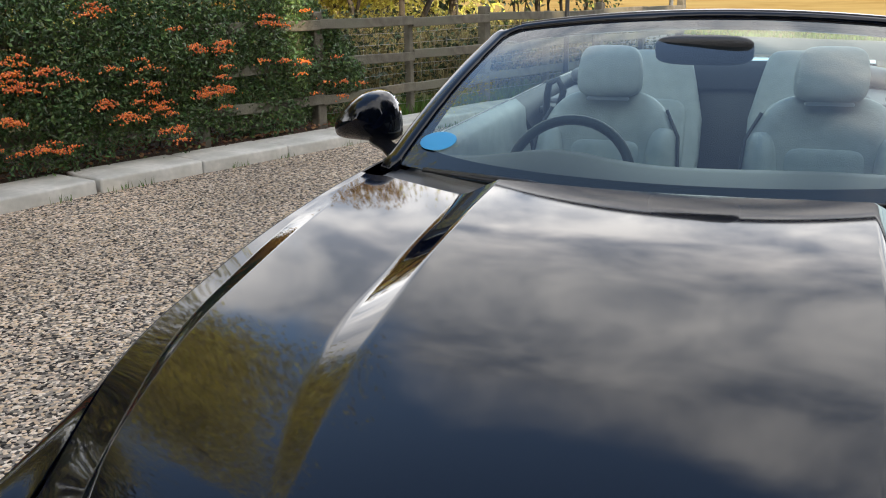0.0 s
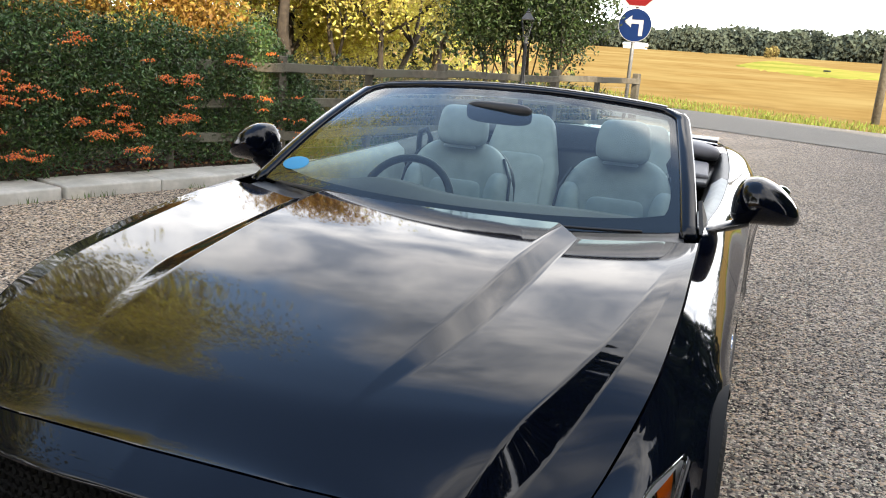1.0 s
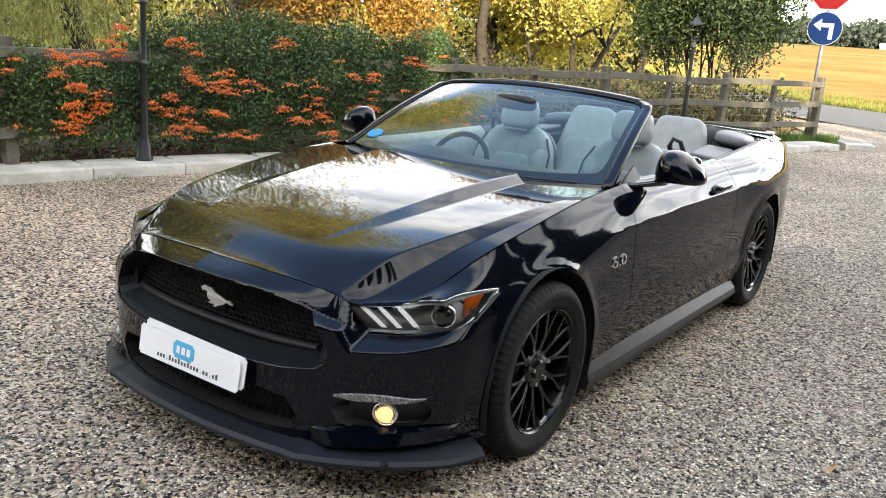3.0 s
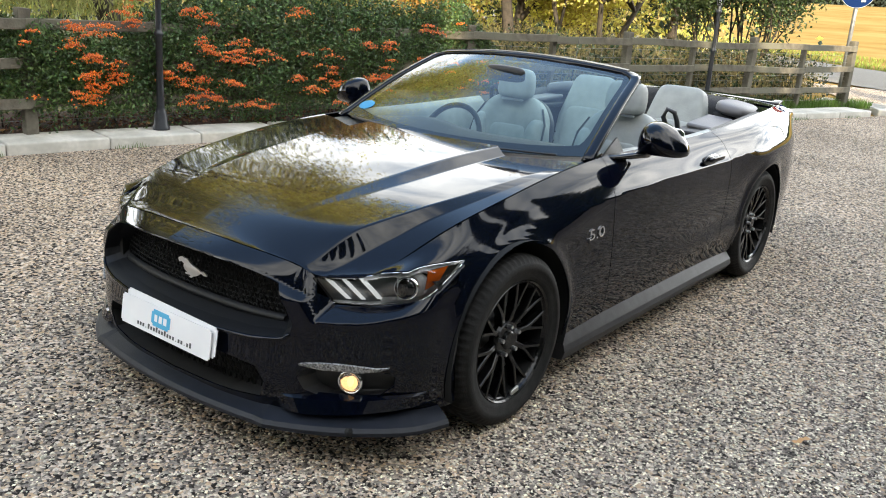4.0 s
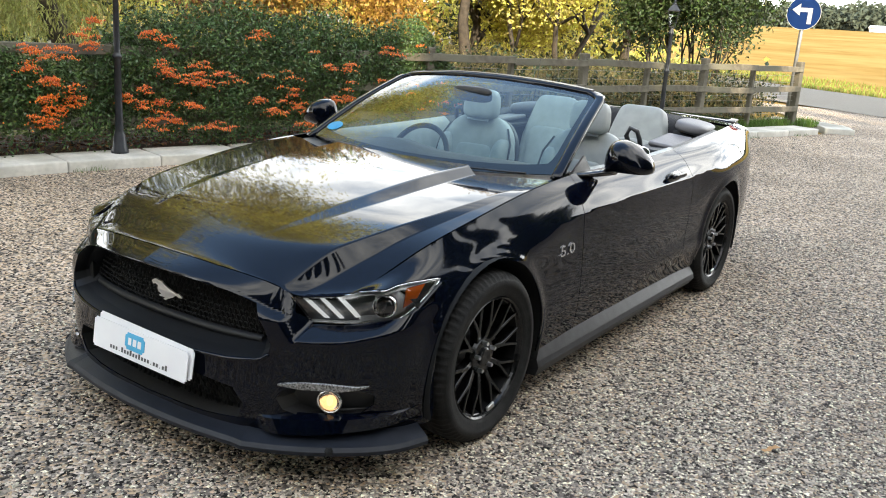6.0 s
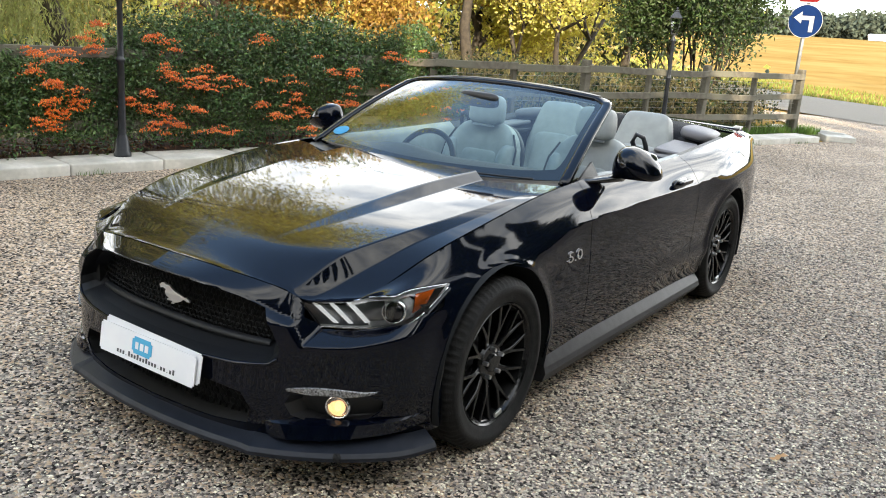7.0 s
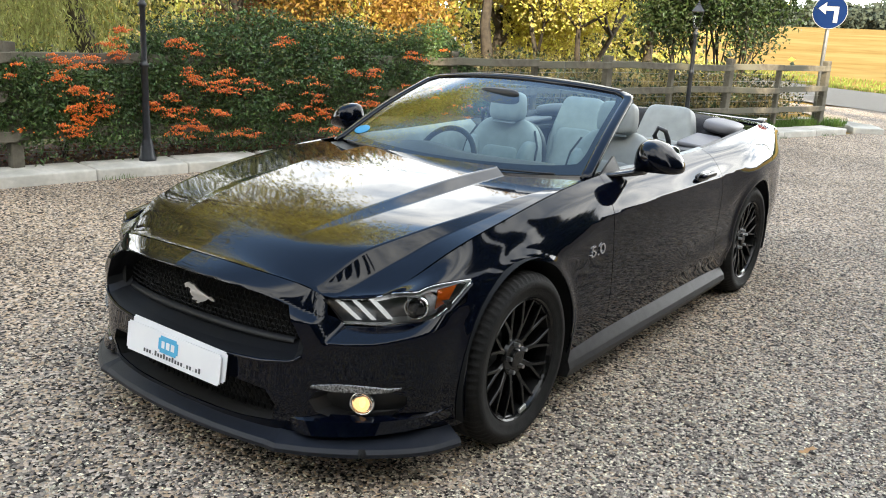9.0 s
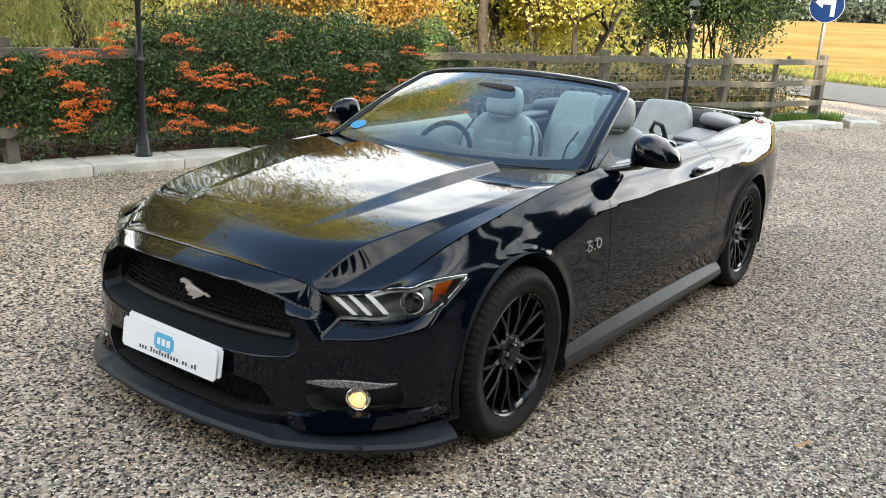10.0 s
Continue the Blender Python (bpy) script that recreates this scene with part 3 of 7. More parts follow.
for i, (a, b) in enumerate(zip(stations, stations[1:])):
    for zc in (1.115, 0.75, 0.40):
        d = (b - a).normalized()
        n = Vector((d.y, -d.x, 0))
        mid = (a + b) / 2 + n * 0.07
        bm = bmesh.new()
        box(bm, 0.036, (b - a).length + 0.012, 0.098, Matrix(), 0.006, 1)
        bmesh.ops.subdivide_edges(bm, edges=[e for e in bm.edges if abs(e.verts[0].co.y - e.verts[1].co.y) > 0.5], cuts=5)
        for v in bm.verts:
            v.co.z += 0.006 * math.sin(v.co.y * 3 + i * 2 + zc * 7)
        part("rail", bm, OAK, fence, m=Matrix.Translation((mid.x, mid.y, zc + random.uniform(-0.012, 0.012))) @ pose(0, 0, 0, random.uniform(-0.5, 0.5), random.uniform(-2, 2), math.degrees(math.atan2(-d.x, d.y))), smooth=False)
bm = bmesh.new()
for zc in (0.22, 0.32, 0.55, 0.64, 0.88, 1.0):
    tube(bm, [s + Vector((-0.02, 0, zc + 0.01 * math.sin(i * 3 + zc * 9))) for i, s in enumerate(stations)], 0.0022, 4)
for a, b in zip(stations, stations[1:]):
    for k in range(6):
        q = a.lerp(b, k / 6) + Vector((-0.02, 0, 0))
        tube(bm, [q + Vector((0, 0, 0.2)), q + Vector((0, 0, 1.02))], 0.0016, 3)
part("wire_mesh", bm, WIRE, fence, "thin galvanised stock wire")


# ---- lamp posts ----
def lamp_post(m):
    top = empty("lamp_post", m, "slim black Victorian-style lamp post with glazed lantern", "lamp post", "lamp posts along the kerb")
    bm = bmesh.new()
    lathe(bm, [(0.0, 0), (0.085, 0), (0.085, 0.03), (0.07, 0.06), (0.062, 0.16), (0.052, 0.19), (0.046, 0.22)], 20)
    part("base", bm, POSTMAT, top)
    bm = bmesh.new()
    lathe(bm, [(0.04, 0.2), (0.036, 0.5), (0.033, 0.93), (0.046, 0.94), (0.046, 0.965), (0.034, 0.975), (0.03, 1.0), (0.027, 1.5), (0.042, 1.52), (0.042, 1.54), (0.026, 1.56), (0.022, 1.62)], 18)
    part("pole", bm, POSTMAT, top)
    bm = bmesh.new()
    for k in range(4):
        a = math.pi / 4 + k * math.pi / 2
        tube(bm, [(0.055 * math.cos(a), 0.055 * math.sin(a), 1.63), (0.115 * math.cos(a), 0.115 * math.sin(a), 1.86)], 0.006, 5)
    box(bm, 0.09, 0.09, 0.015, Matrix.Translation((0, 0, 1.625)), 0.003, 1)
    box(bm, 0.175, 0.175, 0.012, Matrix.Translation((0, 0, 1.865)), 0.003, 1)
    frame_ob = part("lantern_frame", bm, POSTMAT, top, smooth=False)
    bm = bmesh.new()
    cyl(bm, 0.065 * 1.0, 0.105, 0.22, Matrix.Translation((0, 0, 1.745)) @ Matrix.Rotation(math.pi / 4, 4, "Z"), 4, False)
    part("glazing", bm, LENS, frame_ob, "clear lantern panes", smooth=False)
    bm = bmesh.new()
    cyl(bm, 0.135, 0.045, 0.09, Matrix.Translation((0, 0, 1.915)) @ Matrix.Rotation(math.pi / 4, 4, "Z"), 4)
    lathe(bm, [(0.03, 1.955), (0.034, 1.975), (0.012, 1.99), (0.018, 2.01), (0.0, 2.035)], 10)
    part("lantern_cap", bm, POSTMAT, top, smooth=False)
    return top


lamp = lamp_post(pose(-5.06, 2.49, 0.1, 0, 0.4, 20))
copy_thing(lamp, pose(-2.52, 10.55, 0.08, 0, 0, 20))


# ---- road signs on one pole ----
sign = empty("road_sign", pose(-1.63, 14.87, 0.0, 0, 0.5, 6), "grey pole with blue left-turn disc under a red octagon", "road sign")
bm = bmesh.new()
tube(bm, [(0, 0, -0.1), (0, 0, 3.15)], 0.036, 14)
part("pole", bm, GALV, sign)
bm = bmesh.new()
cyl(bm, 0.305, 0.305, 0.006, Matrix.Translation((0, -0.05, 2.13)) @ pose(0, 0, 0, 90, 0, 0), 48)
disc = part("blue_disc", bm, SIGN_BLUE_SHADED, sign, "round blue plate", smooth=False)
bm = bmesh.new()
lathe(bm, [(0.297, 0.0), (0.305, 0.0), (0.305, 0.004), (0.297, 0.004)], 48, Matrix.Translation((0, -0.0535, 2.13)) @ pose(0, 0, 0, 90, 0, 0))
part("rim", bm, SIGN_WHITE_SHADED, disc, smooth=False)
b = patch([(-0.21, 0.06), (-0.07, 0.175), (-0.07, 0.10), (0.15, 0.10), (0.15, -0.19), (0.075, -0.19), (0.075, 0.025), (-0.07, 0.025), (-0.07, -0.045)], 0.1, 0.1, lambda u, v: Vector((u, -0.0575, 2.13 + v)))
part("arrow", b, SIGN_WHITE_SHADED, disc, "white left-turn arrow", smooth=False)
bm = bmesh.new()
cyl(bm, 0.405, 0.405, 0.006, Matrix.Translation((0, -0.05, 2.83)) @ pose(0, 0, 0, 90, 0, 0) @ pose(0, 0, 0, 0, 0, 22.5), 8)
octagon = part("stop_octagon", bm, SIGN_RED_SHADED, sign, "red eight-sided plate", smooth=False)
bm = bmesh.new()
lathe(bm, [(0.375, 0.0), (0.4, 0.0), (0.4, 0.003), (0.375, 0.003)], 8, Matrix.Translation((0, -0.0535, 2.83)) @ pose(0, 0, 0, 90, 0, 0) @ pose(0, 0, 0, 0, 0, 22.5))
part("rim", bm, SIGN_WHITE_SHADED, octagon, smooth=False)


def lettering(name, text, size, mat, parent, m, depth=0.001, label=""):
    """Raised letters in the built-in font, as a mesh."""
    cu = bpy.data.curves.new(name, "FONT")
    cu.body, cu.size, cu.align_x, cu.align_y, cu.extrude = text, size, "CENTER", "CENTER", depth
    tmp = bpy.data.objects.new(name, cu)
    scene.collection.objects.link(tmp)
    bpy.context.view_layer.update()
    me = bpy.data.meshes.new_from_object(tmp.evaluated_get(bpy.context.evaluated_depsgraph_get()))
    bpy.data.objects.remove(tmp)
    bpy.data.curves.remove(cu)
    me.materials.clear()
    me.materials.append(mat)
    ob = new(name, me)
    ob.parent = parent
    ob.matrix_basis = m
    return tagged(ob, label)


lettering("lettering", "STOP", 0.30, SIGN_WHITE_SHADED, octagon, Matrix.Translation((0, -0.0555, 2.83)) @ pose(0, 0, 0, 90, 0, 0), label="white capital letters")
# pole at the field edge
bm = bmesh.new()
tube(bm, [(0, 0, -0.2), (0.03, 0, 4), (0.05, 0, 8)], 0.14, 12, r_end=0.10)
pole = part("telegraph_pole", bm, OAK)
pole.matrix_basis = Matrix.Translation((4.45, 30.5, 0.0))
tagged(pole, "grey weathered wooden telegraph pole at the edge of the field", "pole")
# a low island of bright grass in the stubble, running out into a strip
NEAR_EDGE = smooth_curve([0, 0.14, 0.3, 0.55, 1], [-2.9, -0.6, 1.3, 4.6, 16.0], [104, 94, 87.5, 80, 90])
FAR_EDGE = smooth_curve([0, 0.14, 0.3, 0.55, 1], [-2.7, -1.4, 1.6, 7.0, 18.2], [108, 150, 182, 140, 103])
pv, pf = [], []
for i in range(61):
    u = i / 60
    a, c = Vector((*NEAR_EDGE(u), 0)), Vector((*FAR_EDGE(u), 0))
    for j in range(13):
        q = a.lerp(c, j / 12)
        if j in (0, 12):
            q += (c - a) * 0.10 * noise.noise(Vector((u * 30, j, 4)))
        pv.append((q.x, q.y, land(q.x, q.y) + (-0.03 if j in (0, 12) else 0.10 + 0.06 * noise.noise(Vector((q.x, q.y * 0.2, 0))))))
for i in range(60):
    for j in range(12):
        pf.append((i * 13 + j, i * 13 + 13 + j, i * 13 + 14 + j, i * 13 + j + 1))
tagged(raw("grass_island", pv, pf, MEADOW, label="bright yellow-green grass strip in the stubble field", smooth=True), category="grass", kind="structure")


# ---- plants ----
def leaf_cards(centers, length, width, rg, droop=0.0, along=None):
    """Diamond leaves, each folded a little along its rib; two triangles a leaf."""
    n = len(centers)
    d = rg.normal(size=(n, 3))
    if along is not None:
        d = d * 0.55 + along
    d[:, 2] -= droop
    d /= np.linalg.norm(d, axis=1)[:, None]
    s = np.cross(d, rg.normal(size=(n, 3)))
    s /= np.linalg.norm(s, axis=1)[:, None]
    ln = (length * rg.uniform(0.65, 1.3, n))[:, None]
    wd = (width * rg.uniform(0.7, 1.25, n))[:, None]
    up = np.cross(s, d)
    v = np.empty((n, 4, 3))
    v[:, 0] = centers - d * ln * 0.5
    v[:, 1] = centers + s * wd * 0.5 + up * wd * 0.18
    v[:, 2] = centers + d * ln * 0.5
    v[:, 3] = centers - s * wd * 0.5 + up * wd * 0.18
    f = np.arange(n * 4).reshape(n, 4)
    tri = np.concatenate([f[:, [0, 1, 2]], f[:, [0, 2, 3]]])
    return v.reshape(-1, 3), tri


def stuff(name, verts, tris, mat, parent, label=""):
    return raw(name, verts, tris, mat, parent, label, kind="stuff")


def hedge_top(y):
    return 1.03 + 0.44 * step(2.15, 2.9, y) + 0.05 * math.sin(y * 2.1) + 0.05 * math.sin(y * 5.3 + 1) - 0.6 * step(6.0, 6.75, y)


def hedge_face(y):
    return 0.42 + 0.07 * math.exp(-((y - 2.5) / 0.2) ** 2) + 0.12 * step(4.2, 6.0, y) + 0.04 * math.sin(y * 2.7) + 0.04 * math.sin(y * 6.1 + 2)


hedge = empty("berry_hedge", Matrix.Translation((-5.3, 3, 0.1)), "dense dark green firethorn hedge with orange berry clusters", "hedge")
hv = Vector((-5.3, 3, 0.1))
pts, lights = [], []
while len(pts) < 105000:
    y = rng.uniform(-4.5, 6.75)
    o_front = hedge_face(y)
    z = 0.1 + rng.uniform(0, 1) ** 0.9 * (hedge_top(y) + 0.06 * rng.normal() - 0.05)
    t = z / hedge_top(y)
    gap = noise.noise(Vector((y * 1.3, z * 1.6, 3.0)))
    if z < 0.22 + 0.08 * math.sin(y * 3.1) + 0.05 * rng.normal() + 0.16 * step(2.4, 1.6, y):
        if rng.uniform() > 0.06:
            continue
    if y < 2.2 and gap > 0.36 and rng.uniform() < 0.7:
        continue
    bulge = 0.11 * math.sin(math.pi * min(max((z - 0.2) / 1.3, 0), 1)) + 0.12 * noise.noise(Vector((y * 2.5, z * 2.5, 0)))
    o = o_front - bulge + 0.35 * max(0, t - 0.78) + abs(rng.normal()) * 0.12
    if y > 6.0:
        o += 0.2 * (y - 6.0)
    q, _ = kerb_point(y, o)
    pts.append((q.x, q.y, z))
pts = np.array(pts) - np.array(hv)
pick = rng.uniform(size=len(pts)) < np.where(pts[:, 1] + hv.y < 2.3, 0.42, 0.22)
v, f = leaf_cards(pts[~pick], 0.048, 0.021, rng, 0.1)
stuff("leaves", v, f, LEAF_HEDGE, hedge)
v, f = leaf_cards(pts[pick], 0.05, 0.022, rng, 0.0)
stuff("pale_leaves", v, f, LEAF_HEDGE2, hedge, "fresh yellowish shoots")
# stems
bm = bmesh.new()
for k in range(60):
    y = rng.uniform(-4.4, 6.3)
    q, d = kerb_point(y, rng.uniform(0.75, 1.0))
    p0 = q + Vector((0, 0, 0.05)) - hv
    p1 = p0 + Vector((rng.normal() * 0.1, rng.normal() * 0.12, 0.45))
    p2 = p1 + Vector((rng.normal() * 0.16, rng.normal() * 0.2, 0.5))
    tube(bm, [p0, p1, p2], rng.uniform(0.006, 0.014), 5, r_end=0.004)
tagged(part("stems", bm, BARK, hedge), kind="stuff")
# a twiggy dark core so that the hedge does not show daylight
core = []
for k in range(9000):
    y = rng.uniform(-4.5, 6.2)
    q, _ = kerb_point(y, rng.uniform(0.95, 1.25))
    core.append((q.x, q.y, rng.uniform(0.4, hedge_top(y) - 0.1)))
v, f = leaf_cards(np.array(core) - np.array(hv), 0.11, 0.06, rng)
stuff("inner_leaves", v, f, LEAF_HEDGE, hedge)
# berries in drooping sprays
octa = np.array([(1, 0, 0), (-1, 0, 0), (0, 1, 0), (0, -1, 0), (0, 0, 1), (0, 0, -1)], float)
octf = np.array([(0, 2, 4), (2, 1, 4), (1, 3, 4), (3, 0, 4), (2, 0, 5), (1, 2, 5), (3, 1, 5), (0, 3, 5)])
bc = []
SPRAYS = [(1.57, 1.15), (1.74, 1.1), (1.91, 1.12), (2.23, 1.39), (2.11, 1.25), (2.21, 1.15), (1.58, 0.93), (1.72, 0.87), (1.82, 0.8), (1.97, 0.71), (2.02, 0.66), (1.74, 0.67), (1.77, 0.55), (1.93, 0.53), (1.68, 0.49), (1.75, 0.43),
          (2.75, 1.3), (2.96, 1.18), (2.86, 0.99), (2.96, 0.88), (3.1, 0.86), (3.28, 0.95), (3.32, 0.8), (3.46, 0.89), (2.72, 0.73), (2.69, 0.59), (2.92, 0.58), (2.92, 0.46), (2.76, 0.4), (3.04, 0.39), (3.17, 0.57), (3.38, 0.34), (2.52, 0.65),
          (3.85, 1.29), (3.88, 0.62), (4.04, 0.5), (4.27, 0.7), (4.37, 0.54), (4.44, 0.33), (4.82, 0.61), (5.03, 0.63), (5.47, 1.19)]
sprays = [(y, z, 4) for y, z in SPRAYS]
for zone, count in (((2.6, 5.2, 0.3, 1.0), 26), ((3.2, 6.3, 0.7, 1.3), 12), ((5.2, 6.5, 0.4, 0.9), 9), ((-4, 1.3, 0.4, 1.1), 26)):
    sprays += [(rng.uniform(zone[0], zone[1]), rng.uniform(zone[2], zone[3]), 1) for _ in range(count)]
for y0, z0, tiers in sprays:
    for _ in range(tiers):
        # one flat tier of a spray, hanging a little at its ends
        y, z = y0 + rng.normal() * 0.035 * (tiers > 1), z0 + rng.normal() * 0.032 * (tiers > 1)
        o = hedge_face(y) - 0.11 * math.sin(math.pi * (z - 0.2) / 1.3) - 0.05 - 0.12 * noise.noise(Vector((y * 2.5, z * 2.5, 0)))
        q, d = kerb_point(y, o)
        ln = rng.uniform(0.030, 0.055)
        for j in range(rng.integers(16, 34)):
            along = rng.normal() * ln
            bc.append((q.x + d.x * along + rng.normal() * 0.02, q.y + d.y * along, z - 3.0 * along * along + rng.normal() * 0.009))
bc = np.array(bc) - np.array(hv)
rad = rng.uniform(0.0068, 0.011, len(bc))
v = (bc[:, None, :] + octa[None] * rad[:, None, None]).reshape(-1, 3)
f = (octf[None] + 6 * np.arange(len(bc))[:, None, None]).reshape(-1, 3)
stuff("berry_spray", v, f, BERRY, hedge, "bright orange berry clusters")


litter = []
for k in range(2600):
    y = rng.uniform(-2, 7.0)
    q, _ = kerb_point(y, 0.5 + rng.uniform(0, 1) ** 1.3 * 0.9)
    litter.append((q.x, q.y, 0.125 + 0.02 * rng.uniform()))
v, f = leaf_cards(np.array(litter), 0.045, 0.026, rng, 0.0, np.array((1.0, 0.6, 0.0)) * np.ones((len(litter), 1)))
tagged(stuff("leaf_litter", v, f, LITTER, None, "brown and russet leaf litter on the mulch"), category="leaf litter")


def branches(bm, p, d, length, r, depth, tips, rg, spread=0.6, rise=0.15, seg=6):
    pts, q = [p], p.copy()
    for i in range(4):
        d = (d + Vector(rg.normal(size=3)) * 0.13 + Vector((0, 0, rise * 0.3))).normalized()
        q = q + d * length / 4
        pts.append(q.copy())
    tube(bm, pts, r, seg, r_end=r * 0.55)
    if depth <= 1:
        tips.extend(pts[1:])
    if depth == 0:
        return
    for k in range(rg.integers(2, 4) + (depth > 2)):
        at = pts[rg.integers(2, 5)]
        dd = (d + Vector(rg.normal(size=3)) * spread + Vector((0, 0, rise))).normalized()
        branches(bm, at, dd, length * rg.uniform(0.6, 0.85), r * 0.52, depth - 1, tips, rg, spread, rise, max(4, seg - 1))


def tree(name, base, height, mats, label, leaves, size, seed, spread=0.6, rise=0.15, lump=0.55, trunk_r=0.14, depth=3, trunk_part=0.28, category="tree", stems=1, droop=0.3, hang=0.0):
    """A tree of tapered limbs with leaves gathered round the twigs; hang > 0: leaves trail on long pendulous shoots."""
    rg = np.random.default_rng(seed)
    top = empty(name, Matrix.Translation(base), label, category)
    bm, tips = bmesh.new(), []
    for s in range(stems):
        off = Vector((rg.normal() * 0.25, rg.normal() * 0.25, 0)) if stems > 1 else Vector((0, 0, 0))
        d = Vector((rg.normal() * 0.08, rg.normal() * 0.08, 1)).normalized() if stems == 1 else Vector((rg.normal() * 0.3, rg.normal() * 0.3, 1)).normalized()
        branches(bm, off + Vector((0, 0, -0.1)), d, height * trunk_part, trunk_r, depth, tips, rg, spread, rise)
    part("trunk", bm, BARK, top)
    tips = np.array([tuple(t) for t in tips])
    tips = tips[tips[:, 2] > height * 0.12]
    share = len(mats)
    for i, mat in enumerate(mats):
        n = leaves // share
        src = tips[rg.integers(0, len(tips), n)]
        c = src + np.clip(rg.normal(size=(n, 3)), -1.4, 1.4) * lump * np.array((1, 1, 0.75))
        along = None
        if hang:
            shoot = rg.integers(0, max(1, n // 40), n)
            root = tips[np.random.default_rng(seed + 5).integers(0, len(tips), max(1, n // 40))] + np.random.default_rng(seed + 9 + i).normal(size=(max(1, n // 40), 3)) * lump
            drop = rg.uniform(0, 1, n) * np.minimum(hang, np.maximum(root[shoot][:, 2] - 0.9, 0.3))
            c = root[shoot] + rg.normal(size=(n, 3)) * 0.045
            c[:, 2] -= drop
            along = np.tile(np.array((0, 0, -1.0)), (n, 1))
        c[:, 2] = np.maximum(c[:, 2], 0.35)
        v, f = leaf_cards(c, size, size * (0.5 if not hang else 0.22), rg, droop, along)
        stuff("crown" if i == 0 else "crown_second_tone", v, f, mat, top)
    return top


tree("willow_tree", (-10.4, 5.4, 0.05), 11.0, [LEAF_WILLOW, LEAF_WILLOW], "tall weeping willow with yellowing trailing shoots", 30000, 0.115, 3, 0.75, 0.12, 0.6, 0.2, 3, 0.3, hang=4.2)
tree("willow_tree", (-15.5, 3.2, 0.05), 10, [LEAF_WILLOW], "broad weeping willow with olive trailing shoots", 16000, 0.17, 13, 0.8, 0.12, 0.7, 0.34, 3, 0.3, hang=4.8)
for (x, y, h, mats, seed) in ((-12.0, 9.9, 12.0, [LEAF_WILLOW, LEAF_EVER], 17), (-11.4, 3.5, 17.0, [LEAF_GOLD, LEAF_YELLOW], 18)):
    tree("poplar_tree", (x, y, 0.05), h, mats, "tall dense broadleaved tree rising behind the willow", 26000 if y > 8 else 84000, 0.12 if y > 8 else 0.085, seed, 0.6, 0.2, 0.62, 0.12, 3, 0.27)
tree("cherry_tree", (-14.6, 12.9, 0.05), 5.5, [LEAF_RED, LEAF_WILLOW], "small russet-leaved cherry tree in autumn colour", 9000, 0.13, 4, 0.7, 0.1, 0.55, 0.12, 3, 0.3)
tree("oak_tree", (-8.0, 13.2, 0.05), 12.0, [LEAF_ORANGE, LEAF_ORANGE], "spreading oak tree with glowing orange leaves", 46000, 0.12, 5, 0.8, 0.08, 0.48, 0.15, 3, 0.28)
tree("maple_tree", (-9.9, 16.3, 0.05), 7.5, [LEAF_YELLOW, LEAF_YELLOW], "field maple glowing bright yellow in low sun", 30000, 0.14, 6, 0.75, 0.02, 0.6, 0.16, 3, 0.28)
tree("ash_tree", (-6.9, 15.4, 0.05), 6.5, [LEAF_GOLD, LEAF_YELLOW], "slender many-stemmed tree with thin golden leaves", 24000, 0.10, 8, 0.55, 0.25, 0.5, 0.085, 3, 0.36, stems=3)
tree("hawthorn_tree", (-10.6, 19.6, 0.05), 5.0, [LEAF_EVER, LEAF_GOLD], "dark hawthorn thicket with few yellow leaves", 9000, 0.11, 9, 0.8, 0.05, 0.6, 0.09, 3, 0.3, stems=3)
tree("evergreen_shrub", (-3.45, 14.3, 0.05), 4.8, [LEAF_SHRUB, LEAF_EVER], "tall olive-green evergreen shrub with narrow leaves", 64000, 0.085, 10, 0.27, 0.45, 0.25, 0.035, 3, 0.36, stems=8, category="shrub", droop=0.5)
for i, (x, y) in enumerate(((-20.5, 9.5), (-18, 18), (-14, 22.5), (-9.0, 24), (-23, 15), (-9.2, 1.0), (-8.6, -2.6), (-8.2, -7.0), (-7.5, -12.5))):
    near = x > -10 and y < 5
    tree("background_tree", (x, y, 0.05), 14 if near else 10 + (i % 3), [LEAF_EVER if i % 2 and not near else LEAF_GOLD, LEAF_WILLOW], "tall mixed tree standing behind the others in sun", 22000 if near else 11000, 0.15 if near else 0.22, 40 + i, 0.75, 0.12, 0.8 if near else 1.0, 0.18, 3, 0.28)

# low scrub just behind the hedge and fence
bush = empty("bramble_scrub", Matrix.Translation((-7, 10, 0)), "mixed bramble and sapling scrub behind the fence", "scrub")
c = []
for k in range(26000):
    y = rng.uniform(3.5, 14.4)
    o = (1.9 if y < 7.5 else 1.15) + rng.uniform(0, 1) ** 1.6 * 6
    q, _ = kerb_point(y, o)
    hgt = 0.5 + 0.18 * step(7, 10, y) + 0.5 * noise.noise(Vector((q.x * 0.7, q.y * 0.7, 0)))
    if hgt < 0.35:
        continue
    c.append((q.x + 7, q.y - 10, rng.uniform(0.1, max(0.15, hgt + 0.3))))
c = np.array(c)
pk = rng.uniform(size=len(c)) < 0.45
v, f = leaf_cards(c[pk], 0.08, 0.045, rng)
stuff("green_leaves", v, f, LEAF_EVER, bush)
v, f = leaf_cards(c[~pk], 0.06, 0.03, rng)
stuff("golden_leaves", v, f, LEAF_SCRUB, bush)


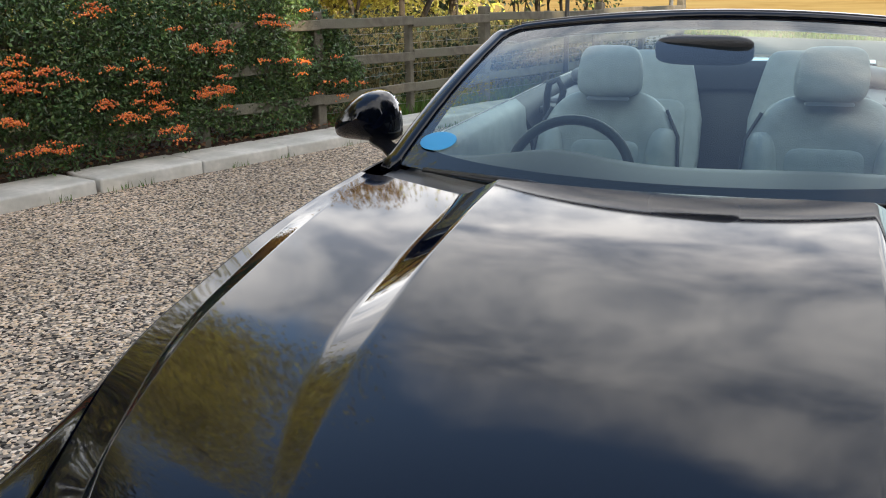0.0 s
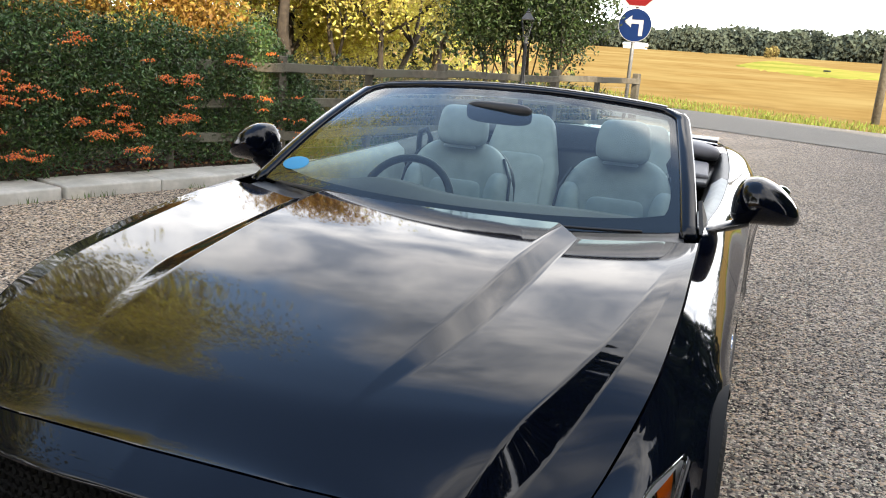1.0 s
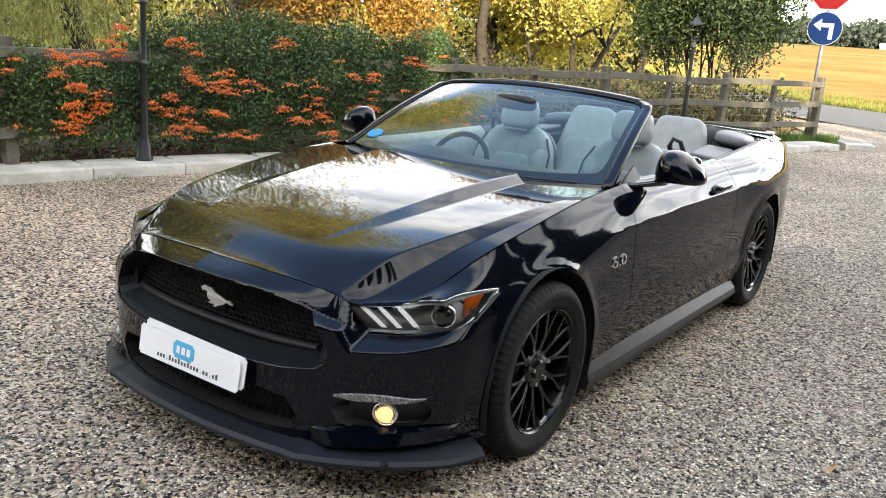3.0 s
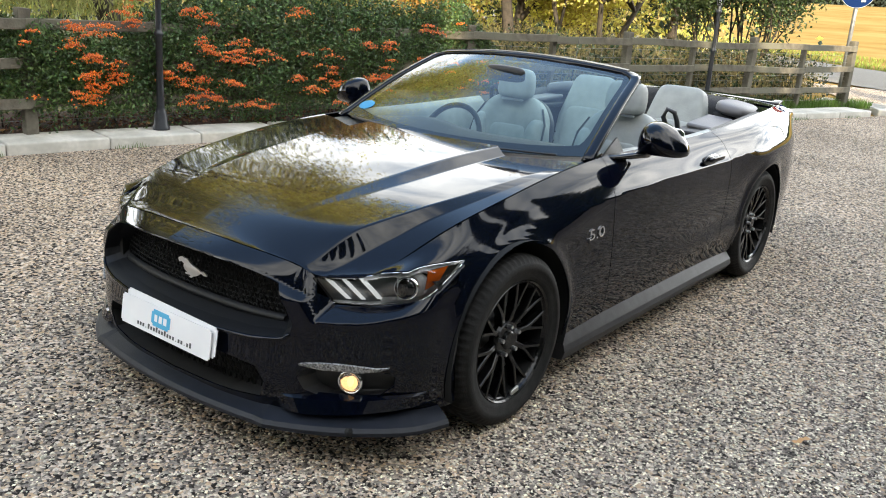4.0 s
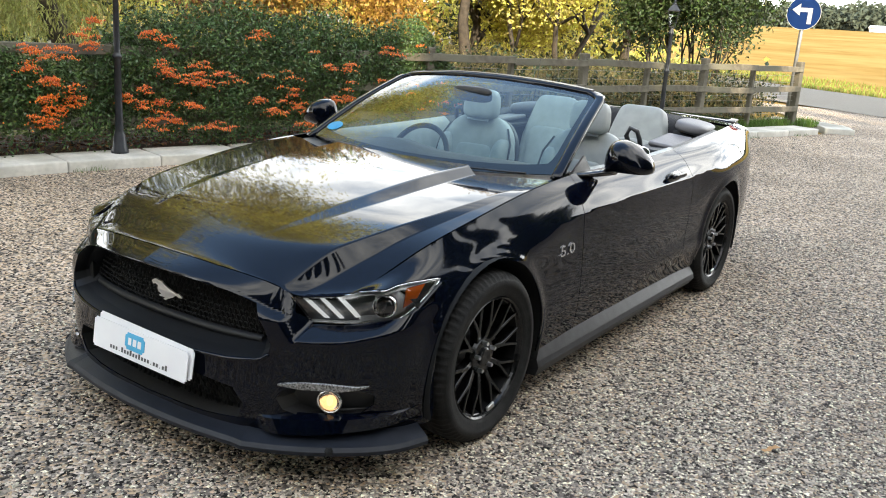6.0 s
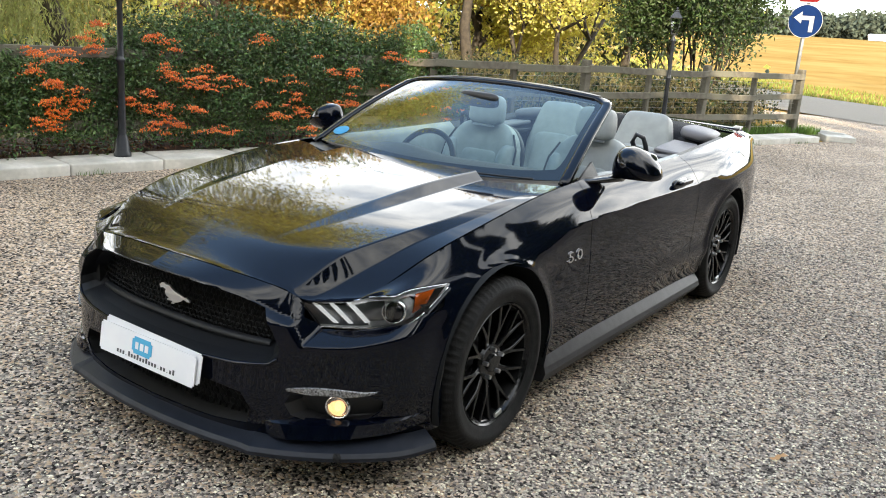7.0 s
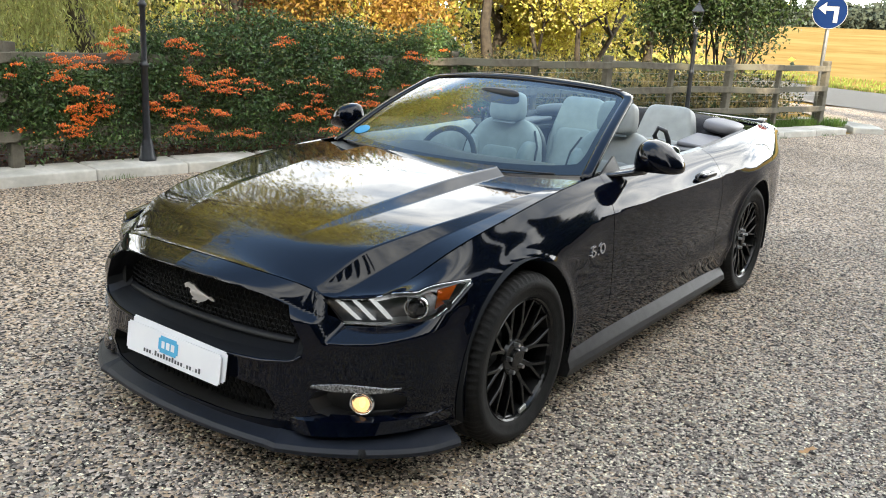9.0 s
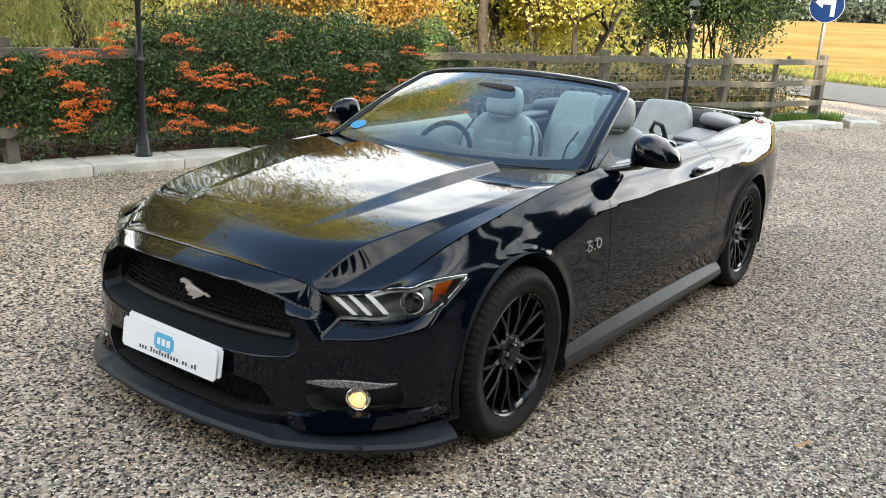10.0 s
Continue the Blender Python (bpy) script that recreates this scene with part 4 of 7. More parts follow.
def grass(name, label, spots, height, width, mat, seed, category="grass"):
    """Single tapering blades with a bend."""
    rg = np.random.default_rng(seed)
    n = len(spots)
    p = np.array(spots)
    a = rg.uniform(0, 2 * math.pi, n)
    h = height * rg.uniform(0.45, 1.25, n)
    s = np.stack([np.cos(a), np.sin(a), np.zeros(n)], 1) * (width * rg.uniform(0.6, 1.3, n))[:, None]
    b = rg.normal(size=(n, 3)) * np.array((0.22, 0.22, 0)) * h[:, None]
    m1 = p + b * 0.35 + np.stack([0 * h, 0 * h, h * 0.55], 1)
    t = p + b + np.stack([0 * h, 0 * h, h], 1)
    v = np.stack([p - s, p + s, m1 + s * 0.8, m1 - s * 0.8, t], 1).reshape(-1, 3)
    k = 5 * np.arange(n)[:, None]
    faces = [tuple(r) for r in (k + np.array((0, 1, 2, 3)))] + [tuple(r) for r in (k + np.array((3, 2, 4)))]
    ob = raw(name, v, [tuple(int(i) for i in fc) for fc in faces], mat, None, label, kind="stuff")
    return tagged(ob, category=category)


spots = []
for k in range(17000):
    y = rng.uniform(4.5, 14.6)
    q, _ = kerb_point(y, 1.7 + rng.uniform(0, 1) ** 1.3 * 9)
    if noise.noise(Vector((q.x * 0.5, q.y * 0.5, 5))) > -0.15:
        spots.append((q.x, q.y, 0.04))
grass("dry_grass", "tall sun-bleached dry grass behind the fence", spots, 0.95, 0.007, DRY, 21)
spots = []
for k in range(9000):
    y = rng.uniform(6.3, 14.9)
    q, _ = kerb_point(min(y, 14.6), 0.5 + abs(rng.normal()) * 0.35)
    spots.append((q.x, q.y + max(0, y - 14.6), 0.05))
grass("green_grass", "short green grass along the foot of the fence", spots, 0.16, 0.005, GRASS, 22)
spots = []
for k in range(20000):
    t = rng.uniform(-40, 60)
    q = lane_a + lane_d * t + lane_n * (0.15 + rng.uniform(0, 1) ** 1.5 * 4.2)
    spots.append((q.x, q.y, land(q.x, q.y)))
grass("lane_verge", "bright green grass verge along the far side of the lane", spots, 0.14, 0.018, VERGE, 23)
# weeds at the kerb's foot
spots = []
for k in range(1400):
    y = rng.uniform(-2, 14)
    q, _ = kerb_point(y, -abs(rng.normal()) * 0.03)
    if noise.noise(Vector((0, y * 2.2, 9))) > 0.05:
        spots.append((q.x, q.y, 0.0))
grass("kerb_weeds", "thin weeds along the kerb foot", spots, 0.05, 0.003, GRASS, 24, "weeds")

# a dark belt of woodland undergrowth closing the view between the trunks
belt = empty("woodland_belt", Matrix.Translation((-14, 22, 0)), "dense shady woodland undergrowth behind the trees", "woodland")
c = []
while len(c) < 17000:
    t = rng.uniform(0, 0.86)
    x = -27 + 20.5 * t + rng.normal() * 1.3
    y = 6 + 24 * t ** 0.8 + rng.normal() * 1.3
    hgt = 3.4 + 2.2 * noise.noise(Vector((x * 0.25, y * 0.25, 2)))
    c.append((x + 14, y - 22, rng.uniform(0.05, 1) * max(hgt, 1.4)))
c = np.array(c)
pk = rng.uniform(size=len(c)) < 0.25
v, f = leaf_cards(c[pk], 0.30, 0.2, rng)
stuff("dark_leaves", v, f, LEAF_CONIFER, belt)
v, f = leaf_cards(c[~pk], 0.24, 0.15, rng)
stuff("golden_leaves", v, f, LEAF_YELLOW, belt)

# ---- distance: tree line, bushes and white sheds across the field ----
c = []
for k in range(760):
    # closer set in the stretch that opens beyond the lane
    a = math.radians(rng.uniform(-30, 12) if k < 420 else rng.uniform(-62, 80))
    r = rng.uniform(285, 330)
    hgt = 6.0 + 6.0 * abs(noise.noise(Vector((a * 16, 0, 0)))) + rng.uniform(0, 2.2)
    x, y = r * math.sin(a), r * math.cos(a)
    n = 190 if k < 420 else 80
    u = rng.normal(size=(n, 3))
    u /= np.linalg.norm(u, axis=1)[:, None]
    u *= rng.uniform(0.45, 1, n)[:, None] * np.array((hgt * 0.62, hgt * 0.62, hgt * 0.5))
    u += np.array((x, y - 300, land(x, y) - 7 + hgt * 0.5))
    c.append(u)
    w = rng.uniform(-1, 1, (40, 3)) * np.array((6.5, 3, 1.9)) + np.array((x, y - 300, land(x, y) - 7 + 1.6))
    c.append(w)
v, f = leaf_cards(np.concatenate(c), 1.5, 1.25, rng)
far = stuff("far_tree_line", v, f, LEAF_FAR_HAZED, None, "line of trees along the horizon, haze in their leaf colour")
far.location = (0, 300, 6.2)
tagged(far, category="tree line")
for i, (x, y, h, leaf) in enumerate(((-4.4, 222, 3.4, LEAF_FAR_HAZED), (-0.8, 226, 4.4, LEAF_TAN), (1.6, 228, 4.6, LEAF_TAN), (6.0, 90, 0.9, LEAF_FAR_HAZED), (-14.5, 225, 2.2, LEAF_FAR_HAZED), (18.5, 290, 2.6, LEAF_FAR_HAZED))):
    tree("field_bush", (x, y, land(x, y)), h, [leaf], "low rounded bush standing alone in the field" if leaf is LEAF_FAR_HAZED else "tan autumn bush standing in the bright grass", 1400, 0.13 * h + 0.05, 60 + i, 0.9, 0.0, 0.09 * h + 0.1, 0.05, 2, 0.3, category="bush")
for x, y, w in ((-37.7, 262, 6.0),):
    z = land(x, y)
    sh = empty("farm_shed", Matrix.Translation((x, y, z)), "low white farm shed across the field", "shed")
    bm = bmesh.new()
    box(bm, w, 8, 1.2, Matrix.Translation((0, 0, 0.6)), 0.05, 1)
    part("wall", bm, SHED, sh, smooth=False)
    bm = bmesh.new()
    cyl(bm, 4.4, 4.4, w + 0.5, Matrix.Translation((0, 0, 1.15)) @ pose(0, 0, 0, 0, 90, 0) @ Matrix.Diagonal((0.16, 1, 1, 1)), 16)
    part("roof", bm, SHED, sh)


# ---- behind the camera: conifer screen and the house that shade the yard ----
def conifer(base, height, seed, sprays=5200):
    rg = np.random.default_rng(seed)
    top = empty("conifer_tree", Matrix.Translation(base), "tall dark green cypress in the screen beside the yard", "tree", "conifer screen")
    bm = bmesh.new()
    tube(bm, [(0, 0, -0.1), (0.05, 0.02, height * 0.5), (0, 0, height * 0.93)], 0.16, 8, r_end=0.02)
    part("trunk", bm, BARK, top)
    n = int(sprays)
    t = rg.uniform(0, 1, n) ** 0.85
    a = rg.uniform(0, 2 * math.pi, n)
    lobes = 1 + 0.22 * np.sin(a * 5 + t * 25 + seed)
    r = (1.45 * (1 - t) ** 0.75 + 0.08) * lobes * rg.uniform(0.45, 1.0, n) ** 0.5
    c = np.stack([r * np.cos(a), r * np.sin(a), 0.3 + t * (height - 0.3)], 1)
    along = np.stack([np.cos(a) * 0.5, np.sin(a) * 0.5, np.ones(n)], 1)
    v, f = leaf_cards(c, 0.36, 0.15, rg, 0, along)
    stuff("crown", v, f, LEAF_CONIFER, top)
    return top


A, B = Vector((16.4, 0.2, 0)), Vector((-3.5, -16.4, 0))
for i in range(15):
    q = A.lerp(B, i / 14) + Vector((rng.normal() * 0.3, rng.normal() * 0.3, 0))
    conifer((q.x, q.y, 0), 9.6 + 2.2 * rng.uniform(), 100 + i)
    q = q + (B - A) * (0.5 / 14) + Vector((1.3, -1.6, 0))
    conifer((q.x, q.y, 0), 9.8 + 1.6 * rng.uniform(), 160 + i)
for i, (x, y, h) in enumerate(((8.4, 13.2, 10.5), (9.3, 11.4, 12.5), (9.4, 9.2, 13.5), (12.0, 11.4, 11.0), (10.4, 7.2, 13.5), (12.2, 5.4, 13.5), (14.2, 4.0, 13.0), (16.2, 2.8, 12.0), (10.6, 10.6, 13.0), (11.2, 8.4, 14.0), (12.2, 6.8, 14.0), (10.0, 12.4, 11.5))):
    conifer((x, y, 0), h, 130 + i, 13000)
house = empty("house", Matrix.Translation((13.5, -14.5, 0)) @ pose(0, 0, 0, 0, 0, 39.8), "two-storey brick house behind the conifer screen", "house")
bm = bmesh.new()
box(bm, 24, 7, 6.0, Matrix.Translation((0, 0, 3.0)), 0.03, 1)
part("wall", bm, BRICKWORK, house, smooth=False)
bm = bmesh.new()
cyl(bm, 4.6, 4.6, 24.8, Matrix.Translation((0, 0, 5.6)) @ pose(0, 0, 0, 0, 90, 0) @ Matrix.Diagonal((0.85, 1, 1, 1)) , 4)
part("roof", bm, ROOFING, house, smooth=False)

# ---- loose chippings on the near gravel ----
n = 150000
px = np.concatenate([rng.uniform(-1.6, 4.6, n // 2), rng.normal(1.7, 1.2, n - n // 2)])
py = np.concatenate([rng.uniform(-2.9, 5.0, n // 2), rng.normal(-0.4, 1.4, n - n // 2)])
rad = rng.uniform(0.0036, 0.0078, n) * (1 + 0.5 * (rng.uniform(size=n) < 0.08))
jit = rng.uniform(0.55, 1.25, (n, 5, 1))
ang = rng.uniform(0, 2 * math.pi, n)
ca, sa = np.cos(ang), np.sin(ang)
shape = octa[None, :5] * jit * rad[:, None, None] * np.array((1.25, 0.9, 0.62))
rot = np.stack([shape[..., 0] * ca[:, None] - shape[..., 1] * sa[:, None], shape[..., 0] * sa[:, None] + shape[..., 1] * ca[:, None], shape[..., 2]], -1)
v = (rot + np.stack([px, py, rad * 0.15 + 0.001], 1)[:, None, :]).reshape(-1, 3)
f = (octf[None, :4] + 5 * np.arange(n)[:, None, None]).reshape(-1, 3)
tagged(raw("chippings", v, f, STONE, None, "loose angular grey and tan chippings on the yard", kind="stuff"), category="gravel")

# fallen leaves
def fallen_leaf(x, y, s, rz):
    b = patch([(-0.5, 0), (-0.32, 0.16), (-0.2, 0.1), (-0.05, 0.26), (0.1, 0.13), (0.25, 0.2), (0.5, 0), (0.25, -0.18), (0.1, -0.1), (-0.05, -0.26), (-0.2, -0.1), (-0.32, -0.15)], 0.12, 0.12,
              lambda u, v: Vector((u * s, v * s, 0.006 + s * (0.25 * v * v + 0.12 * math.sin(u * 5)) + 0.008)))
    ob = part("fallen_leaf", b, DEADLEAF)
    ob.matrix_basis = pose(x, y, 0.006, 4, -6, rz)
    tagged(ob, "curled brown fallen leaf on the gravel", "leaf", "fallen leaves")


fallen_leaf(1.834, 0.676, 0.075, 25)
for k in range(9):
    fallen_leaf(rng.uniform(-3.5, -1.4), rng.uniform(-1.5, 3.0), 0.05, rng.uniform(0, 360))


# ---- the car: black two-door convertible, roof down; front axle at the origin, nose towards -y ----
car = empty("convertible_car", pose(-0.027, 0, 0) @ Matrix.Diagonal((1.026, 1, 1, 1)), "glossy black two-door convertible sports car with its roof down", "car")
AXLE_Z, WHEEL_R, ARCH_R, BASE = 0.343, 0.343, 0.388, 2.72


def panel(name, b, mat, parent, out, label="", t=0.004):
    """A body sheet with turned-in edges; out: a direction in which its face looks."""
    b.normal_update()
    if sum((f.normal.dot(out) * f.calc_area() for f in b.faces)) < 0:
        bmesh.ops.reverse_faces(b, faces=b.faces)
        b.normal_update()
    lay = b.verts.layers.float_vector["nrm"]
    for v in b.verts:
        n = v[lay].copy()
        if sum(f.normal.dot(n) for f in v.link_faces) < 0:
            n = -n
        v[lay] = n
    if t:
        for e in [e for e in b.edges if len(e.link_faces) == 1]:
            f = e.link_faces[0]
            a, c = (e.verts[0], e.verts[1])
            for l in f.loops:
                if l.edge == e:
                    a, c = l.vert, l.link_loop_next.vert
            na, nc = a[lay], c[lay]
            vs = [b.verts.new(q) for q in (c.co, a.co, a.co - na * t, c.co - nc * t)]
            q = (vs[1].co - vs[0].co).cross(vs[2].co - vs[1].co)
            if q.length < 1e-14:
                continue
            q.normalize()
            for v in vs:
                v[lay] = q
            b.faces.new(vs)
    b.verts.index_update()
    normals = [tuple(v[lay]) for v in b.verts]
    me = bpy.data.meshes.new(name)
    b.to_mesh(me)
    b.free()
    for p in me.polygons:
        p.use_smooth = True
    me.normals_split_custom_set_from_vertices(normals)
    me.materials.append(mat)
    ob = new(name, me)
    ob.parent = parent
    return tagged(ob, label)


# body-side sections: six keys from the upper edge down to the sill, by station along the car
SIDE = smooth_curve(
    [-0.62, -0.47, -0.3, 0, 0.45, 0.8, 1.4, 2, 2.72, 3.3, 3.74],
    [0.700, 0.735, 0.768, 0.785, 0.782, 0.775, 0.795, 0.795, 0.765, 0.715, 0.640],
    [0.800, 0.813, 0.826, 0.838, 0.838, 0.828, 0.834, 0.846, 0.862, 0.815, 0.730],
    [0.830, 0.847, 0.864, 0.885, 0.892, 0.896, 0.904, 0.910, 0.928, 0.872, 0.755],
    [0.842, 0.865, 0.888, 0.908, 0.900, 0.902, 0.909, 0.914, 0.924, 0.888, 0.785],
    [0.850, 0.874, 0.898, 0.915, 0.905, 0.898, 0.902, 0.905, 0.916, 0.880, 0.785],
    [0.830, 0.855, 0.878, 0.890, 0.882, 0.876, 0.876, 0.880, 0.888, 0.855, 0.760],
    [0.690, 0.737, 0.804, 0.868, 0.930, 0.952, 0.955, 0.968, 0.995, 1.010, 1.000],
    [0.692, 0.714, 0.745, 0.803, 0.866, 0.910, 0.917, 0.928, 0.955, 0.965, 0.950],
    [0.645, 0.666, 0.690, 0.735, 0.785, 0.806, 0.819, 0.822, 0.860, 0.860, 0.850],
    [0.580, 0.585, 0.590, 0.600, 0.610, 0.600, 0.600, 0.600, 0.620, 0.640, 0.640],
    [0.400, 0.400, 0.400, 0.400, 0.400, 0.390, 0.390, 0.390, 0.400, 0.420, 0.430],
    [0.220, 0.220, 0.220, 0.220, 0.220, 0.220, 0.220, 0.220, 0.220, 0.260, 0.280])
side_cache = {}


def side_at(y):
    k = round(y, 5)
    if k not in side_cache:
        a = SIDE(y)
        xs, zs = a[:6], a[6:]
        w0 = zs[1] + math.hypot(xs[0] - xs[1], zs[0] - zs[1])
        ws = [zs[5], zs[4], zs[3], zs[2], zs[1], w0]
        soft_part = smooth_curve(ws, xs[::-1], zs[::-1])
        below, above = smooth_curve(ws[:4], xs[5:1:-1]), smooth_curve(ws[3:], xs[2::-1])
        sharp = step(0.20, 0.70, y) * step(2.65, 2.15, y)

        def section(w):
            x, z = soft_part(w)
            return x + ((below if w < ws[3] else above)(w)[0] - x) * sharp, z
        side_cache[k] = (w0, section)
    return side_cache[k]


def side_place(y, w, off=0.0):
    x, z = side_at(y)[1](w)
    for c in (0.0, BASE):
        r = math.hypot(y - c, z - AXLE_Z)
        x += 0.010 * math.exp(-((r - ARCH_R) / 0.034) ** 2) * step(0.95, 0.75, z)
    # swelling of the lower door ahead of the rear wheel
    x += 0.013 * math.exp(-((z - 0.395) / 0.055) ** 2) * step(1.25, 2.1, y) * step(2.5, 2.3, y)
    return Vector((x - off, y, z))


def w_top(y):
    return side_at(y)[0]


def arch(c, a0, a1, n=28, r=ARCH_R):
    return [(c + r * math.cos(math.radians(a0 + (a1 - a0) * k / n)), AXLE_Z + r * math.sin(math.radians(a0 + (a1 - a0) * k / n))) for k in range(n + 1)]


# lower and upper edges of the headlamp opening; the upper one lies on the bonnet's edge, then on the wing
B_ = smooth_curve([0, 0.5, 0.85, 1], [0.606, 0.748, 0.838, 0.855], [-0.672, -0.562, -0.43, -0.295], [0.586, 0.594, 0.628, 0.712])
T_FREE = smooth_curve([0, 0.45, 0.8, 1], [0.553, 0.700, 0.810, 0.856], [-0.714, -0.604, -0.434, -0.288], [0.672, 0.694, 0.723, 0.716])


def on_wing(y, i, want):
    """The height parameter at which the wing has the wanted x (i = 0) or z (i = 2)."""
    lo, hi = 0.6, w_top(y) - 0.002
    for _ in range(30):
        m = (lo + hi) / 2
        v = side_place(y, m)[i]
        if (v > want) == (i == 0):
            lo = m
        else:
            hi = m
    return lo


def lamp_w(s):
    x, y, z = T_FREE(s)
    k = step(0.50, 0.66, s)
    return on_wing(y, 0, x) * (1 - k) + on_wing(y, 2, z) * k


def T_(s):
    q = Vector(T_FREE(s))
    k = step(0.42, 0.52, s)
    if k:
        q = q.lerp(side_place(q.y, lamp_w(s)), k)
    return q


LOW = 0.245
GAP = 0.0022
top_f = [(y, w_top(y) - 0.002) for y in np.linspace(0.80, -0.60, 60)]
fender_ring = top_f + [(T_FREE(s)[1] + 0.003, lamp_w(s) + 0.002) for s in np.linspace(0.54, 1.0, 12)] + [(-0.33, 0.68), (-0.36, 0.63)] + arch(0, 159.8, -4) + [(0.39, LOW), (0.765, LOW), (0.75, 0.55), (0.735, 0.80), (0.765, 0.88)]
door_ring = [(y, w_top(y)) for y in np.linspace(0.80 + 2 * GAP, 2.02, 20)] + [(2.06, 0.88), (2.10, 0.75), (2.08, 0.5), (2.02, LOW), (0.765 + 2 * GAP, LOW), (0.75 + 2 * GAP, 0.55), (0.735 + 2 * GAP, 0.80), (0.765 + 2 * GAP, 0.88)]
quarter_ring = [(y, w_top(y)) for y in np.linspace(2.02 + 2 * GAP, 3.74, 24)] + [(3.74, 0.35), (3.2, 0.28)] + arch(BASE, -10, 190, 34) + [(2.30, LOW), (2.02 + 2 * GAP, LOW), (2.08 + 2 * GAP, 0.5), (2.10 + 2 * GAP, 0.75), (2.06 + 2 * GAP, 0.88)]
for sgn in (1, -1):
    for name, ring in (("front_wing", fender_ring), ("door", door_ring), ("rear_wing", quarter_ring)):
        b = patch(ring, 0.0125, 0.009, side_place)
        if sgn < 0:
            mirror_x(b)
        ob = panel(name, b, PAINT, car, Vector((sgn, 0, 0.3)))
        if name == "door":
            # handle in a scooped cup
            bm = bmesh.new()
            blob(bm, 0.012, 0.105, 0.036, Matrix.Translation((sgn * 0.893, 1.83, 0.842)), 0.9, 0.9, 20, 10)
            cup = part("handle_cup", bm, GLOSS_BLACK, ob)
            bm = bmesh.new()
            blob(bm, 0.011, 0.10, 0.014, Matrix.Translation((sgn * 0.918, 1.845, 0.856)), 0.6, 0.5, 16, 10)
            part("handle", bm, PAINT, ob, "black bar handle")
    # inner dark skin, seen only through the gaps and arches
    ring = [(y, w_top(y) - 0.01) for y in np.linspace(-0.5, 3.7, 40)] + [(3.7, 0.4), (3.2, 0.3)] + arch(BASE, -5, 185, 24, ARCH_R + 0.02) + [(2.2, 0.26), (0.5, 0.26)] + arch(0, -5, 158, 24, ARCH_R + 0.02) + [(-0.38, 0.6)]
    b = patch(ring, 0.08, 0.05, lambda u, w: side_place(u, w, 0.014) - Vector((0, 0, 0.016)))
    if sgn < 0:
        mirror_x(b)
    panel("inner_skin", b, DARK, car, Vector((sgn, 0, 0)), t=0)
    # sill skirt
    bm = bmesh.new()
    rows = []
    for k in range(25):
        y = 0.40 + (2.31 - 0.40) * k / 24
        t = k / 24
        rows.append([bm.verts.new((sgn * x, y, z)) for x, z in ((0.862, 0.262), (0.882, 0.255), (0.905 + 0.014 * t, 0.205), (0.912 + 0.014 * t, 0.178), (0.90, 0.140), (0.80, 0.135))])
    for a, c in zip(rows, rows[1:]):
        for j in range(5):
            bm.faces.new((a[j], a[j + 1], c[j + 1], c[j]))
    bm.faces.new(rows[0])
    bm.faces.new(rows[-1])
    part("side_skirt", bm, SILL_GREY, car, "satin grey side skirt", smooth=False)
    # wheel-arch liners
    for c in (0.0, BASE):
        bm = bmesh.new()
        cyl(bm, ARCH_R + 0.012, ARCH_R + 0.012, 0.42, Matrix.Translation((sgn * 0.70, c, AXLE_Z)) @ pose(0, 0, 0, 0, 90, 0), 40, False)
        bmesh.ops.delete(bm, geom=[v for v in bm.verts if v.co.z < 0.2], context="VERTS")
        part("arch_liner", bm, DARK, car)
    bm = bmesh.new()
    box(bm, 0.02, 4.2, 0.5, Matrix.Translation((sgn * 0.50, 1.35, 0.42)))
    part("chassis_side", bm, DARK, car, smooth=False)
bm = bmesh.new()
box(bm, 1.5, 4.3, 0.03, Matrix.Translation((0, 1.42, 0.17)), 0.01, 1)
part("underbody", bm, DARK, car, smooth=False)


# ---- bonnet ----
HOOD_FRONT = smooth_curve([0, 0.3, 0.45, 0.55, 0.64, 0.72, 0.76], [-0.797, -0.776, -0.740, -0.709, -0.660, -0.605, -0.575])
HOOD_EDGE_Z = smooth_curve([0, 0.25, 0.42, 0.50, 0.555, 0.64, 0.70, 0.745], [0.746, 0.739, 0.720, 0.704, 0.682, 0.684, 0.692, 0.702])
HOOD_MID = smooth_curve([-0.81, -0.75, -0.66, -0.56, -0.3, 0.0, 0.3, 0.6], [0.740, 0.768, 0.802, 0.829, 0.870, 0.898, 0.921, 0.938])
HOOD_LINES = smooth_curve([-0.82, -0.58, -0.40, -0.22, 0.06, 0.30, 0.60], [0.272, 0.295, 0.318, 0.338, 0.360, 0.372, 0.388], [0.008, 0.012, 0.052, 0.068, 0.064, 0.062, 0.066], [0.482, 0.565, 0.615, 0.655, 0.692, 0.715, 0.742])


def hood_keys(y):
    xr, wf, xc = HOOD_LINES(y)
    xe = SIDE(max(y, -0.62))[0] if y > -0.62 else 0.700
    xc = min(xc, xe - 0.05)
    return [0.0, xr, xr + wf, xc, xc + min(0.042, 0.6 * (xe - xc)), xe]


HOOD_U = [0.0, 0.36, 0.44, 0.72, 0.84, 1.0]


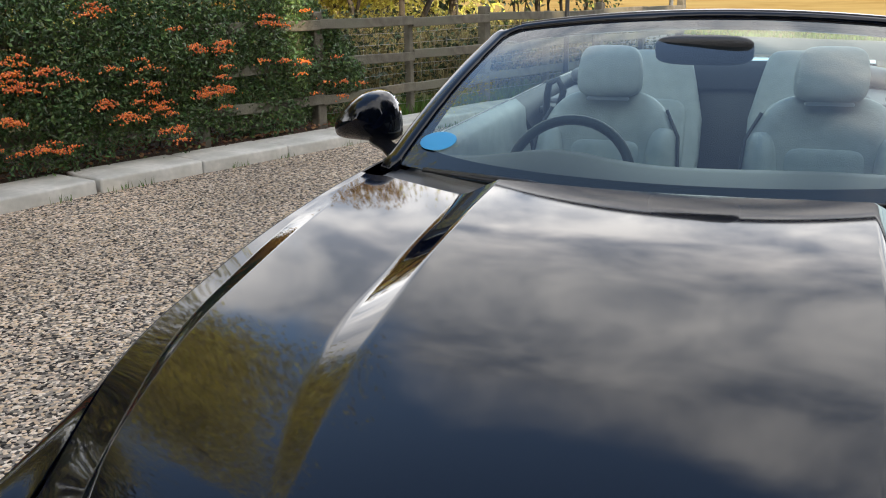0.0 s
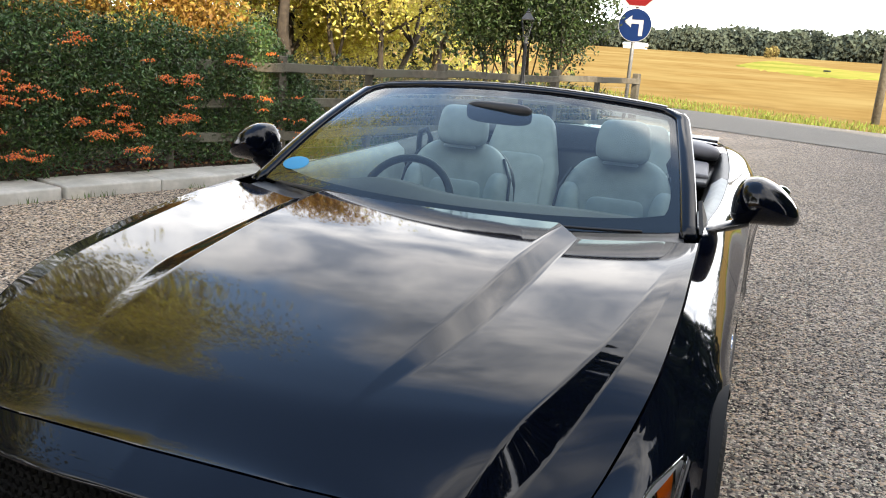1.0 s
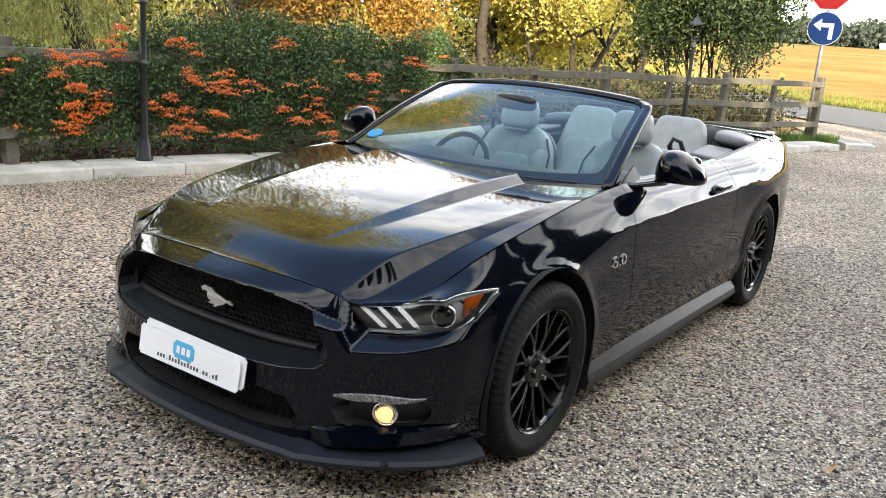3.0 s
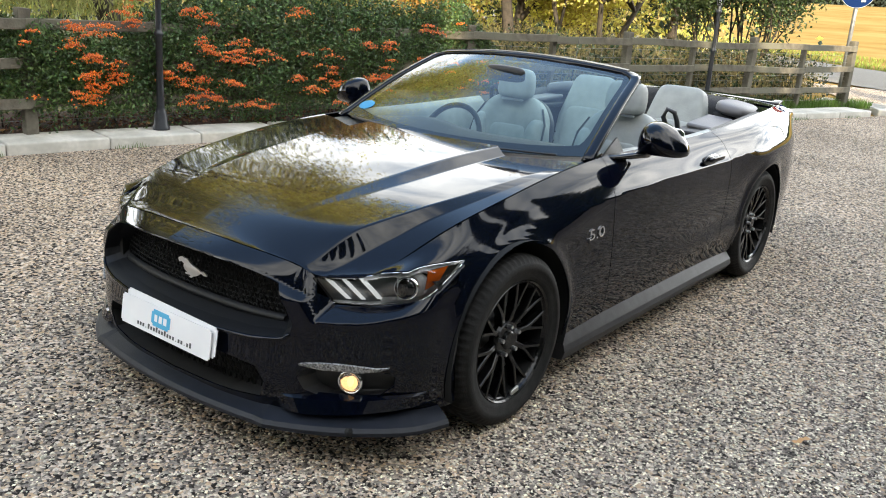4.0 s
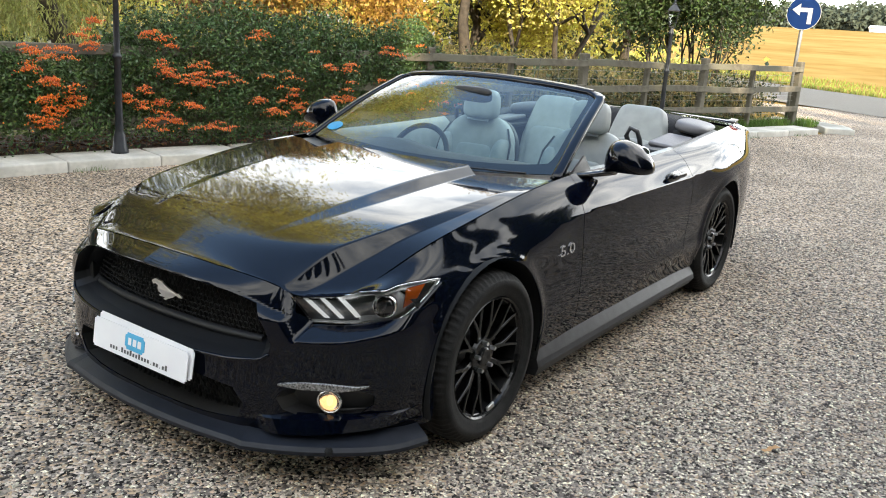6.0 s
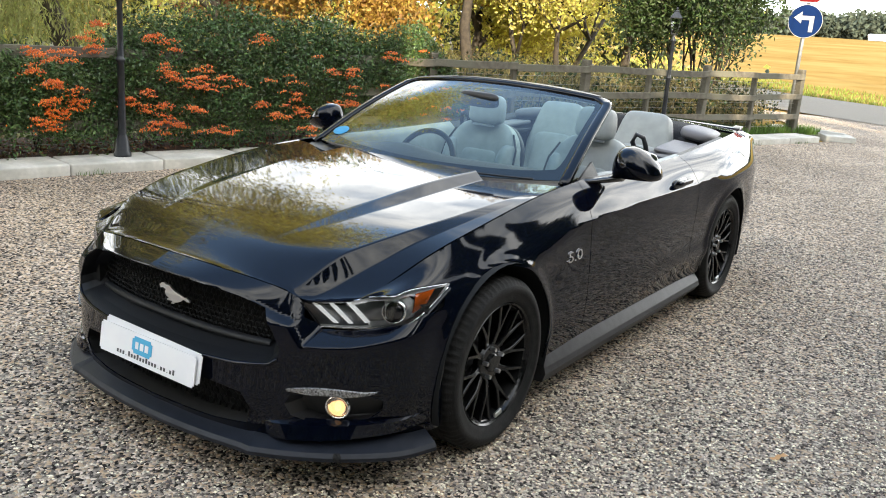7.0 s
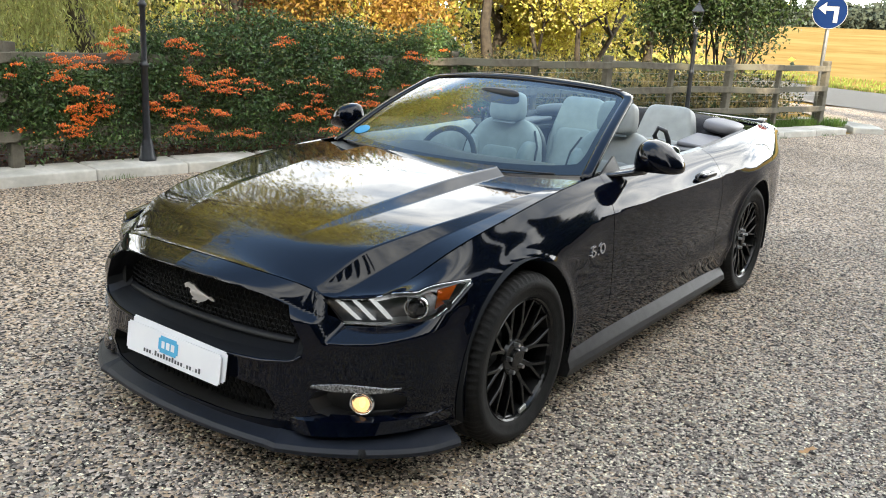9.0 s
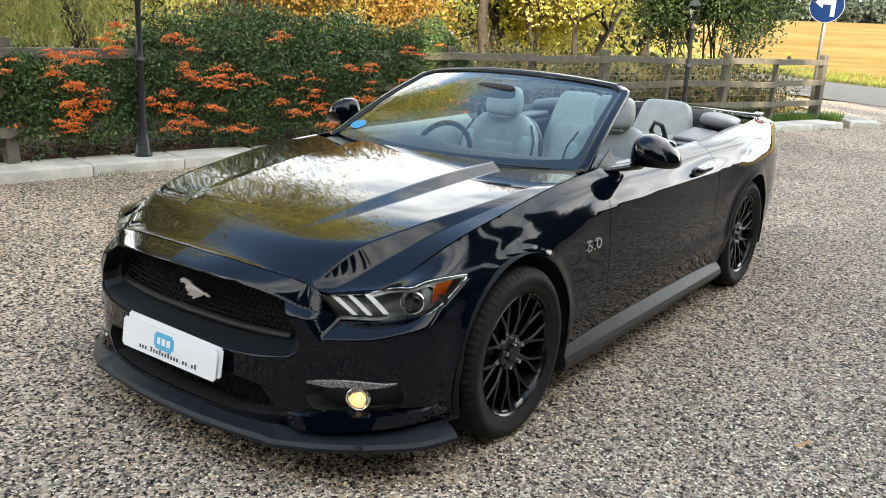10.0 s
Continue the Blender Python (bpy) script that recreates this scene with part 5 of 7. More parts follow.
def hood_place(x, y):
    a = abs(x)
    _, xr, xo, xc, xf, sx = hood_keys(y)
    sz = SIDE(max(y, -0.62))[6] + min(y + 0.62, 0) * 0.2
    zc = HOOD_MID(y)[0]
    gc, gf = 0.16, 0.46 + 0.28 * step(0.5, 0.2, y)

    def base(a):
        if a < xc:
            g = gc * (a / xc) ** 2
        elif a < xf:
            g = gc + (gf - gc) * (a - xc) / (xf - xc)
        else:
            g = gf + (1 - gf) * (a - xf) / (sx - xf)
        return zc + (sz - zc) * g
    z = base(a)
    yf = HOOD_FRONT(a)[0]
    t = min(max((y - yf) / 0.2, 0), 1)
    z += (HOOD_EDGE_Z(min(a, 0.745))[0] - base(a)) * (1 - t) ** 2.4 * step(0.79, 0.74, a)
    t = min(max((a - xr) / (xo - xr), 0), 1)
    z += 0.028 * step(-0.66, 0.25, y) * (1 - t)
    return Vector((x, y, z))


def hood_uv(u, y):
    return hood_place(math.copysign(float(np.interp(abs(u), HOOD_U, hood_keys(y))), u), y)


half = [(x, HOOD_FRONT(x)[0]) for x in np.concatenate([np.linspace(0, 0.54, 16), np.linspace(0.555, 0.690, 10)])]
half += [(SIDE(y)[0] - 0.004, y) for y in np.linspace(-0.590, 0.65, 60)]
half += [(0.70, 0.635), (0.60, 0.585), (0.50, 0.535), (0.462, 0.525), (0.425, 0.545), (0.388, 0.568), (0.30, 0.560), (0.15, 0.545)]
half = [(float(np.interp(x, hood_keys(y), HOOD_U)), y) for x, y in half]
ring = half + [(0.0, 0.54)] + [(-x, y) for x, y in half[::-1][:-1]]
panel("bonnet", patch(ring, 0.02, 0.022, hood_uv), PAINT, car, Vector((0, 0, 1)), "sculpted black bonnet with two raised ridges")
ring2 = [(x * 0.985, y + 0.01 * (y < 0)) for x, y in ring]
panel("bonnet_liner", patch(ring2, 0.1, 0.1, lambda x, y: hood_uv(x, y) - Vector((0, 0, 0.02))), DARK, car, Vector((0, 0, 1)), t=0)

# ---- front bumper ----
PLAN = smooth_curve([0, 0.2, 0.36, 0.52, 0.68, 0.84, 1.0], [0, 0.26, 0.46, 0.62, 0.76, 0.852, 0.900], [-0.892, -0.878, -0.836, -0.758, -0.648, -0.51, -0.362])
xs_tab = np.array([[PLAN(p)[0], p] for p in np.linspace(0, 1, 200)])


def p_of(x):
    return math.copysign(float(np.interp(abs(x), xs_tab[:, 0], xs_tab[:, 1])), x)


MIDLINE = smooth_curve([0.09, 0.2, 0.3, 0.42, 0.5, 0.60], [0.05, 0.02, 0.0, 0.0, 0.0, 0.012])


GRILLE_TOP = smooth_curve([0, 0.22, 0.32, 0.42, 0.50, 0.62], [0.706, 0.699, 0.687, 0.668, 0.640, 0.60])
CREASE = smooth_curve([0.60, 0.66, 0.76, 0.84, 0.90], [0.545, 0.545, 0.553, 0.576, 0.604])
LAMP_FOOT = smooth_curve([0.60, 0.66, 0.73, 0.80, 0.86, 0.90], [0.590, 0.589, 0.592, 0.606, 0.634, 0.66])


def nose_place(p, z, off=0.0):
    x, y0 = PLAN(abs(p))
    yc = y0 + MIDLINE(min(z, 0.60))[0]
    if z > 0.60:
        # the lip over the grille, then the nose panel that carries on the bonnet's slope
        zg, zt = GRILLE_TOP(min(x, 0.6))[0], HOOD_EDGE_Z(min(x, 0.6))[0]
        yg = y0 + 0.012 + 0.040 * step(0.08, 0.5, x)
        if z < zg:
            yc += (yg - yc) * ((z - 0.60) / (zg - 0.60)) ** 2
        else:
            t = (z - zg) / max(zt - zg, 0.012)
            yc = yg + (HOOD_FRONT(min(x, 0.62))[0] - 0.004 - yg) * t ** 1.22
    low = y0 + 0.035 * step(0.42, 0.2, z)
    y = yc + (low - yc) * step(0.535, 0.605, x)
    # the slanting facet between the grille's cheek and the lamp
    d = -0.77 + (0.86 * (min(x, 0.61) - 0.606) + 0.46 * (z - 0.545)) / 0.20 - y
    facet = 0.5 * (d + math.sqrt(d * d + 0.0006))
    # the ledge under the lamp, over a sharp crease
    zc, zl = CREASE(max(x, 0.6))[0], LAMP_FOOT(max(x, 0.6))[0]
    t = (z - zc) / (zl - zc)
    ledge = 0.5 * (t + math.sqrt(t * t + 0.004)) if t < 0.8 else 0.8 + 0.2 * math.tanh((t - 0.8) / 0.2)
    ledge = (0.092 - 0.054 * step(0.75, 0.89, x)) * ledge + 0.2 * max(0, z - zl)
    y += facet + (ledge - facet) * step(0.592, 0.622, x)
    y += off
    x -= 0.9 * max(0, z - 0.5) ** 2 * step(0.6, 0.9, x) + 0.03 * step(0.35, 0.15, z) * step(0.6, 0.9, x)
    k = step(0.72, 0.97, abs(p))
    if k:
        x += (side_place(max(y, -0.6), max(z, 0.16)).x - x) * k
    return Vector((math.copysign(x, p), y, z))


top = [(p_of(x), HOOD_EDGE_Z(x)[0] - 0.001) for x in np.linspace(0, 0.55, 14)] + [(p_of(0.575), 0.625), (p_of(0.612), 0.585), (p_of(0.70), 0.586), (p_of(0.80), 0.602), (p_of(0.86), 0.628), (p_of(0.90), 0.655), (0.999, 0.655)]
low = [(0.999, 0.20), (p_of(0.7), 0.185), (p_of(0.4), 0.18)]
ring = top + low
ring = ring + [(0.0, 0.18)] + [(-a, b) for a, b in ring[::-1][:-1]]
g_half = [(p_of(x), GRILLE_TOP(x)[0] - 0.004) for x in (0.0, 0.11, 0.22, 0.30, 0.37, 0.43)] + [(p_of(0.468), 0.648), (p_of(0.492), 0.618), (p_of(0.520), 0.575), (p_of(0.546), 0.525), (p_of(0.540), 0.492), (p_of(0.515), 0.470), (p_of(0.40), 0.456), (p_of(0.2), 0.447), (0.0, 0.444)]
g_ring = g_half + [(-a, b) for a, b in g_half[::-1][1:-1]]
i_half = [(0.0, 0.372), (p_of(0.3), 0.366), (p_of(0.42), 0.352), (p_of(0.455), 0.30), (p_of(0.43), 0.235), (p_of(0.3), 0.222), (0.0, 0.218)]
i_ring = i_half + [(-a, b) for a, b in i_half[::-1][1:-1]]
f_ring = [(p_of(0.562), 0.335), (p_of(0.580), 0.368), (p_of(0.62), 0.382), (p_of(0.70), 0.388), (p_of(0.775), 0.378), (p_of(0.808), 0.355), (p_of(0.805), 0.318), (p_of(0.775), 0.280), (p_of(0.70), 0.266), (p_of(0.62), 0.268), (p_of(0.575), 0.292)]
f_ring2 = [(-a, b) for a, b in f_ring[::-1]]
panel("front_bumper", patch(ring, 0.0065, 0.005, nose_place, (g_ring, i_ring, f_ring, f_ring2)), PAINT, car, Vector((0, -1, 0.2)), "black front bumper with deep openings")


def tunnel(r, depth, mat, name, label="", shrink=0.92):
    """The inward walls and the back of an opening in the bumper."""
    bm = bmesh.new()
    cp, cz = sum(a for a, _ in r) / len(r), sum(z for _, z in r) / len(r)
    a_ring = [bm.verts.new(nose_place(p, z)) for p, z in r]
    b_ring = [bm.verts.new(nose_place(cp + (p - cp) * shrink, cz + (z - cz) * shrink, depth)) for p, z in r]
    for k in range(len(r)):
        bm.faces.new((a_ring[k], a_ring[(k + 1) % len(r)], b_ring[(k + 1) % len(r)], b_ring[k]))
    if name != "fog_pocket":
        bmesh.ops.contextual_create(bm, geom=b_ring)
    else:
        bm.faces.new(b_ring)
    return part(name, bm, mat, car, label, smooth=False)


bm = bmesh.new()
loops = []
for depth, k_in, lift in ((0.0, 1.0, 0.0), (0.012, 0.985, 0.002), (0.05, 0.95, 0.012), (0.11, 0.87, 0.028)):
    loops.append([bm.verts.new(nose_place(p * k_in, 0.575 + (z - 0.575) * (k_in if z > 0.575 else 1 - (1 - k_in) * 2.2) + lift * 0.3, depth)) for p, z in g_ring])
for a, c in zip(loops, loops[1:]):
    for k in range(len(a)):
        bm.faces.new((a[k], a[(k + 1) % len(a)], c[(k + 1) % len(a)], c[k]))
grille = part("grille", bm, GRILLE_BLACK, car, "satin black grille surround with a sloping floor", smooth=False)
bm = bmesh.new()
back = [bm.verts.new(nose_place(p * 0.9, 0.575 + (z - 0.575) * 0.9, 0.125)) for p, z in g_ring]
bmesh.ops.contextual_create(bm, geom=back)
part("grille_backing", bm, DARK, grille, smooth=False)
intake = tunnel(i_ring, 0.10, DARK, "lower_intake")


def honeycomb(name, r, off, cell, bar, parent):
    """Hexagonal mesh filling an opening."""
    bm = bmesh.new()
    ps = [a for a, _ in r]
    zs = [z for _, z in r]
    cp, cz = 0.0, sum(zs) / len(zs)
    small = [(p * 0.93, cz + (z - cz) * 0.93) for p, z in r]
    w = cell * math.sqrt(3)
    xr = PLAN(max(ps))[0]
    j = 0
    z = min(zs)
    while z < max(zs):
        x = -xr + (w / 2 if j % 2 else 0)
        while x < xr:
            c = (p_of(x) if abs(x) < 0.9 else 0.95, z)
            if inside(c, small):
                q0 = nose_place(c[0], z, off)
                loop = [q0 + Vector((cell * s * math.sin(math.pi * k / 3), 0.004 * (s == 1), cell * s * math.cos(math.pi * k / 3))) for s in (1.0, 1 - bar) for k in range(6)]
                vs = [bm.verts.new(q) for q in loop]
                for k in range(6):
                    bm.faces.new((vs[k], vs[(k + 1) % 6], vs[6 + (k + 1) % 6], vs[6 + k]))
            x += w
        z += cell * 1.5
        j += 1
    return part(name, bm, MESH_BLACK, parent, "black honeycomb mesh", smooth=False)


honeycomb("mesh", [(p * 0.94, 0.585 + (z - 0.585) * (0.9 if z > 0.585 else 0.72)) for p, z in g_ring], 0.100, 0.0125, 0.3, grille)
honeycomb("mesh", i_ring, 0.07, 0.016, 0.28, intake)
bm = bmesh.new()
rows = []
for k in range(49):
    p = p_of(-0.455 + 0.91 * k / 48)
    rows.append([bm.verts.new(nose_place(p, z, o)) for z, o in ((0.518, 0.100), (0.513, 0.088), (0.504, 0.084), (0.496, 0.086), (0.488, 0.096))])
for a, c in zip(rows, rows[1:]):
    for j in range(4):
        bm.faces.new((a[j], a[j + 1], c[j + 1], c[j]))
part("grille_bar", bm, GRILLE_BLACK, grille, "satin black lower grille bar")

bm = bmesh.new()
tube(bm, [nose_place(p_of(x), float(np.interp(abs(x), (0.0, 0.2, 0.4, 0.515, 0.54), (0.442, 0.445, 0.454, 0.468, 0.490))), -0.001) for x in np.linspace(-0.54, 0.54, 55)], 0.0065, 8)
part("grille_lip", bm, PAINT, grille, "gloss black lip under the grille")

# emblem as a plain bright shape
shape = [(-38, 14), (-33, 19), (-25, 22), (-21, 19), (-12, 20), (-8, 15), (0, 10), (9, 7), (18, 4), (23, 1), (29, 4), (38, -1), (38, -5), (31, -6), (25, -3), (19, -6), (14, -11), (7, -15), (1, -17), (-3, -22), (-9, -21), (-5, -16), (-11, -16), (-18, -17), (-20, -14), (-14, -11), (-21, -7), (-23, 0), (-22, 7), (-29, 10), (-35, 7)]
b = patch([(0.00215 * u, 0.00162 * v) for u, v in shape], 0.008, 0.008, lambda u, v: Vector((0.034 + u, -0.806 + 0.05 * u * u - 4 * max(0, 0.02 - abs(v)) ** 2, 0.588 + v)))
panel("emblem", b, SATIN_CHROME, grille, Vector((0, -1, 0)), "bright metal emblem", t=0.006)

# chin, splitter, blades


SPLIT_BACK = smooth_curve([0.5, 0.64, 0.78, 0.9, 1.0], [0.47, 0.60, 0.74, 0.845, 0.885], [-0.837, -0.765, -0.655, -0.53, -0.41])


def SPLIT(t):
    """Plan of the splitter: a shallow bow, a soft corner, then a run back to the wheel."""
    if t < 0.5:
        return 0.94 * t, -0.878 + 0.20 * t * t
    return SPLIT_BACK(t)


bm = bmesh.new()
rows = []
for k in range(61):
    p = -1 + 2 * k / 60
    x, y = SPLIT(abs(p))
    x2, y2 = SPLIT(abs(p) + 0.01)
    d = Vector((x2 - x, y2 - y, 0)).normalized()
    n = Vector((d.y, -d.x, 0))
    sec = []
    for off, z in ((-0.03, 0.212), (0.0, 0.200), (0.040, 0.184), (0.051, 0.171), (0.050, 0.157), (-0.05, 0.150)):
        q = Vector((x, y, z)) + n * off
        sec.append(bm.verts.new((math.copysign(q.x, p) if abs(p) > 1e-6 else 0.0, q.y, q.z)))
    rows.append(sec)
for a, c in zip(rows, rows[1:]):
    for j in range(5):
        bm.faces.new((a[j], a[j + 1], c[j + 1], c[j]))
bm.faces.new(rows[0])
bm.faces.new(rows[-1])
split_ob = part("front_splitter", bm, SPLIT_BLACK, car, "matt black front splitter", smooth=False)
for sgn in (1, -1):
    bm = bmesh.new()
    rows = []
    for k in range(21):
        p = p_of(0.50) + (0.97 - p_of(0.50)) * k / 20
        t = k / 20
        tip = min(1, 6 * t, 9 * (1 - t) + 0.1)
        rows.append([bm.verts.new(q) for q in (nose_place(sgn * p, 0.276 + 0.010 * t, 0.012), nose_place(sgn * p, 0.262 + 0.016 * t, -0.030 * tip), nose_place(sgn * p, 0.212 + 0.028 * t, -0.058 * tip), nose_place(sgn * p, 0.200 + 0.03 * t, 0.004))])
    for a, c in zip(rows, rows[1:]):
        for j in range(3):
            bm.faces.new((a[j], a[j + 1], c[j + 1], c[j]))
    part("bumper_blade", bm, PAINT, car, smooth=False)

    # fog lamp pocket
    r = f_ring if sgn > 0 else f_ring2
    pocket = tunnel(r, 0.06, SATIN_BLACK, "fog_pocket", "satin black fog lamp pocket", 0.9)
    bm = bmesh.new()
    q = nose_place(sgn * p_of(0.688), 0.32, 0.0)
    aim = Matrix.Translation((sgn * 0.690, -0.672, 0.322)) @ pose(0, 0, 0, 90, 0, sgn * 22)
    lathe(bm, [(0.0, -0.03), (0.022, -0.026), (0.032, -0.012), (0.036, 0.0), (0.041, 0.002), (0.043, -0.02), (0.043, -0.05)], 28, aim)
    fog = part("fog_lamp", bm, CHROME, car, "round fog lamp, lit")
    bm = bmesh.new()
    blob(bm, 0.011, 0.019, 0.012, aim @ Matrix.Translation((0.0, 0, -0.012)), 1, 1, 16, 8)
    part("bulb", bm, FOG_GLOW, fog, "glowing warm bulb")
    bm = bmesh.new()
    lathe(bm, [(0.0, 0.008), (0.02, 0.006), (0.036, 0.0)], 28, aim)
    part("lens", bm, LENS, fog)
    bm = bmesh.new()
    rows = []
    for k in range(17):
        p = p_of(0.572) + (p_of(0.80) - p_of(0.572)) * k / 16
        h = 0.026 * min(1, 0.3 + 3 * k / 16, 2.4 * (1 - k / 16) + 0.12)
        rise = 0.016 * math.sin(math.pi * min(1, 0.15 + k / 16)) + 0.006 * k / 16
        rows.append([bm.verts.new(nose_place(sgn * p, z + rise, o)) for z, o in ((0.387, 0.006), (0.384, -0.008), (0.384 - h, -0.005), (0.380 - h, 0.03))])
    for a, c in zip(rows, rows[1:]):
        for j in range(3):
            bm.faces.new((a[j], a[j + 1], c[j + 1], c[j]))
    part("indicator_strip", bm, STRIP, car, "clear ribbed indicator strip", smooth=False)

    # headlamp
    def lamp_place(s, t, off=0.0, sgn=sgn):
        a, c = Vector(B_(s)), Vector(T_(s))
        q = a.lerp(c, t)
        n = Vector((0.45 + 0.4 * s, -0.8 + 0.35 * s, 0.25))
        n.normalize()
        q += n * (0.02 * math.sin(math.pi * min(max(t, 0), 1)) * math.sin(math.pi * min(max(s, 0), 1)) ** 0.6 + off)
        q.x *= sgn
        return q

    # rolled lip of the bumper under the lamp
    def lip_place(s, t, sgn=sgn):
        q = Vector(B_(s))
        w = 0.026 * (1 - 0.5 * s)
        o = Vector((0.5 + 0.42 * s, -0.86 + 0.46 * s, 0)).normalized()
        a = math.pi / 2 * t
        q += o * (w * math.sin(a) - 0.004) + Vector((0, 0, -0.002 - 0.9 * w * (1 - math.cos(a)) - 0.25 * w * t))
        q.x *= sgn
        return q
    panel("lamp_lip", patch([(0.6, 0.0), (1.0, 0.0), (1.0, 1.25), (0.6, 1.25)], 0.04, 0.125, lip_place), PAINT, car, Vector((sgn, -1, 0.6)), t=0)
    sq = [(0.0, 0.0), (1.0, 0.0), (1.0, 1.0), (0.0, 1.0)]
    head = panel("headlamp", patch(sq, 0.04, 0.1, lambda s, t: lamp_place(s, t, -0.035)), LAMP_SMOKE, car, Vector((sgn, -1, 0.2)), "swept headlamp with three light bars and amber corner", t=0)
    bm = bmesh.new()
    for k in range(40):
        s0, s1 = k / 40, (k + 1) / 40
        for t in (0.0, 1.0):
            vs = [bm.verts.new(lamp_place(s, t, o)) for s, o in ((s0, 0.0), (s1, 0.0), (s1, -0.04), (s0, -0.04))]
            bm.faces.new(vs)
    for k in range(8):
        t0, t1 = k / 8, (k + 1) / 8
        bm.faces.new([bm.verts.new(lamp_place(0, t, o)) for t, o in ((t0, 0.0), (t1, 0.0), (t1, -0.04), (t0, -0.04))])
    part("bezel", bm, LAMP_DARK, head, smooth=False)
    for k in range(3):
        bm = bmesh.new()
        s0 = 0.10 + 0.142 * k
        rows = []
        for j in range(9):
            t = 0.94 - 0.74 * j / 8
            s = s0 + 0.10 * (0.94 - t)
            wd = 0.028 - 0.003 * k
            rows.append([bm.verts.new(lamp_place(s + ds, t, o)) for ds, o in ((-wd, -0.030), (-wd * 0.7, -0.016), (wd * 0.7, -0.016), (wd, -0.030))])
        for a, c in zip(rows, rows[1:]):
            for j in range(3):
                bm.faces.new((a[j], a[j + 1], c[j + 1], c[j]))
        bm.faces.new(rows[0])
        bm.faces.new(rows[-1])
        part("light_bar", bm, BAR_GLOW, head, "pale slanted light bar, faintly lit")
    c = lamp_place(0.64, 0.50, -0.020)
    aim = Matrix.Translation(c) @ pose(0, 0, 0, 90, 0, sgn * 30)
    bm = bmesh.new()
    lathe(bm, [(0.034, -0.03), (0.035, 0.004), (0.038, 0.008), (0.041, 0.002), (0.041, -0.03)], 28, aim)
    part("projector_ring", bm, CHROME, head)
    bm = bmesh.new()
    blob(bm, 0.034, 0.034, 0.018, aim, 1, 1, 20, 10)
    part("projector", bm, GLOSS_BLACK, head)
    bm = bmesh.new()
    for t0, s0, s1, wd in ((0.02, 0.46, 0.99, 0.20), (0.84, 0.40, 0.98, 0.12), (0.02, 0.0, 0.46, 0.09)):
        rows = []
        for k in range(15):
            s = s0 + (s1 - s0) * k / 14
            rows.append([bm.verts.new(lamp_place(s, t0 + d, o)) for d, o in ((0, -0.004), (wd, -0.034))])
        for a, c in zip(rows, rows[1:]):
            bm.faces.new((a[0], a[1], c[1], c[0]))
    part("bright_trim", bm, LAMP_WHITE, head, "bright inner trim")
    # bright reflector bowl behind the projector
    bm = bmesh.new()
    rows = []
    for k in range(13):
        s = 0.58 + 0.23 * k / 12
        rows.append([bm.verts.new(lamp_place(s, 0.14 + 0.74 * j / 8, -0.018 - 0.020 * math.sin(math.pi * k / 12) * math.sin(math.pi * j / 8))) for j in range(9)])
    for a, c in zip(rows, rows[1:]):
        for j in range(8):
            bm.faces.new((a[j], a[j + 1], c[j + 1], c[j]))
    part("reflector", bm, LAMP_WHITE, head, "bright reflector bowl")
    for t0, s0, s1, r in ((0.03, 0.0, 0.99, 0.0042), (0.965, 0.10, 0.99, 0.0032)):
        bm = bmesh.new()
        tube(bm, [lamp_place(s0 + (s1 - s0) * k / 30, t0, -0.003) for k in range(31)], r, 6)
        part("bezel_line", bm, CHROME, head, "thin bright edge line")
    am = [(0.79, 0.28), (0.87, 0.30), (0.915, 0.82), (0.80, 0.82)]
    panel("amber_marker", patch(am, 0.03, 0.1, lambda s, t: lamp_place(s, t, -0.010)), AMBER, head, Vector((sgn, -1, 0.2)), "amber corner marker", t=0.004)
    lens = panel("lens", patch(sq, 0.04, 0.08, lambda s, t: lamp_place(s, t, 0.0)), LENS, head, Vector((sgn, -1, 0.2)), "clear lens", t=0)
    lens.visible_shadow = False

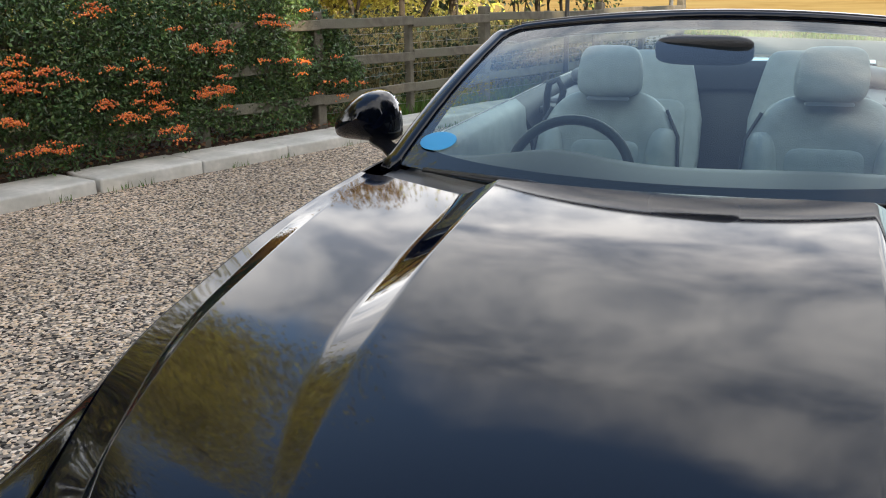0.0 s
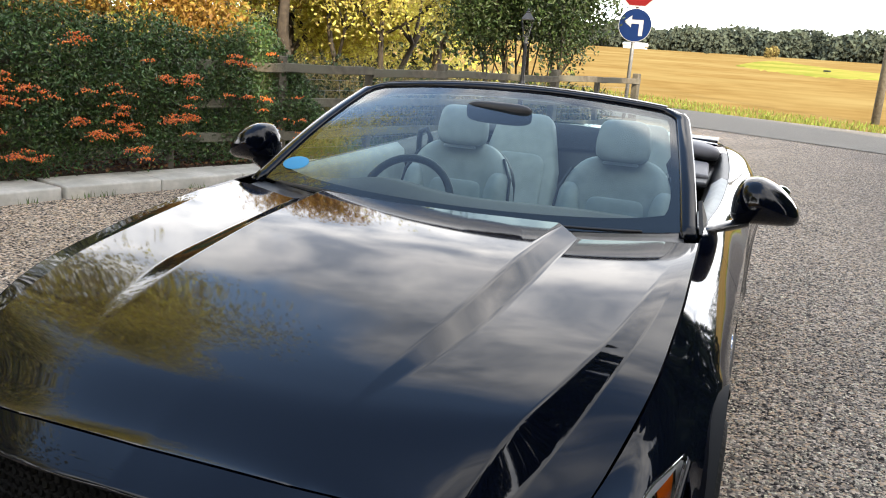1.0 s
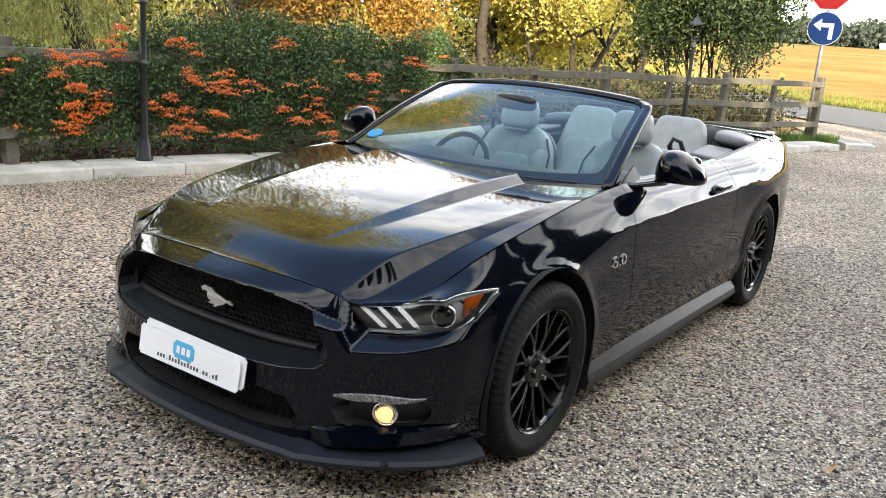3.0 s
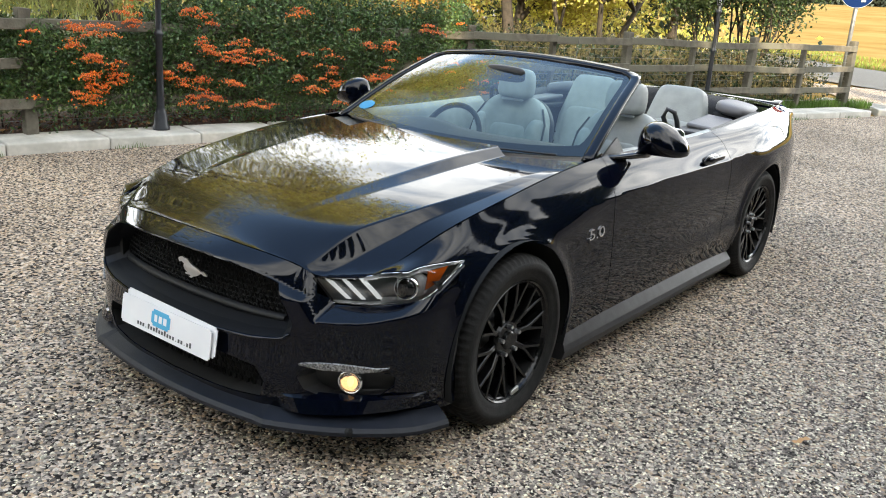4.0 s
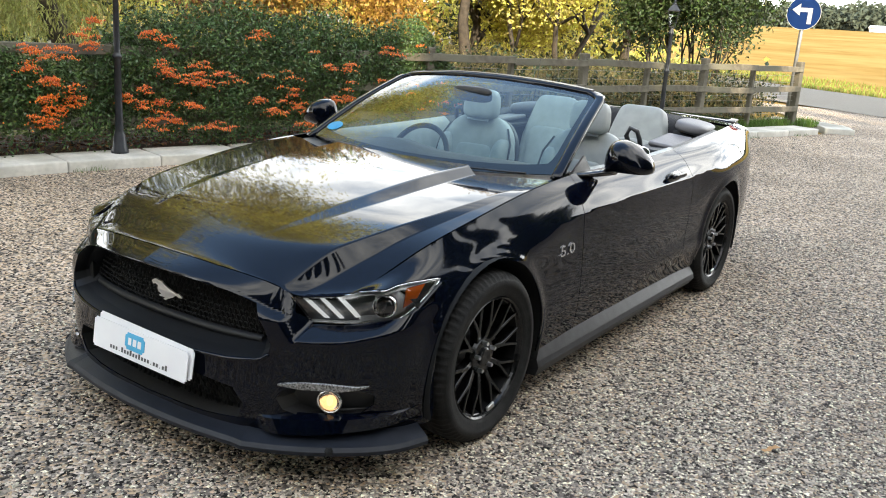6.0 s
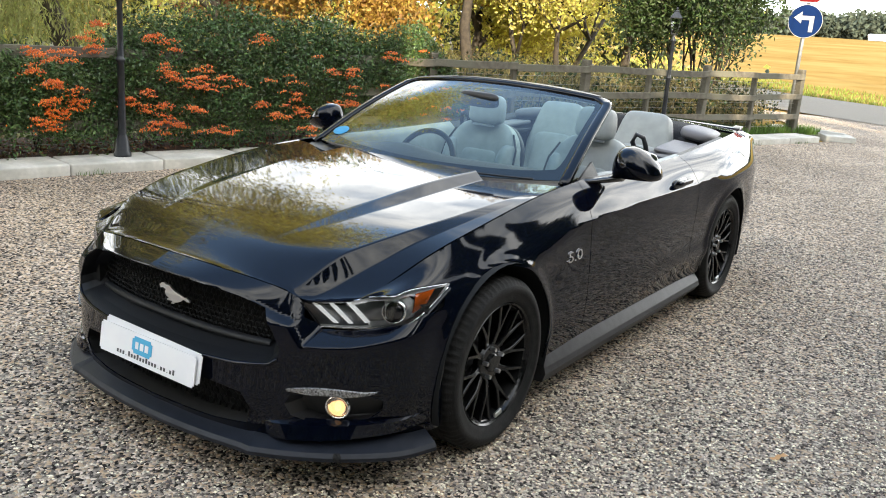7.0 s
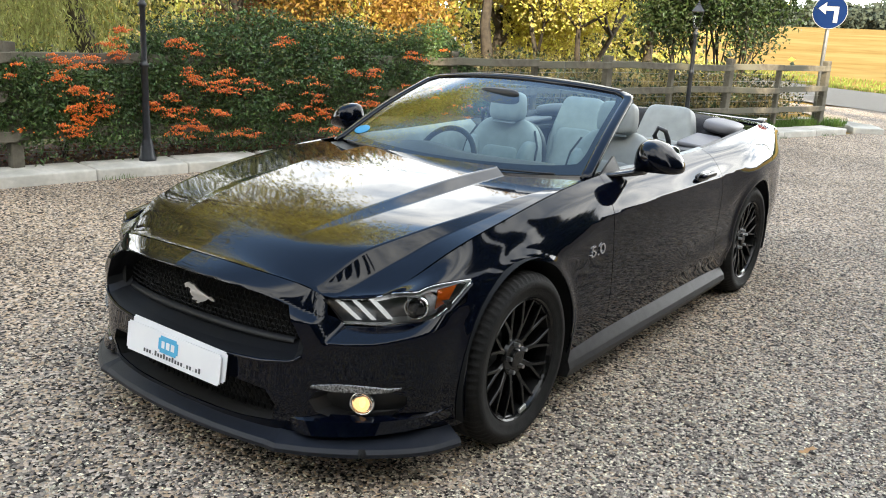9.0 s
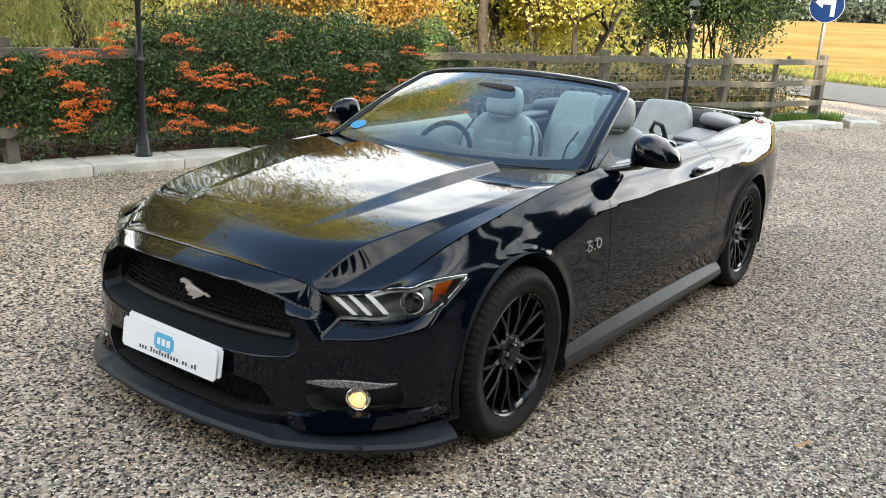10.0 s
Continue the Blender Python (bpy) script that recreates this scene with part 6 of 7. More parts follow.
# show plates on the nose
for k, (dx, dy, dz, rz) in enumerate(((0.0, 0.0, 0.0, 0.0), (0.016, 0.012, 0.016, 1.2))):
    m = Matrix.Translation((0.014 + dx, -0.915 + dy, 0.394 + dz)) @ pose(0, 0, 0, 90 - 8, 0, 0) @ pose(0, 0, 0, 0, 0, -rz)
    bm = bmesh.new()
    b = bmesh.new()
    bmesh.ops.create_cube(b, size=1)
    bmesh.ops.scale(b, vec=(0.52, 0.111, 0.004), verts=b.verts)
    bmesh.ops.bevel(b, geom=[e for e in b.edges if abs(e.verts[0].co.z - e.verts[1].co.z) > 0.002], offset=0.008, segments=3, affect="EDGES")
    join(bm, b)
    plate = part("show_plate", bm, PLATE, car, "white acrylic dealer plate", smooth=False, m=m)
    if k == 0:
        bm = bmesh.new()
        b = bmesh.new()
        bmesh.ops.create_cube(b, size=1)
        bmesh.ops.scale(b, vec=(0.108, 0.062, 0.002), verts=b.verts)
        bmesh.ops.bevel(b, geom=[e for e in b.edges if abs(e.verts[0].co.z - e.verts[1].co.z) > 0.001], offset=0.01, segments=3, affect="EDGES")
        join(bm, b, Matrix.Translation((-0.02, 0.012, 0.003)))
        mark = part("blue_patch", bm, PLATE_BLUE, plate, "plain blue square mark", smooth=False)
        bm = bmesh.new()
        for x0, w0_ in ((-0.027, 0.017), (0.0, 0.019), (0.027, 0.019)):
            box(bm, w0_, 0.026, 0.0015, Matrix.Translation((-0.02 + x0, 0.012, 0.0045)), 0.0007, 1)
        part("white_mark", bm, PLATE, mark, "white shapes on the blue square", smooth=False)
        bm = bmesh.new()
        # one bar for each printed character: low, tall, dot or tailed
        for k, kind in enumerate("lll.tlltlltlll.ll.lt"):
            hgt = {"l": 0.0125, "t": 0.0185, ".": 0.003}[kind]
            box(bm, 0.0088 if kind != "." else 0.003, hgt, 0.0015, Matrix.Translation((-0.152 + 0.0162 * k, -0.0395 + hgt / 2, 0.0028)))
        part("print_line", bm, PLATE_INK, plate, smooth=False)

# badge on both wings
for sgn in (1, -1):
    q = side_place(0.588, 0.667)
    rot = Matrix(((0, 0, sgn, sgn * (q.x + 0.003)), (sgn, 0, 0, 0.588), (0, 1, 0, 0.667), (0, 0, 0, 1)))
    lettering("wing_badge", "5.0", 0.066, CHROME, car, rot @ pose(0, 0, 0, -4, 0, 0) @ Matrix.Diagonal((1.75, 1, 1, 1)), 0.003, "chrome numerals")


# ---- wheels ----
def wheel(side, y):
    hub = empty("wheel", Matrix.Translation((side * 0.79, y, AXLE_Z)) @ (Matrix() if side > 0 else pose(0, 0, 0, 0, 0, 180)), "", "")
    hub.parent = car
    ax = pose(0, 0, 0, 0, 90, 0)
    bm = bmesh.new()
    ribs = [(0.240, -0.115), (0.262, -0.126), (0.300, -0.130), (0.326, -0.120), (0.338, -0.105), (0.343, -0.07), (0.343, -0.062), (0.334, -0.06), (0.334, -0.052), (0.343, -0.050), (0.343, -0.012), (0.334, -0.01), (0.334, -0.002), (0.343, 0.0),
            (0.343, 0.044), (0.334, 0.046), (0.334, 0.054), (0.343, 0.056), (0.341, 0.09), (0.337, 0.104), (0.326, 0.118), (0.314, 0.126), (0.312, 0.1285), (0.288, 0.1305), (0.286, 0.1285), (0.262, 0.125), (0.248, 0.117), (0.241, 0.108)]
    turns, loops = 216, []
    for r, h in ribs:
        shoulder = 0.056 <= abs(h) <= 0.12 and r > 0.32
        loops.append([bm.verts.new((h, (r - 0.007 * (shoulder and k % 3 == 0)) * math.cos(2 * math.pi * k / turns), (r - 0.007 * (shoulder and k % 3 == 0)) * math.sin(2 * math.pi * k / turns))) for k in range(turns)])
    for a, c in zip(loops, loops[1:]):
        for k in range(turns):
            bm.faces.new((a[k], a[(k + 1) % turns], c[(k + 1) % turns], c[k]))
    part("tyre", bm, RUBBER, hub, "black low-profile tyre")
    bm = bmesh.new()
    lathe(bm, [(0.241, -0.11), (0.225, -0.10), (0.215, 0.0), (0.222, 0.08), (0.230, 0.098)], 56, ax)
    part("barrel", bm, MESH_BLACK, hub, "dull black rim barrel")
    bm = bmesh.new()
    lathe(bm, [(0.228, 0.098), (0.232, 0.102), (0.236, 0.112), (0.243, 0.118), (0.246, 0.114), (0.243, 0.105)], 56, ax)
    lathe(bm, [(0.0, 0.098), (0.030, 0.098), (0.036, 0.094), (0.037, 0.086), (0.070, 0.084), (0.078, 0.07), (0.074, 0.02)], 30, ax)
    for k in range(10):
        a = 2 * math.pi * k / 10 + 0.12
        u = lambda r, da, x: Vector((x, r * math.cos(a + da), r * math.sin(a + da)))
        stem = [u(0.052, 0.0, 0.074), u(0.085, 0.0, 0.085), u(0.128, 0.0, 0.093)]
        forks = [[u(0.118, 0.012 * d, 0.092), u(0.150, 0.060 * d, 0.097), u(0.195, 0.118 * d, 0.101), u(0.238, 0.157 * d, 0.106)] for d in (-1, 1)]
        for pts, w0, w1 in ((stem, 0.0120, 0.0105), (forks[0], 0.0072, 0.0060), (forks[1], 0.0072, 0.0060)):
            rows = []
            for i, q in enumerate(pts):
                t = (pts[min(i + 1, len(pts) - 1)] - pts[max(i - 1, 0)]).normalized()
                s = t.cross(Vector((1, 0, 0))).normalized()
                wd = w0 + (w1 - w0) * i / (len(pts) - 1)
                rows.append([bm.verts.new(v) for v in (q - s * wd * 1.25 - Vector((0.034, 0, 0)), q - s * wd - Vector((0.003, 0, 0)), q - s * wd * 0.72, q + s * wd * 0.72, q + s * wd - Vector((0.003, 0, 0)), q + s * wd * 1.25 - Vector((0.034, 0, 0)))])
            for r0, r1 in zip(rows, rows[1:]):
                for j in range(5):
                    bm.faces.new((r0[j], r0[j + 1], r1[j + 1], r1[j]))
            bm.faces.new(rows[0])
            bm.faces.new(rows[-1])
    rim = part("rim", bm, RIM_BLACK, hub, "gloss black rim with forked spokes", smooth=False)
    for k in range(5):
        a = 2 * math.pi * k / 5 + 0.4
        bm = bmesh.new()
        cyl(bm, 0.0095, 0.0085, 0.022, Matrix.Translation((0.094, 0.057 * math.cos(a), 0.057 * math.sin(a))) @ ax, 6)
        part("wheel_nut", bm, SATIN_CHROME, hub, "bright wheel nut", smooth=False)
    bm = bmesh.new()
    lathe(bm, [(0.0, 0.0), (0.178, 0.0), (0.178, 0.03), (0.10, 0.032), (0.09, 0.05), (0.0, 0.05)], 40, ax)
    part("brake_disc", bm, material("brake_steel", (0.05, 0.05, 0.052), 0.45, metal=0.9) if "brake_steel" not in bpy.data.materials else bpy.data.materials["brake_steel"], hub, "dull steel brake disc")
    bm = bmesh.new()
    box(bm, 0.011, 0.05, 0.022, Matrix.Translation((0.107, 0.045, -0.222)) @ pose(0, 0, 0, 11, 0, 0), 0.003, 1)
    part("balance_weight", bm, SATIN_CHROME, hub, smooth=False)
    return hub


for side in (1, -1):
    for y in (0.0, BASE):
        wheel(side, y)


# ---- windscreen, frame, cowl, wipers ----
def screen(u, v, off=0.0):
    a = Vector((0.725 * u, 0.615 + 0.145 * u * u, 0.915 + 0.035 * u * u))
    c = Vector((0.605 * u, 1.325 + 0.085 * u * u, 1.312 - 0.042 * u * u))
    q = a.lerp(c, v)
    n = Vector((0.25 * u, -0.47, 0.85)).normalized()
    return q + n * (0.035 * math.sin(math.pi * v) * (1 - 0.5 * u * u) + off)


glass = panel("windscreen", patch([(-1, 0), (1, 0), (1, 1), (-1, 1)], 0.05, 0.08, lambda u, v: screen(u, v)), GLASS, car, Vector((0, -1, 1)), "raked clear windscreen", t=0)
glass.visible_shadow = False


def strip(bm, pts, section):
    """Sweeps a closed section, given at each point as a list of offset vectors, along points."""
    rows = [[bm.verts.new(p + o) for o in section(i)] for i, p in enumerate(pts)]
    n = len(rows[0])
    for a, c in zip(rows, rows[1:]):
        for j in range(n):
            bm.faces.new((a[j], a[(j + 1) % n], c[(j + 1) % n], c[j]))
    bm.faces.new(rows[0])
    bm.faces.new(rows[-1])


path = [screen(-1, v) for v in np.linspace(-0.04, 0.90, 14)]
edge = []
for k in range(15):
    a = math.radians(90 * k / 14)
    edge.append((-1 + 0.11 * (1 - math.cos(a)), 0.90 + 0.10 * math.sin(a)))
path += [screen(u, v) for u, v in edge[1:]]
path += [screen(u, 1.0) for u in np.linspace(-0.87, 0.87, 25)]
path += [Vector((-q.x, q.y, q.z)) for q in path[:28][::-1] if abs(q.x) > 0.5 and q.x < -0.5 and q.y < 9][1:]
bm = bmesh.new()
rows = []
for i, q in enumerate(path):
    a, c = path[max(i - 1, 0)], path[min(i + 1, len(path) - 1)]
    d = (c - a).normalized()
    n = Vector((0.3 * q.x, -0.47, 0.85)).normalized()
    o = d.cross(n).normalized()
    if o.dot(Vector((q.x, 0.8 * (q.z > 1.2), 0.0))) < 0 and abs(d.x) < 0.5:
        o = -o
    if abs(d.x) >= 0.5 and o.y < 0:
        o = -o
    head = step(0.6, 0.95, abs(d.x))
    wd = 0.048 + 0.032 * head
    wid = 0.036 + 0.028 * head
    back = Vector((0, 0.022, -0.030)) * head
    rows.append([bm.verts.new(q + v) for v in (n * 0.004 - o * 0.013, n * 0.0105 - o * 0.006, n * 0.012 + o * 0.003, n * 0.012 + o * (wid - 0.008) + back, n * 0.008 + o * wid + back, n * -0.016 + o * wid + back * 2, n * -0.04 + o * (wid - 0.012) + back, n * -0.012 - o * 0.014)])
for a, c in zip(rows, rows[1:]):
    for j in range(8):
        bm.faces.new((a[j], a[(j + 1) % 8], c[(j + 1) % 8], c[j]))
bm.faces.new(rows[0])
bm.faces.new(rows[-1])
part("windscreen_frame", bm, PAINT, car, "gloss black windscreen surround")
bm = bmesh.new()
rows = []
for k in range(33):
    q = screen(-0.93 + 1.86 * k / 32, 1.0)
    e = 1 - 0.5 * abs(k / 16 - 1) ** 6
    rows.append([bm.verts.new(q + Vector((0, dy * e, dz))) for dy, dz in ((0.006, 0.017), (0.066, 0.018), (0.07, 0.008), (0.006, 0.006))])
for a, c in zip(rows, rows[1:]):
    for j in range(4):
        bm.faces.new((a[j], a[(j + 1) % 4], c[(j + 1) % 4], c[j]))
bm.faces.new(rows[0])
bm.faces.new(rows[-1])
part("header_rail", bm, HEADER_SATIN, car, "satin dark grey header rail", smooth=False)
# printed dark border inside the glass
bm = bmesh.new()
for ring_o, ring_i in (([(-0.985, 0.0), (0.985, 0.0)], [(-0.985, 0.065), (0.985, 0.065)]),):
    n = 40
    lo = [bm.verts.new(screen(-0.985 + 1.97 * k / n, 0.0, -0.004)) for k in range(n + 1)]
    hi = [bm.verts.new(screen(-0.985 + 1.97 * k / n, 0.085 + 0.05 * abs(2 * k / n - 1) ** 8, -0.004)) for k in range(n + 1)]
    for k in range(n):
        bm.faces.new((lo[k], lo[k + 1], hi[k + 1], hi[k]))
for sgn in (1, -1):
    a = [bm.verts.new(screen(sgn * 1.0, v, -0.004)) for v in np.linspace(0, 1, 14)]
    c = [bm.verts.new(screen(sgn * (0.945 - 0.03 * step(0.86, 1.0, v) - 0.04 * step(0.2, 0.05, v)), v, -0.004)) for v in np.linspace(0, 1, 14)]
    for k in range(13):
        bm.faces.new((a[k], a[k + 1], c[k + 1], c[k]))
part("glass_border", bm, DARK, glass)
bm = bmesh.new()
blob(bm, 0.055, 0.0015, 0.040, Matrix.Translation(screen(-0.885, 0.15, 0.003)) @ pose(0, 0, 0, -60, 0, -14), 1, 1, 20, 8)
part("sticker", bm, STICKER, glass, "blue round sticker")
bm = bmesh.new()
rows = []
for k in range(33):
    u = -1 + k / 16
    x = 0.735 * u
    yy = 0.53 + 0.10 * u * u
    rows.append([bm.verts.new(q) for q in (Vector((x, yy - 0.03, 0.895 + 0.02 * u * u)), Vector((x, yy + 0.03, 0.895 + 0.03 * u * u)), screen(u, -0.01, -0.012))])
for a, c in zip(rows, rows[1:]):
    for j in range(2):
        bm.faces.new((a[j], a[j + 1], c[j + 1], c[j]))
part("scuttle", bm, SATIN_BLACK, car, "black plastic scuttle panel")
for x0, x1 in ((-0.62, 0.02), (-0.02, 0.60)):
    bm = bmesh.new()
    pts = [Vector((x0 + (x1 - x0) * t, 0, 0)) for t in np.linspace(0, 1, 10)]
    pts = [screen(p.x / 0.72, -0.012 + 0.02 * math.sin(math.pi * i / 9), 0.012) for i, p in enumerate(pts)]
    tube(bm, pts, 0.0055, 6)
    tube(bm, [pts[0], pts[4] + Vector((0, 0, 0.008)), pts[5]], 0.007, 6)
    part("wiper", bm, SATIN_BLACK, car, "black wiper arm and blade")


# ---- door mirrors ----
for sgn in (1, -1):
    bm = bmesh.new()

    ring = [(0.848, 0.956), (0.93, 0.956), (1.046, 0.958), (1.062, 0.985), (1.046, 1.030), (0.995, 1.082), (0.935, 1.112), (0.880, 1.104), (0.852, 1.050)]
    for _ in range(2):
        ring = [(a[0] * f + c[0] * (1 - f), a[1] * f + c[1] * (1 - f)) for a, c in zip(ring, ring[1:] + ring[:1]) for f in (0.78, 0.22)]
    loops = []
    for f, y in ((0.02, 0.925), (0.32, 0.929), (0.58, 0.940), (0.78, 0.960), (0.91, 0.984), (0.98, 1.012), (1.0, 1.040), (1.0, 1.065), (0.95, 1.072), (0.88, 1.066)):
        loops.append([bm.verts.new((0.936 + (x - 0.948) * f, y + 0.015 + 0.20 * max(0, x - 0.92) * f, 1.030 + (z - 1.030) * f)) for x, z in ring])
    for a, c in zip(loops, loops[1:]):
        for k in range(len(a)):
            bm.faces.new((a[k], a[(k + 1) % len(a)], c[(k + 1) % len(a)], c[k]))
    bm.faces.new(loops[0])
    bm.faces.new(loops[-1])
    if sgn < 0:
        mirror_x(bm)
    mir = part("door_mirror", bm, PAINT, car, "gloss black door mirror")
    bm = bmesh.new()
    blob(bm, 0.08, 0.004, 0.052, Matrix.Translation((0.933 * sgn, 1.101, 1.034)) @ pose(0, 0, 0, 0, 0, sgn * 10), 0.5, 0.5, 24, 8)
    part("mirror_glass", bm, material("mirror_silver", (0.9, 0.9, 0.9), 0.02, metal=1.0) if "mirror_silver" not in bpy.data.materials else bpy.data.materials["mirror_silver"], mir, "silvered glass")
    bm = bmesh.new()
    rows = []
    for x, y, z, hw, hh in ((0.752, 0.90, 0.945, 0.075, 0.012), (0.80, 0.93, 0.945, 0.06, 0.013), (0.845, 0.98, 0.952, 0.045, 0.016), (0.90, 1.01, 0.968, 0.04, 0.020)):
        rows.append([bm.verts.new((sgn * x, y + hw * math.cos(a), z + hh * math.sin(a))) for a in np.linspace(0, 2 * math.pi, 12, endpoint=False)])
    for a, c in zip(rows, rows[1:]):
        for j in range(12):
            bm.faces.new((a[j], a[(j + 1) % 12], c[(j + 1) % 12], c[j]))
    bm.faces.new(rows[0])
    bm.faces.new(rows[-1])
    part("mirror_foot", bm, GLOSS_BLACK, mir)
    # quarter-light corner post by the mirror
    b = patch([(0.80, 0.945), (1.02, 0.955), (0.99, 1.02)], 0.05, 0.03, lambda y, z: Vector((0.775 - 0.35 * (z - 0.95), y, z)))
    if sgn < 0:
        mirror_x(b)
    panel("sail_panel", b, SATIN_BLACK, car, Vector((sgn, 0, 0)), t=0.012)

# ---- cabin ----
bm = bmesh.new()
rows = []
for k in range(21):
    u = -1 + k / 10
    x = 0.73 * u
    hump = 0.035 * math.exp(-((x + 0.37) / 0.17) ** 2) + 0.010 * math.exp(-((x - 0.37) / 0.25) ** 2)
    rows.append([bm.verts.new(p) for p in ((x, 0.62 + 0.12 * u * u, 0.90), (x, 0.80 + 0.05 * u * u, 0.915 + hump * 0.3), (x, 0.98, 0.925 + hump), (x, 1.08, 0.915 + hump), (x, 1.14, 0.88 + hump * 0.7), (x, 1.13, 0.80), (x, 1.08, 0.62), (x, 1.0, 0.40))])
for a, c in zip(rows, rows[1:]):
    for j in range(7):
        bm.faces.new((a[j], a[j + 1], c[j + 1], c[j]))
part("dashboard", bm, DASH, car, "dark soft dashboard with an instrument hood")
bm = bmesh.new()
wc = Matrix.Translation((-0.37, 1.235, 0.835)) @ pose(0, 0, 0, 66, 0, 0)
tube(bm, [wc @ Vector((0.185 * math.cos(a), 0.185 * math.sin(a), 0)) for a in np.linspace(0, 2 * math.pi, 40, endpoint=False)], 0.016, 8, True)
steer = part("steering_wheel", bm, LEATHER_DARK, car, "black leather three-spoke steering wheel")
bm = bmesh.new()
blob(bm, 0.075, 0.062, 0.03, wc, 0.7, 0.8, 20, 10)
for a in (0.0, math.pi, -math.pi / 2):
    tube(bm, [wc @ Vector((0.06 * math.cos(a), 0.06 * math.sin(a), 0)), wc @ Vector((0.18 * math.cos(a), 0.18 * math.sin(a), 0))], 0.014, 6)
part("hub", bm, SATIN_BLACK, steer)


def front_seat(x):
    bm = bmesh.new()
    blob(bm, 0.25, 0.25, 0.09, Matrix.Translation((x, 1.52, 0.50)) @ pose(0, 0, 0, 8, 0, 0), 0.55, 0.45, 32, 14)
    seat = part("front_seat", bm, LEATHER, car, "pale grey leather bucket seat")

    def backwarp(q):
        t = (q.z + 0.31) / 0.62
        q.x *= 1.0 - 0.12 * step(0.70, 1.0, t) + 0.06 * math.sin(math.pi * t)
        if q.y < 0:
            q.y += 0.045 * math.cos(min(abs(q.x) / 0.16, 1) * math.pi / 2) * step(1.0, 0.8, t)
        return q
    tilt = Matrix.Translation((x, 1.83, 0.745)) @ pose(0, 0, 0, -14, 0, 0)
    bm = bmesh.new()
    blob(bm, 0.232, 0.075, 0.295, tilt, 0.5, 0.5, 36, 22, backwarp)
    part("backrest", bm, LEATHER, seat)
    bm = bmesh.new()
    blob(bm, 0.135, 0.026, 0.15, tilt @ Matrix.Translation((0, -0.036, -0.04)), 0.35, 0.35, 24, 14)
    part("backrest_insert", bm, LEATHER, seat, "stitched backrest insert")
    bm = bmesh.new()
    blob(bm, 0.238, 0.05, 0.30, tilt @ Matrix.Translation((0, 0.055, -0.005)), 0.5, 0.5, 30, 18, backwarp)
    part("backrest_shell", bm, LEATHER_DARK, seat, "black seat back shell")
    for s in (-1, 1):
        bm = bmesh.new()
        blob(bm, 0.05, 0.085, 0.20, tilt @ Matrix.Translation((s * 0.205, -0.045, -0.04)) @ pose(0, 0, 0, 0, 0, s * -22), 0.7, 0.7, 18, 14)
        part("side_bolster", bm, LEATHER, seat)
        bm = bmesh.new()
        tube(bm, [tilt @ Vector((s * a, o, h)) for a, o, h in ((0.252, -0.06, -0.20), (0.262, -0.075, -0.02), (0.250, -0.055, 0.13), (0.205, -0.04, 0.225))], 0.0065, 6)
        part("piping", bm, LEATHER_DARK, seat, "dark edge piping")
        bm = bmesh.new()
        tube(bm, [(x + s * 0.06, 1.89, 0.98), (x + s * 0.06, 1.905, 1.06)], 0.006, 8)
        part("headrest_post", bm, CHROME, seat, "chrome post")
    bm = bmesh.new()

    def headwarp(q):
        q.x *= 1.0 - 0.10 * step(-0.02, 0.09, q.z)
        return q
    blob(bm, 0.114, 0.055, 0.092, Matrix.Translation((x, 1.865, 1.105)) @ pose(0, 0, 0, -8, 0, 0), 0.45, 0.45, 28, 18, headwarp)
    part("headrest", bm, LEATHER, seat)
    bm = bmesh.new()
    box(bm, 0.15, 0.02, 0.012, Matrix.Translation((x, 1.825, 1.012)), 0.004, 1)
    part("headrest_bar", bm, SATIN_CHROME, seat, "bright bar under the headrest", smooth=False)
    return seat


front_seat(-0.36)
front_seat(0.36)
# belt guides beside the front seats
for x in (-0.63, 0.63):
    bm = bmesh.new()
    tube(bm, [(x, 2.02, 0.86), (x * 0.98, 1.98, 1.0), (x * 0.96, 1.96, 1.05), (x * 0.9, 1.95, 1.065), (x * 0.87, 1.95, 1.02), (x * 0.9, 1.97, 0.96)], 0.014, 8)
    part("belt_guide", bm, LEATHER_DARK, car, "black seat belt guide loop")
for x in (-0.305, 0.305):
    bm = bmesh.new()
    tilt = Matrix.Translation((x, 2.72, 0.83)) @ pose(0, 0, 0, -17, 0, 0)

    def narrow(q):
        t = (q.z + 0.3) / 0.6
        q.x *= 0.98 - 0.24 * step(0.45, 0.95, t)
        return q
    blob(bm, 0.215, 0.075, 0.30, tilt, 0.3, 0.32, 32, 20, narrow)
    rear = part("rear_seat", bm, LEATHER, car, "pale grey leather rear seat")
    bm = bmesh.new()
    blob(bm, 0.15, 0.03, 0.17, tilt @ Matrix.Translation((0, -0.062, -0.10)), 0.4, 0.4, 24, 14)
    part("rear_pad", bm, LEATHER, rear)
    bm = bmesh.new()
    blob(bm, 0.24, 0.24, 0.08, Matrix.Translation((x, 2.45, 0.52)), 0.5, 0.5, 24, 12)
    part("rear_cushion", bm, LEATHER, rear)
bm = bmesh.new()
box(bm, 1.44, 2.2, 0.03, Matrix.Translation((0, 1.95, 0.33)), 0.01, 1)
part("cabin_floor", bm, LEATHER_DARK, car, smooth=False)
bm = bmesh.new()
box(bm, 0.20, 1.2, 0.25, Matrix.Translation((0, 1.75, 0.47)), 0.04, 2)
part("centre_console", bm, LEATHER_DARK, car)
bm = bmesh.new()
box(bm, 1.46, 0.06, 0.66, Matrix.Translation((0, 2.90, 0.66)) @ pose(0, 0, 0, -12, 0, 0), 0.02, 2)
part("rear_bulkhead", bm, LEATHER_DARK, car)
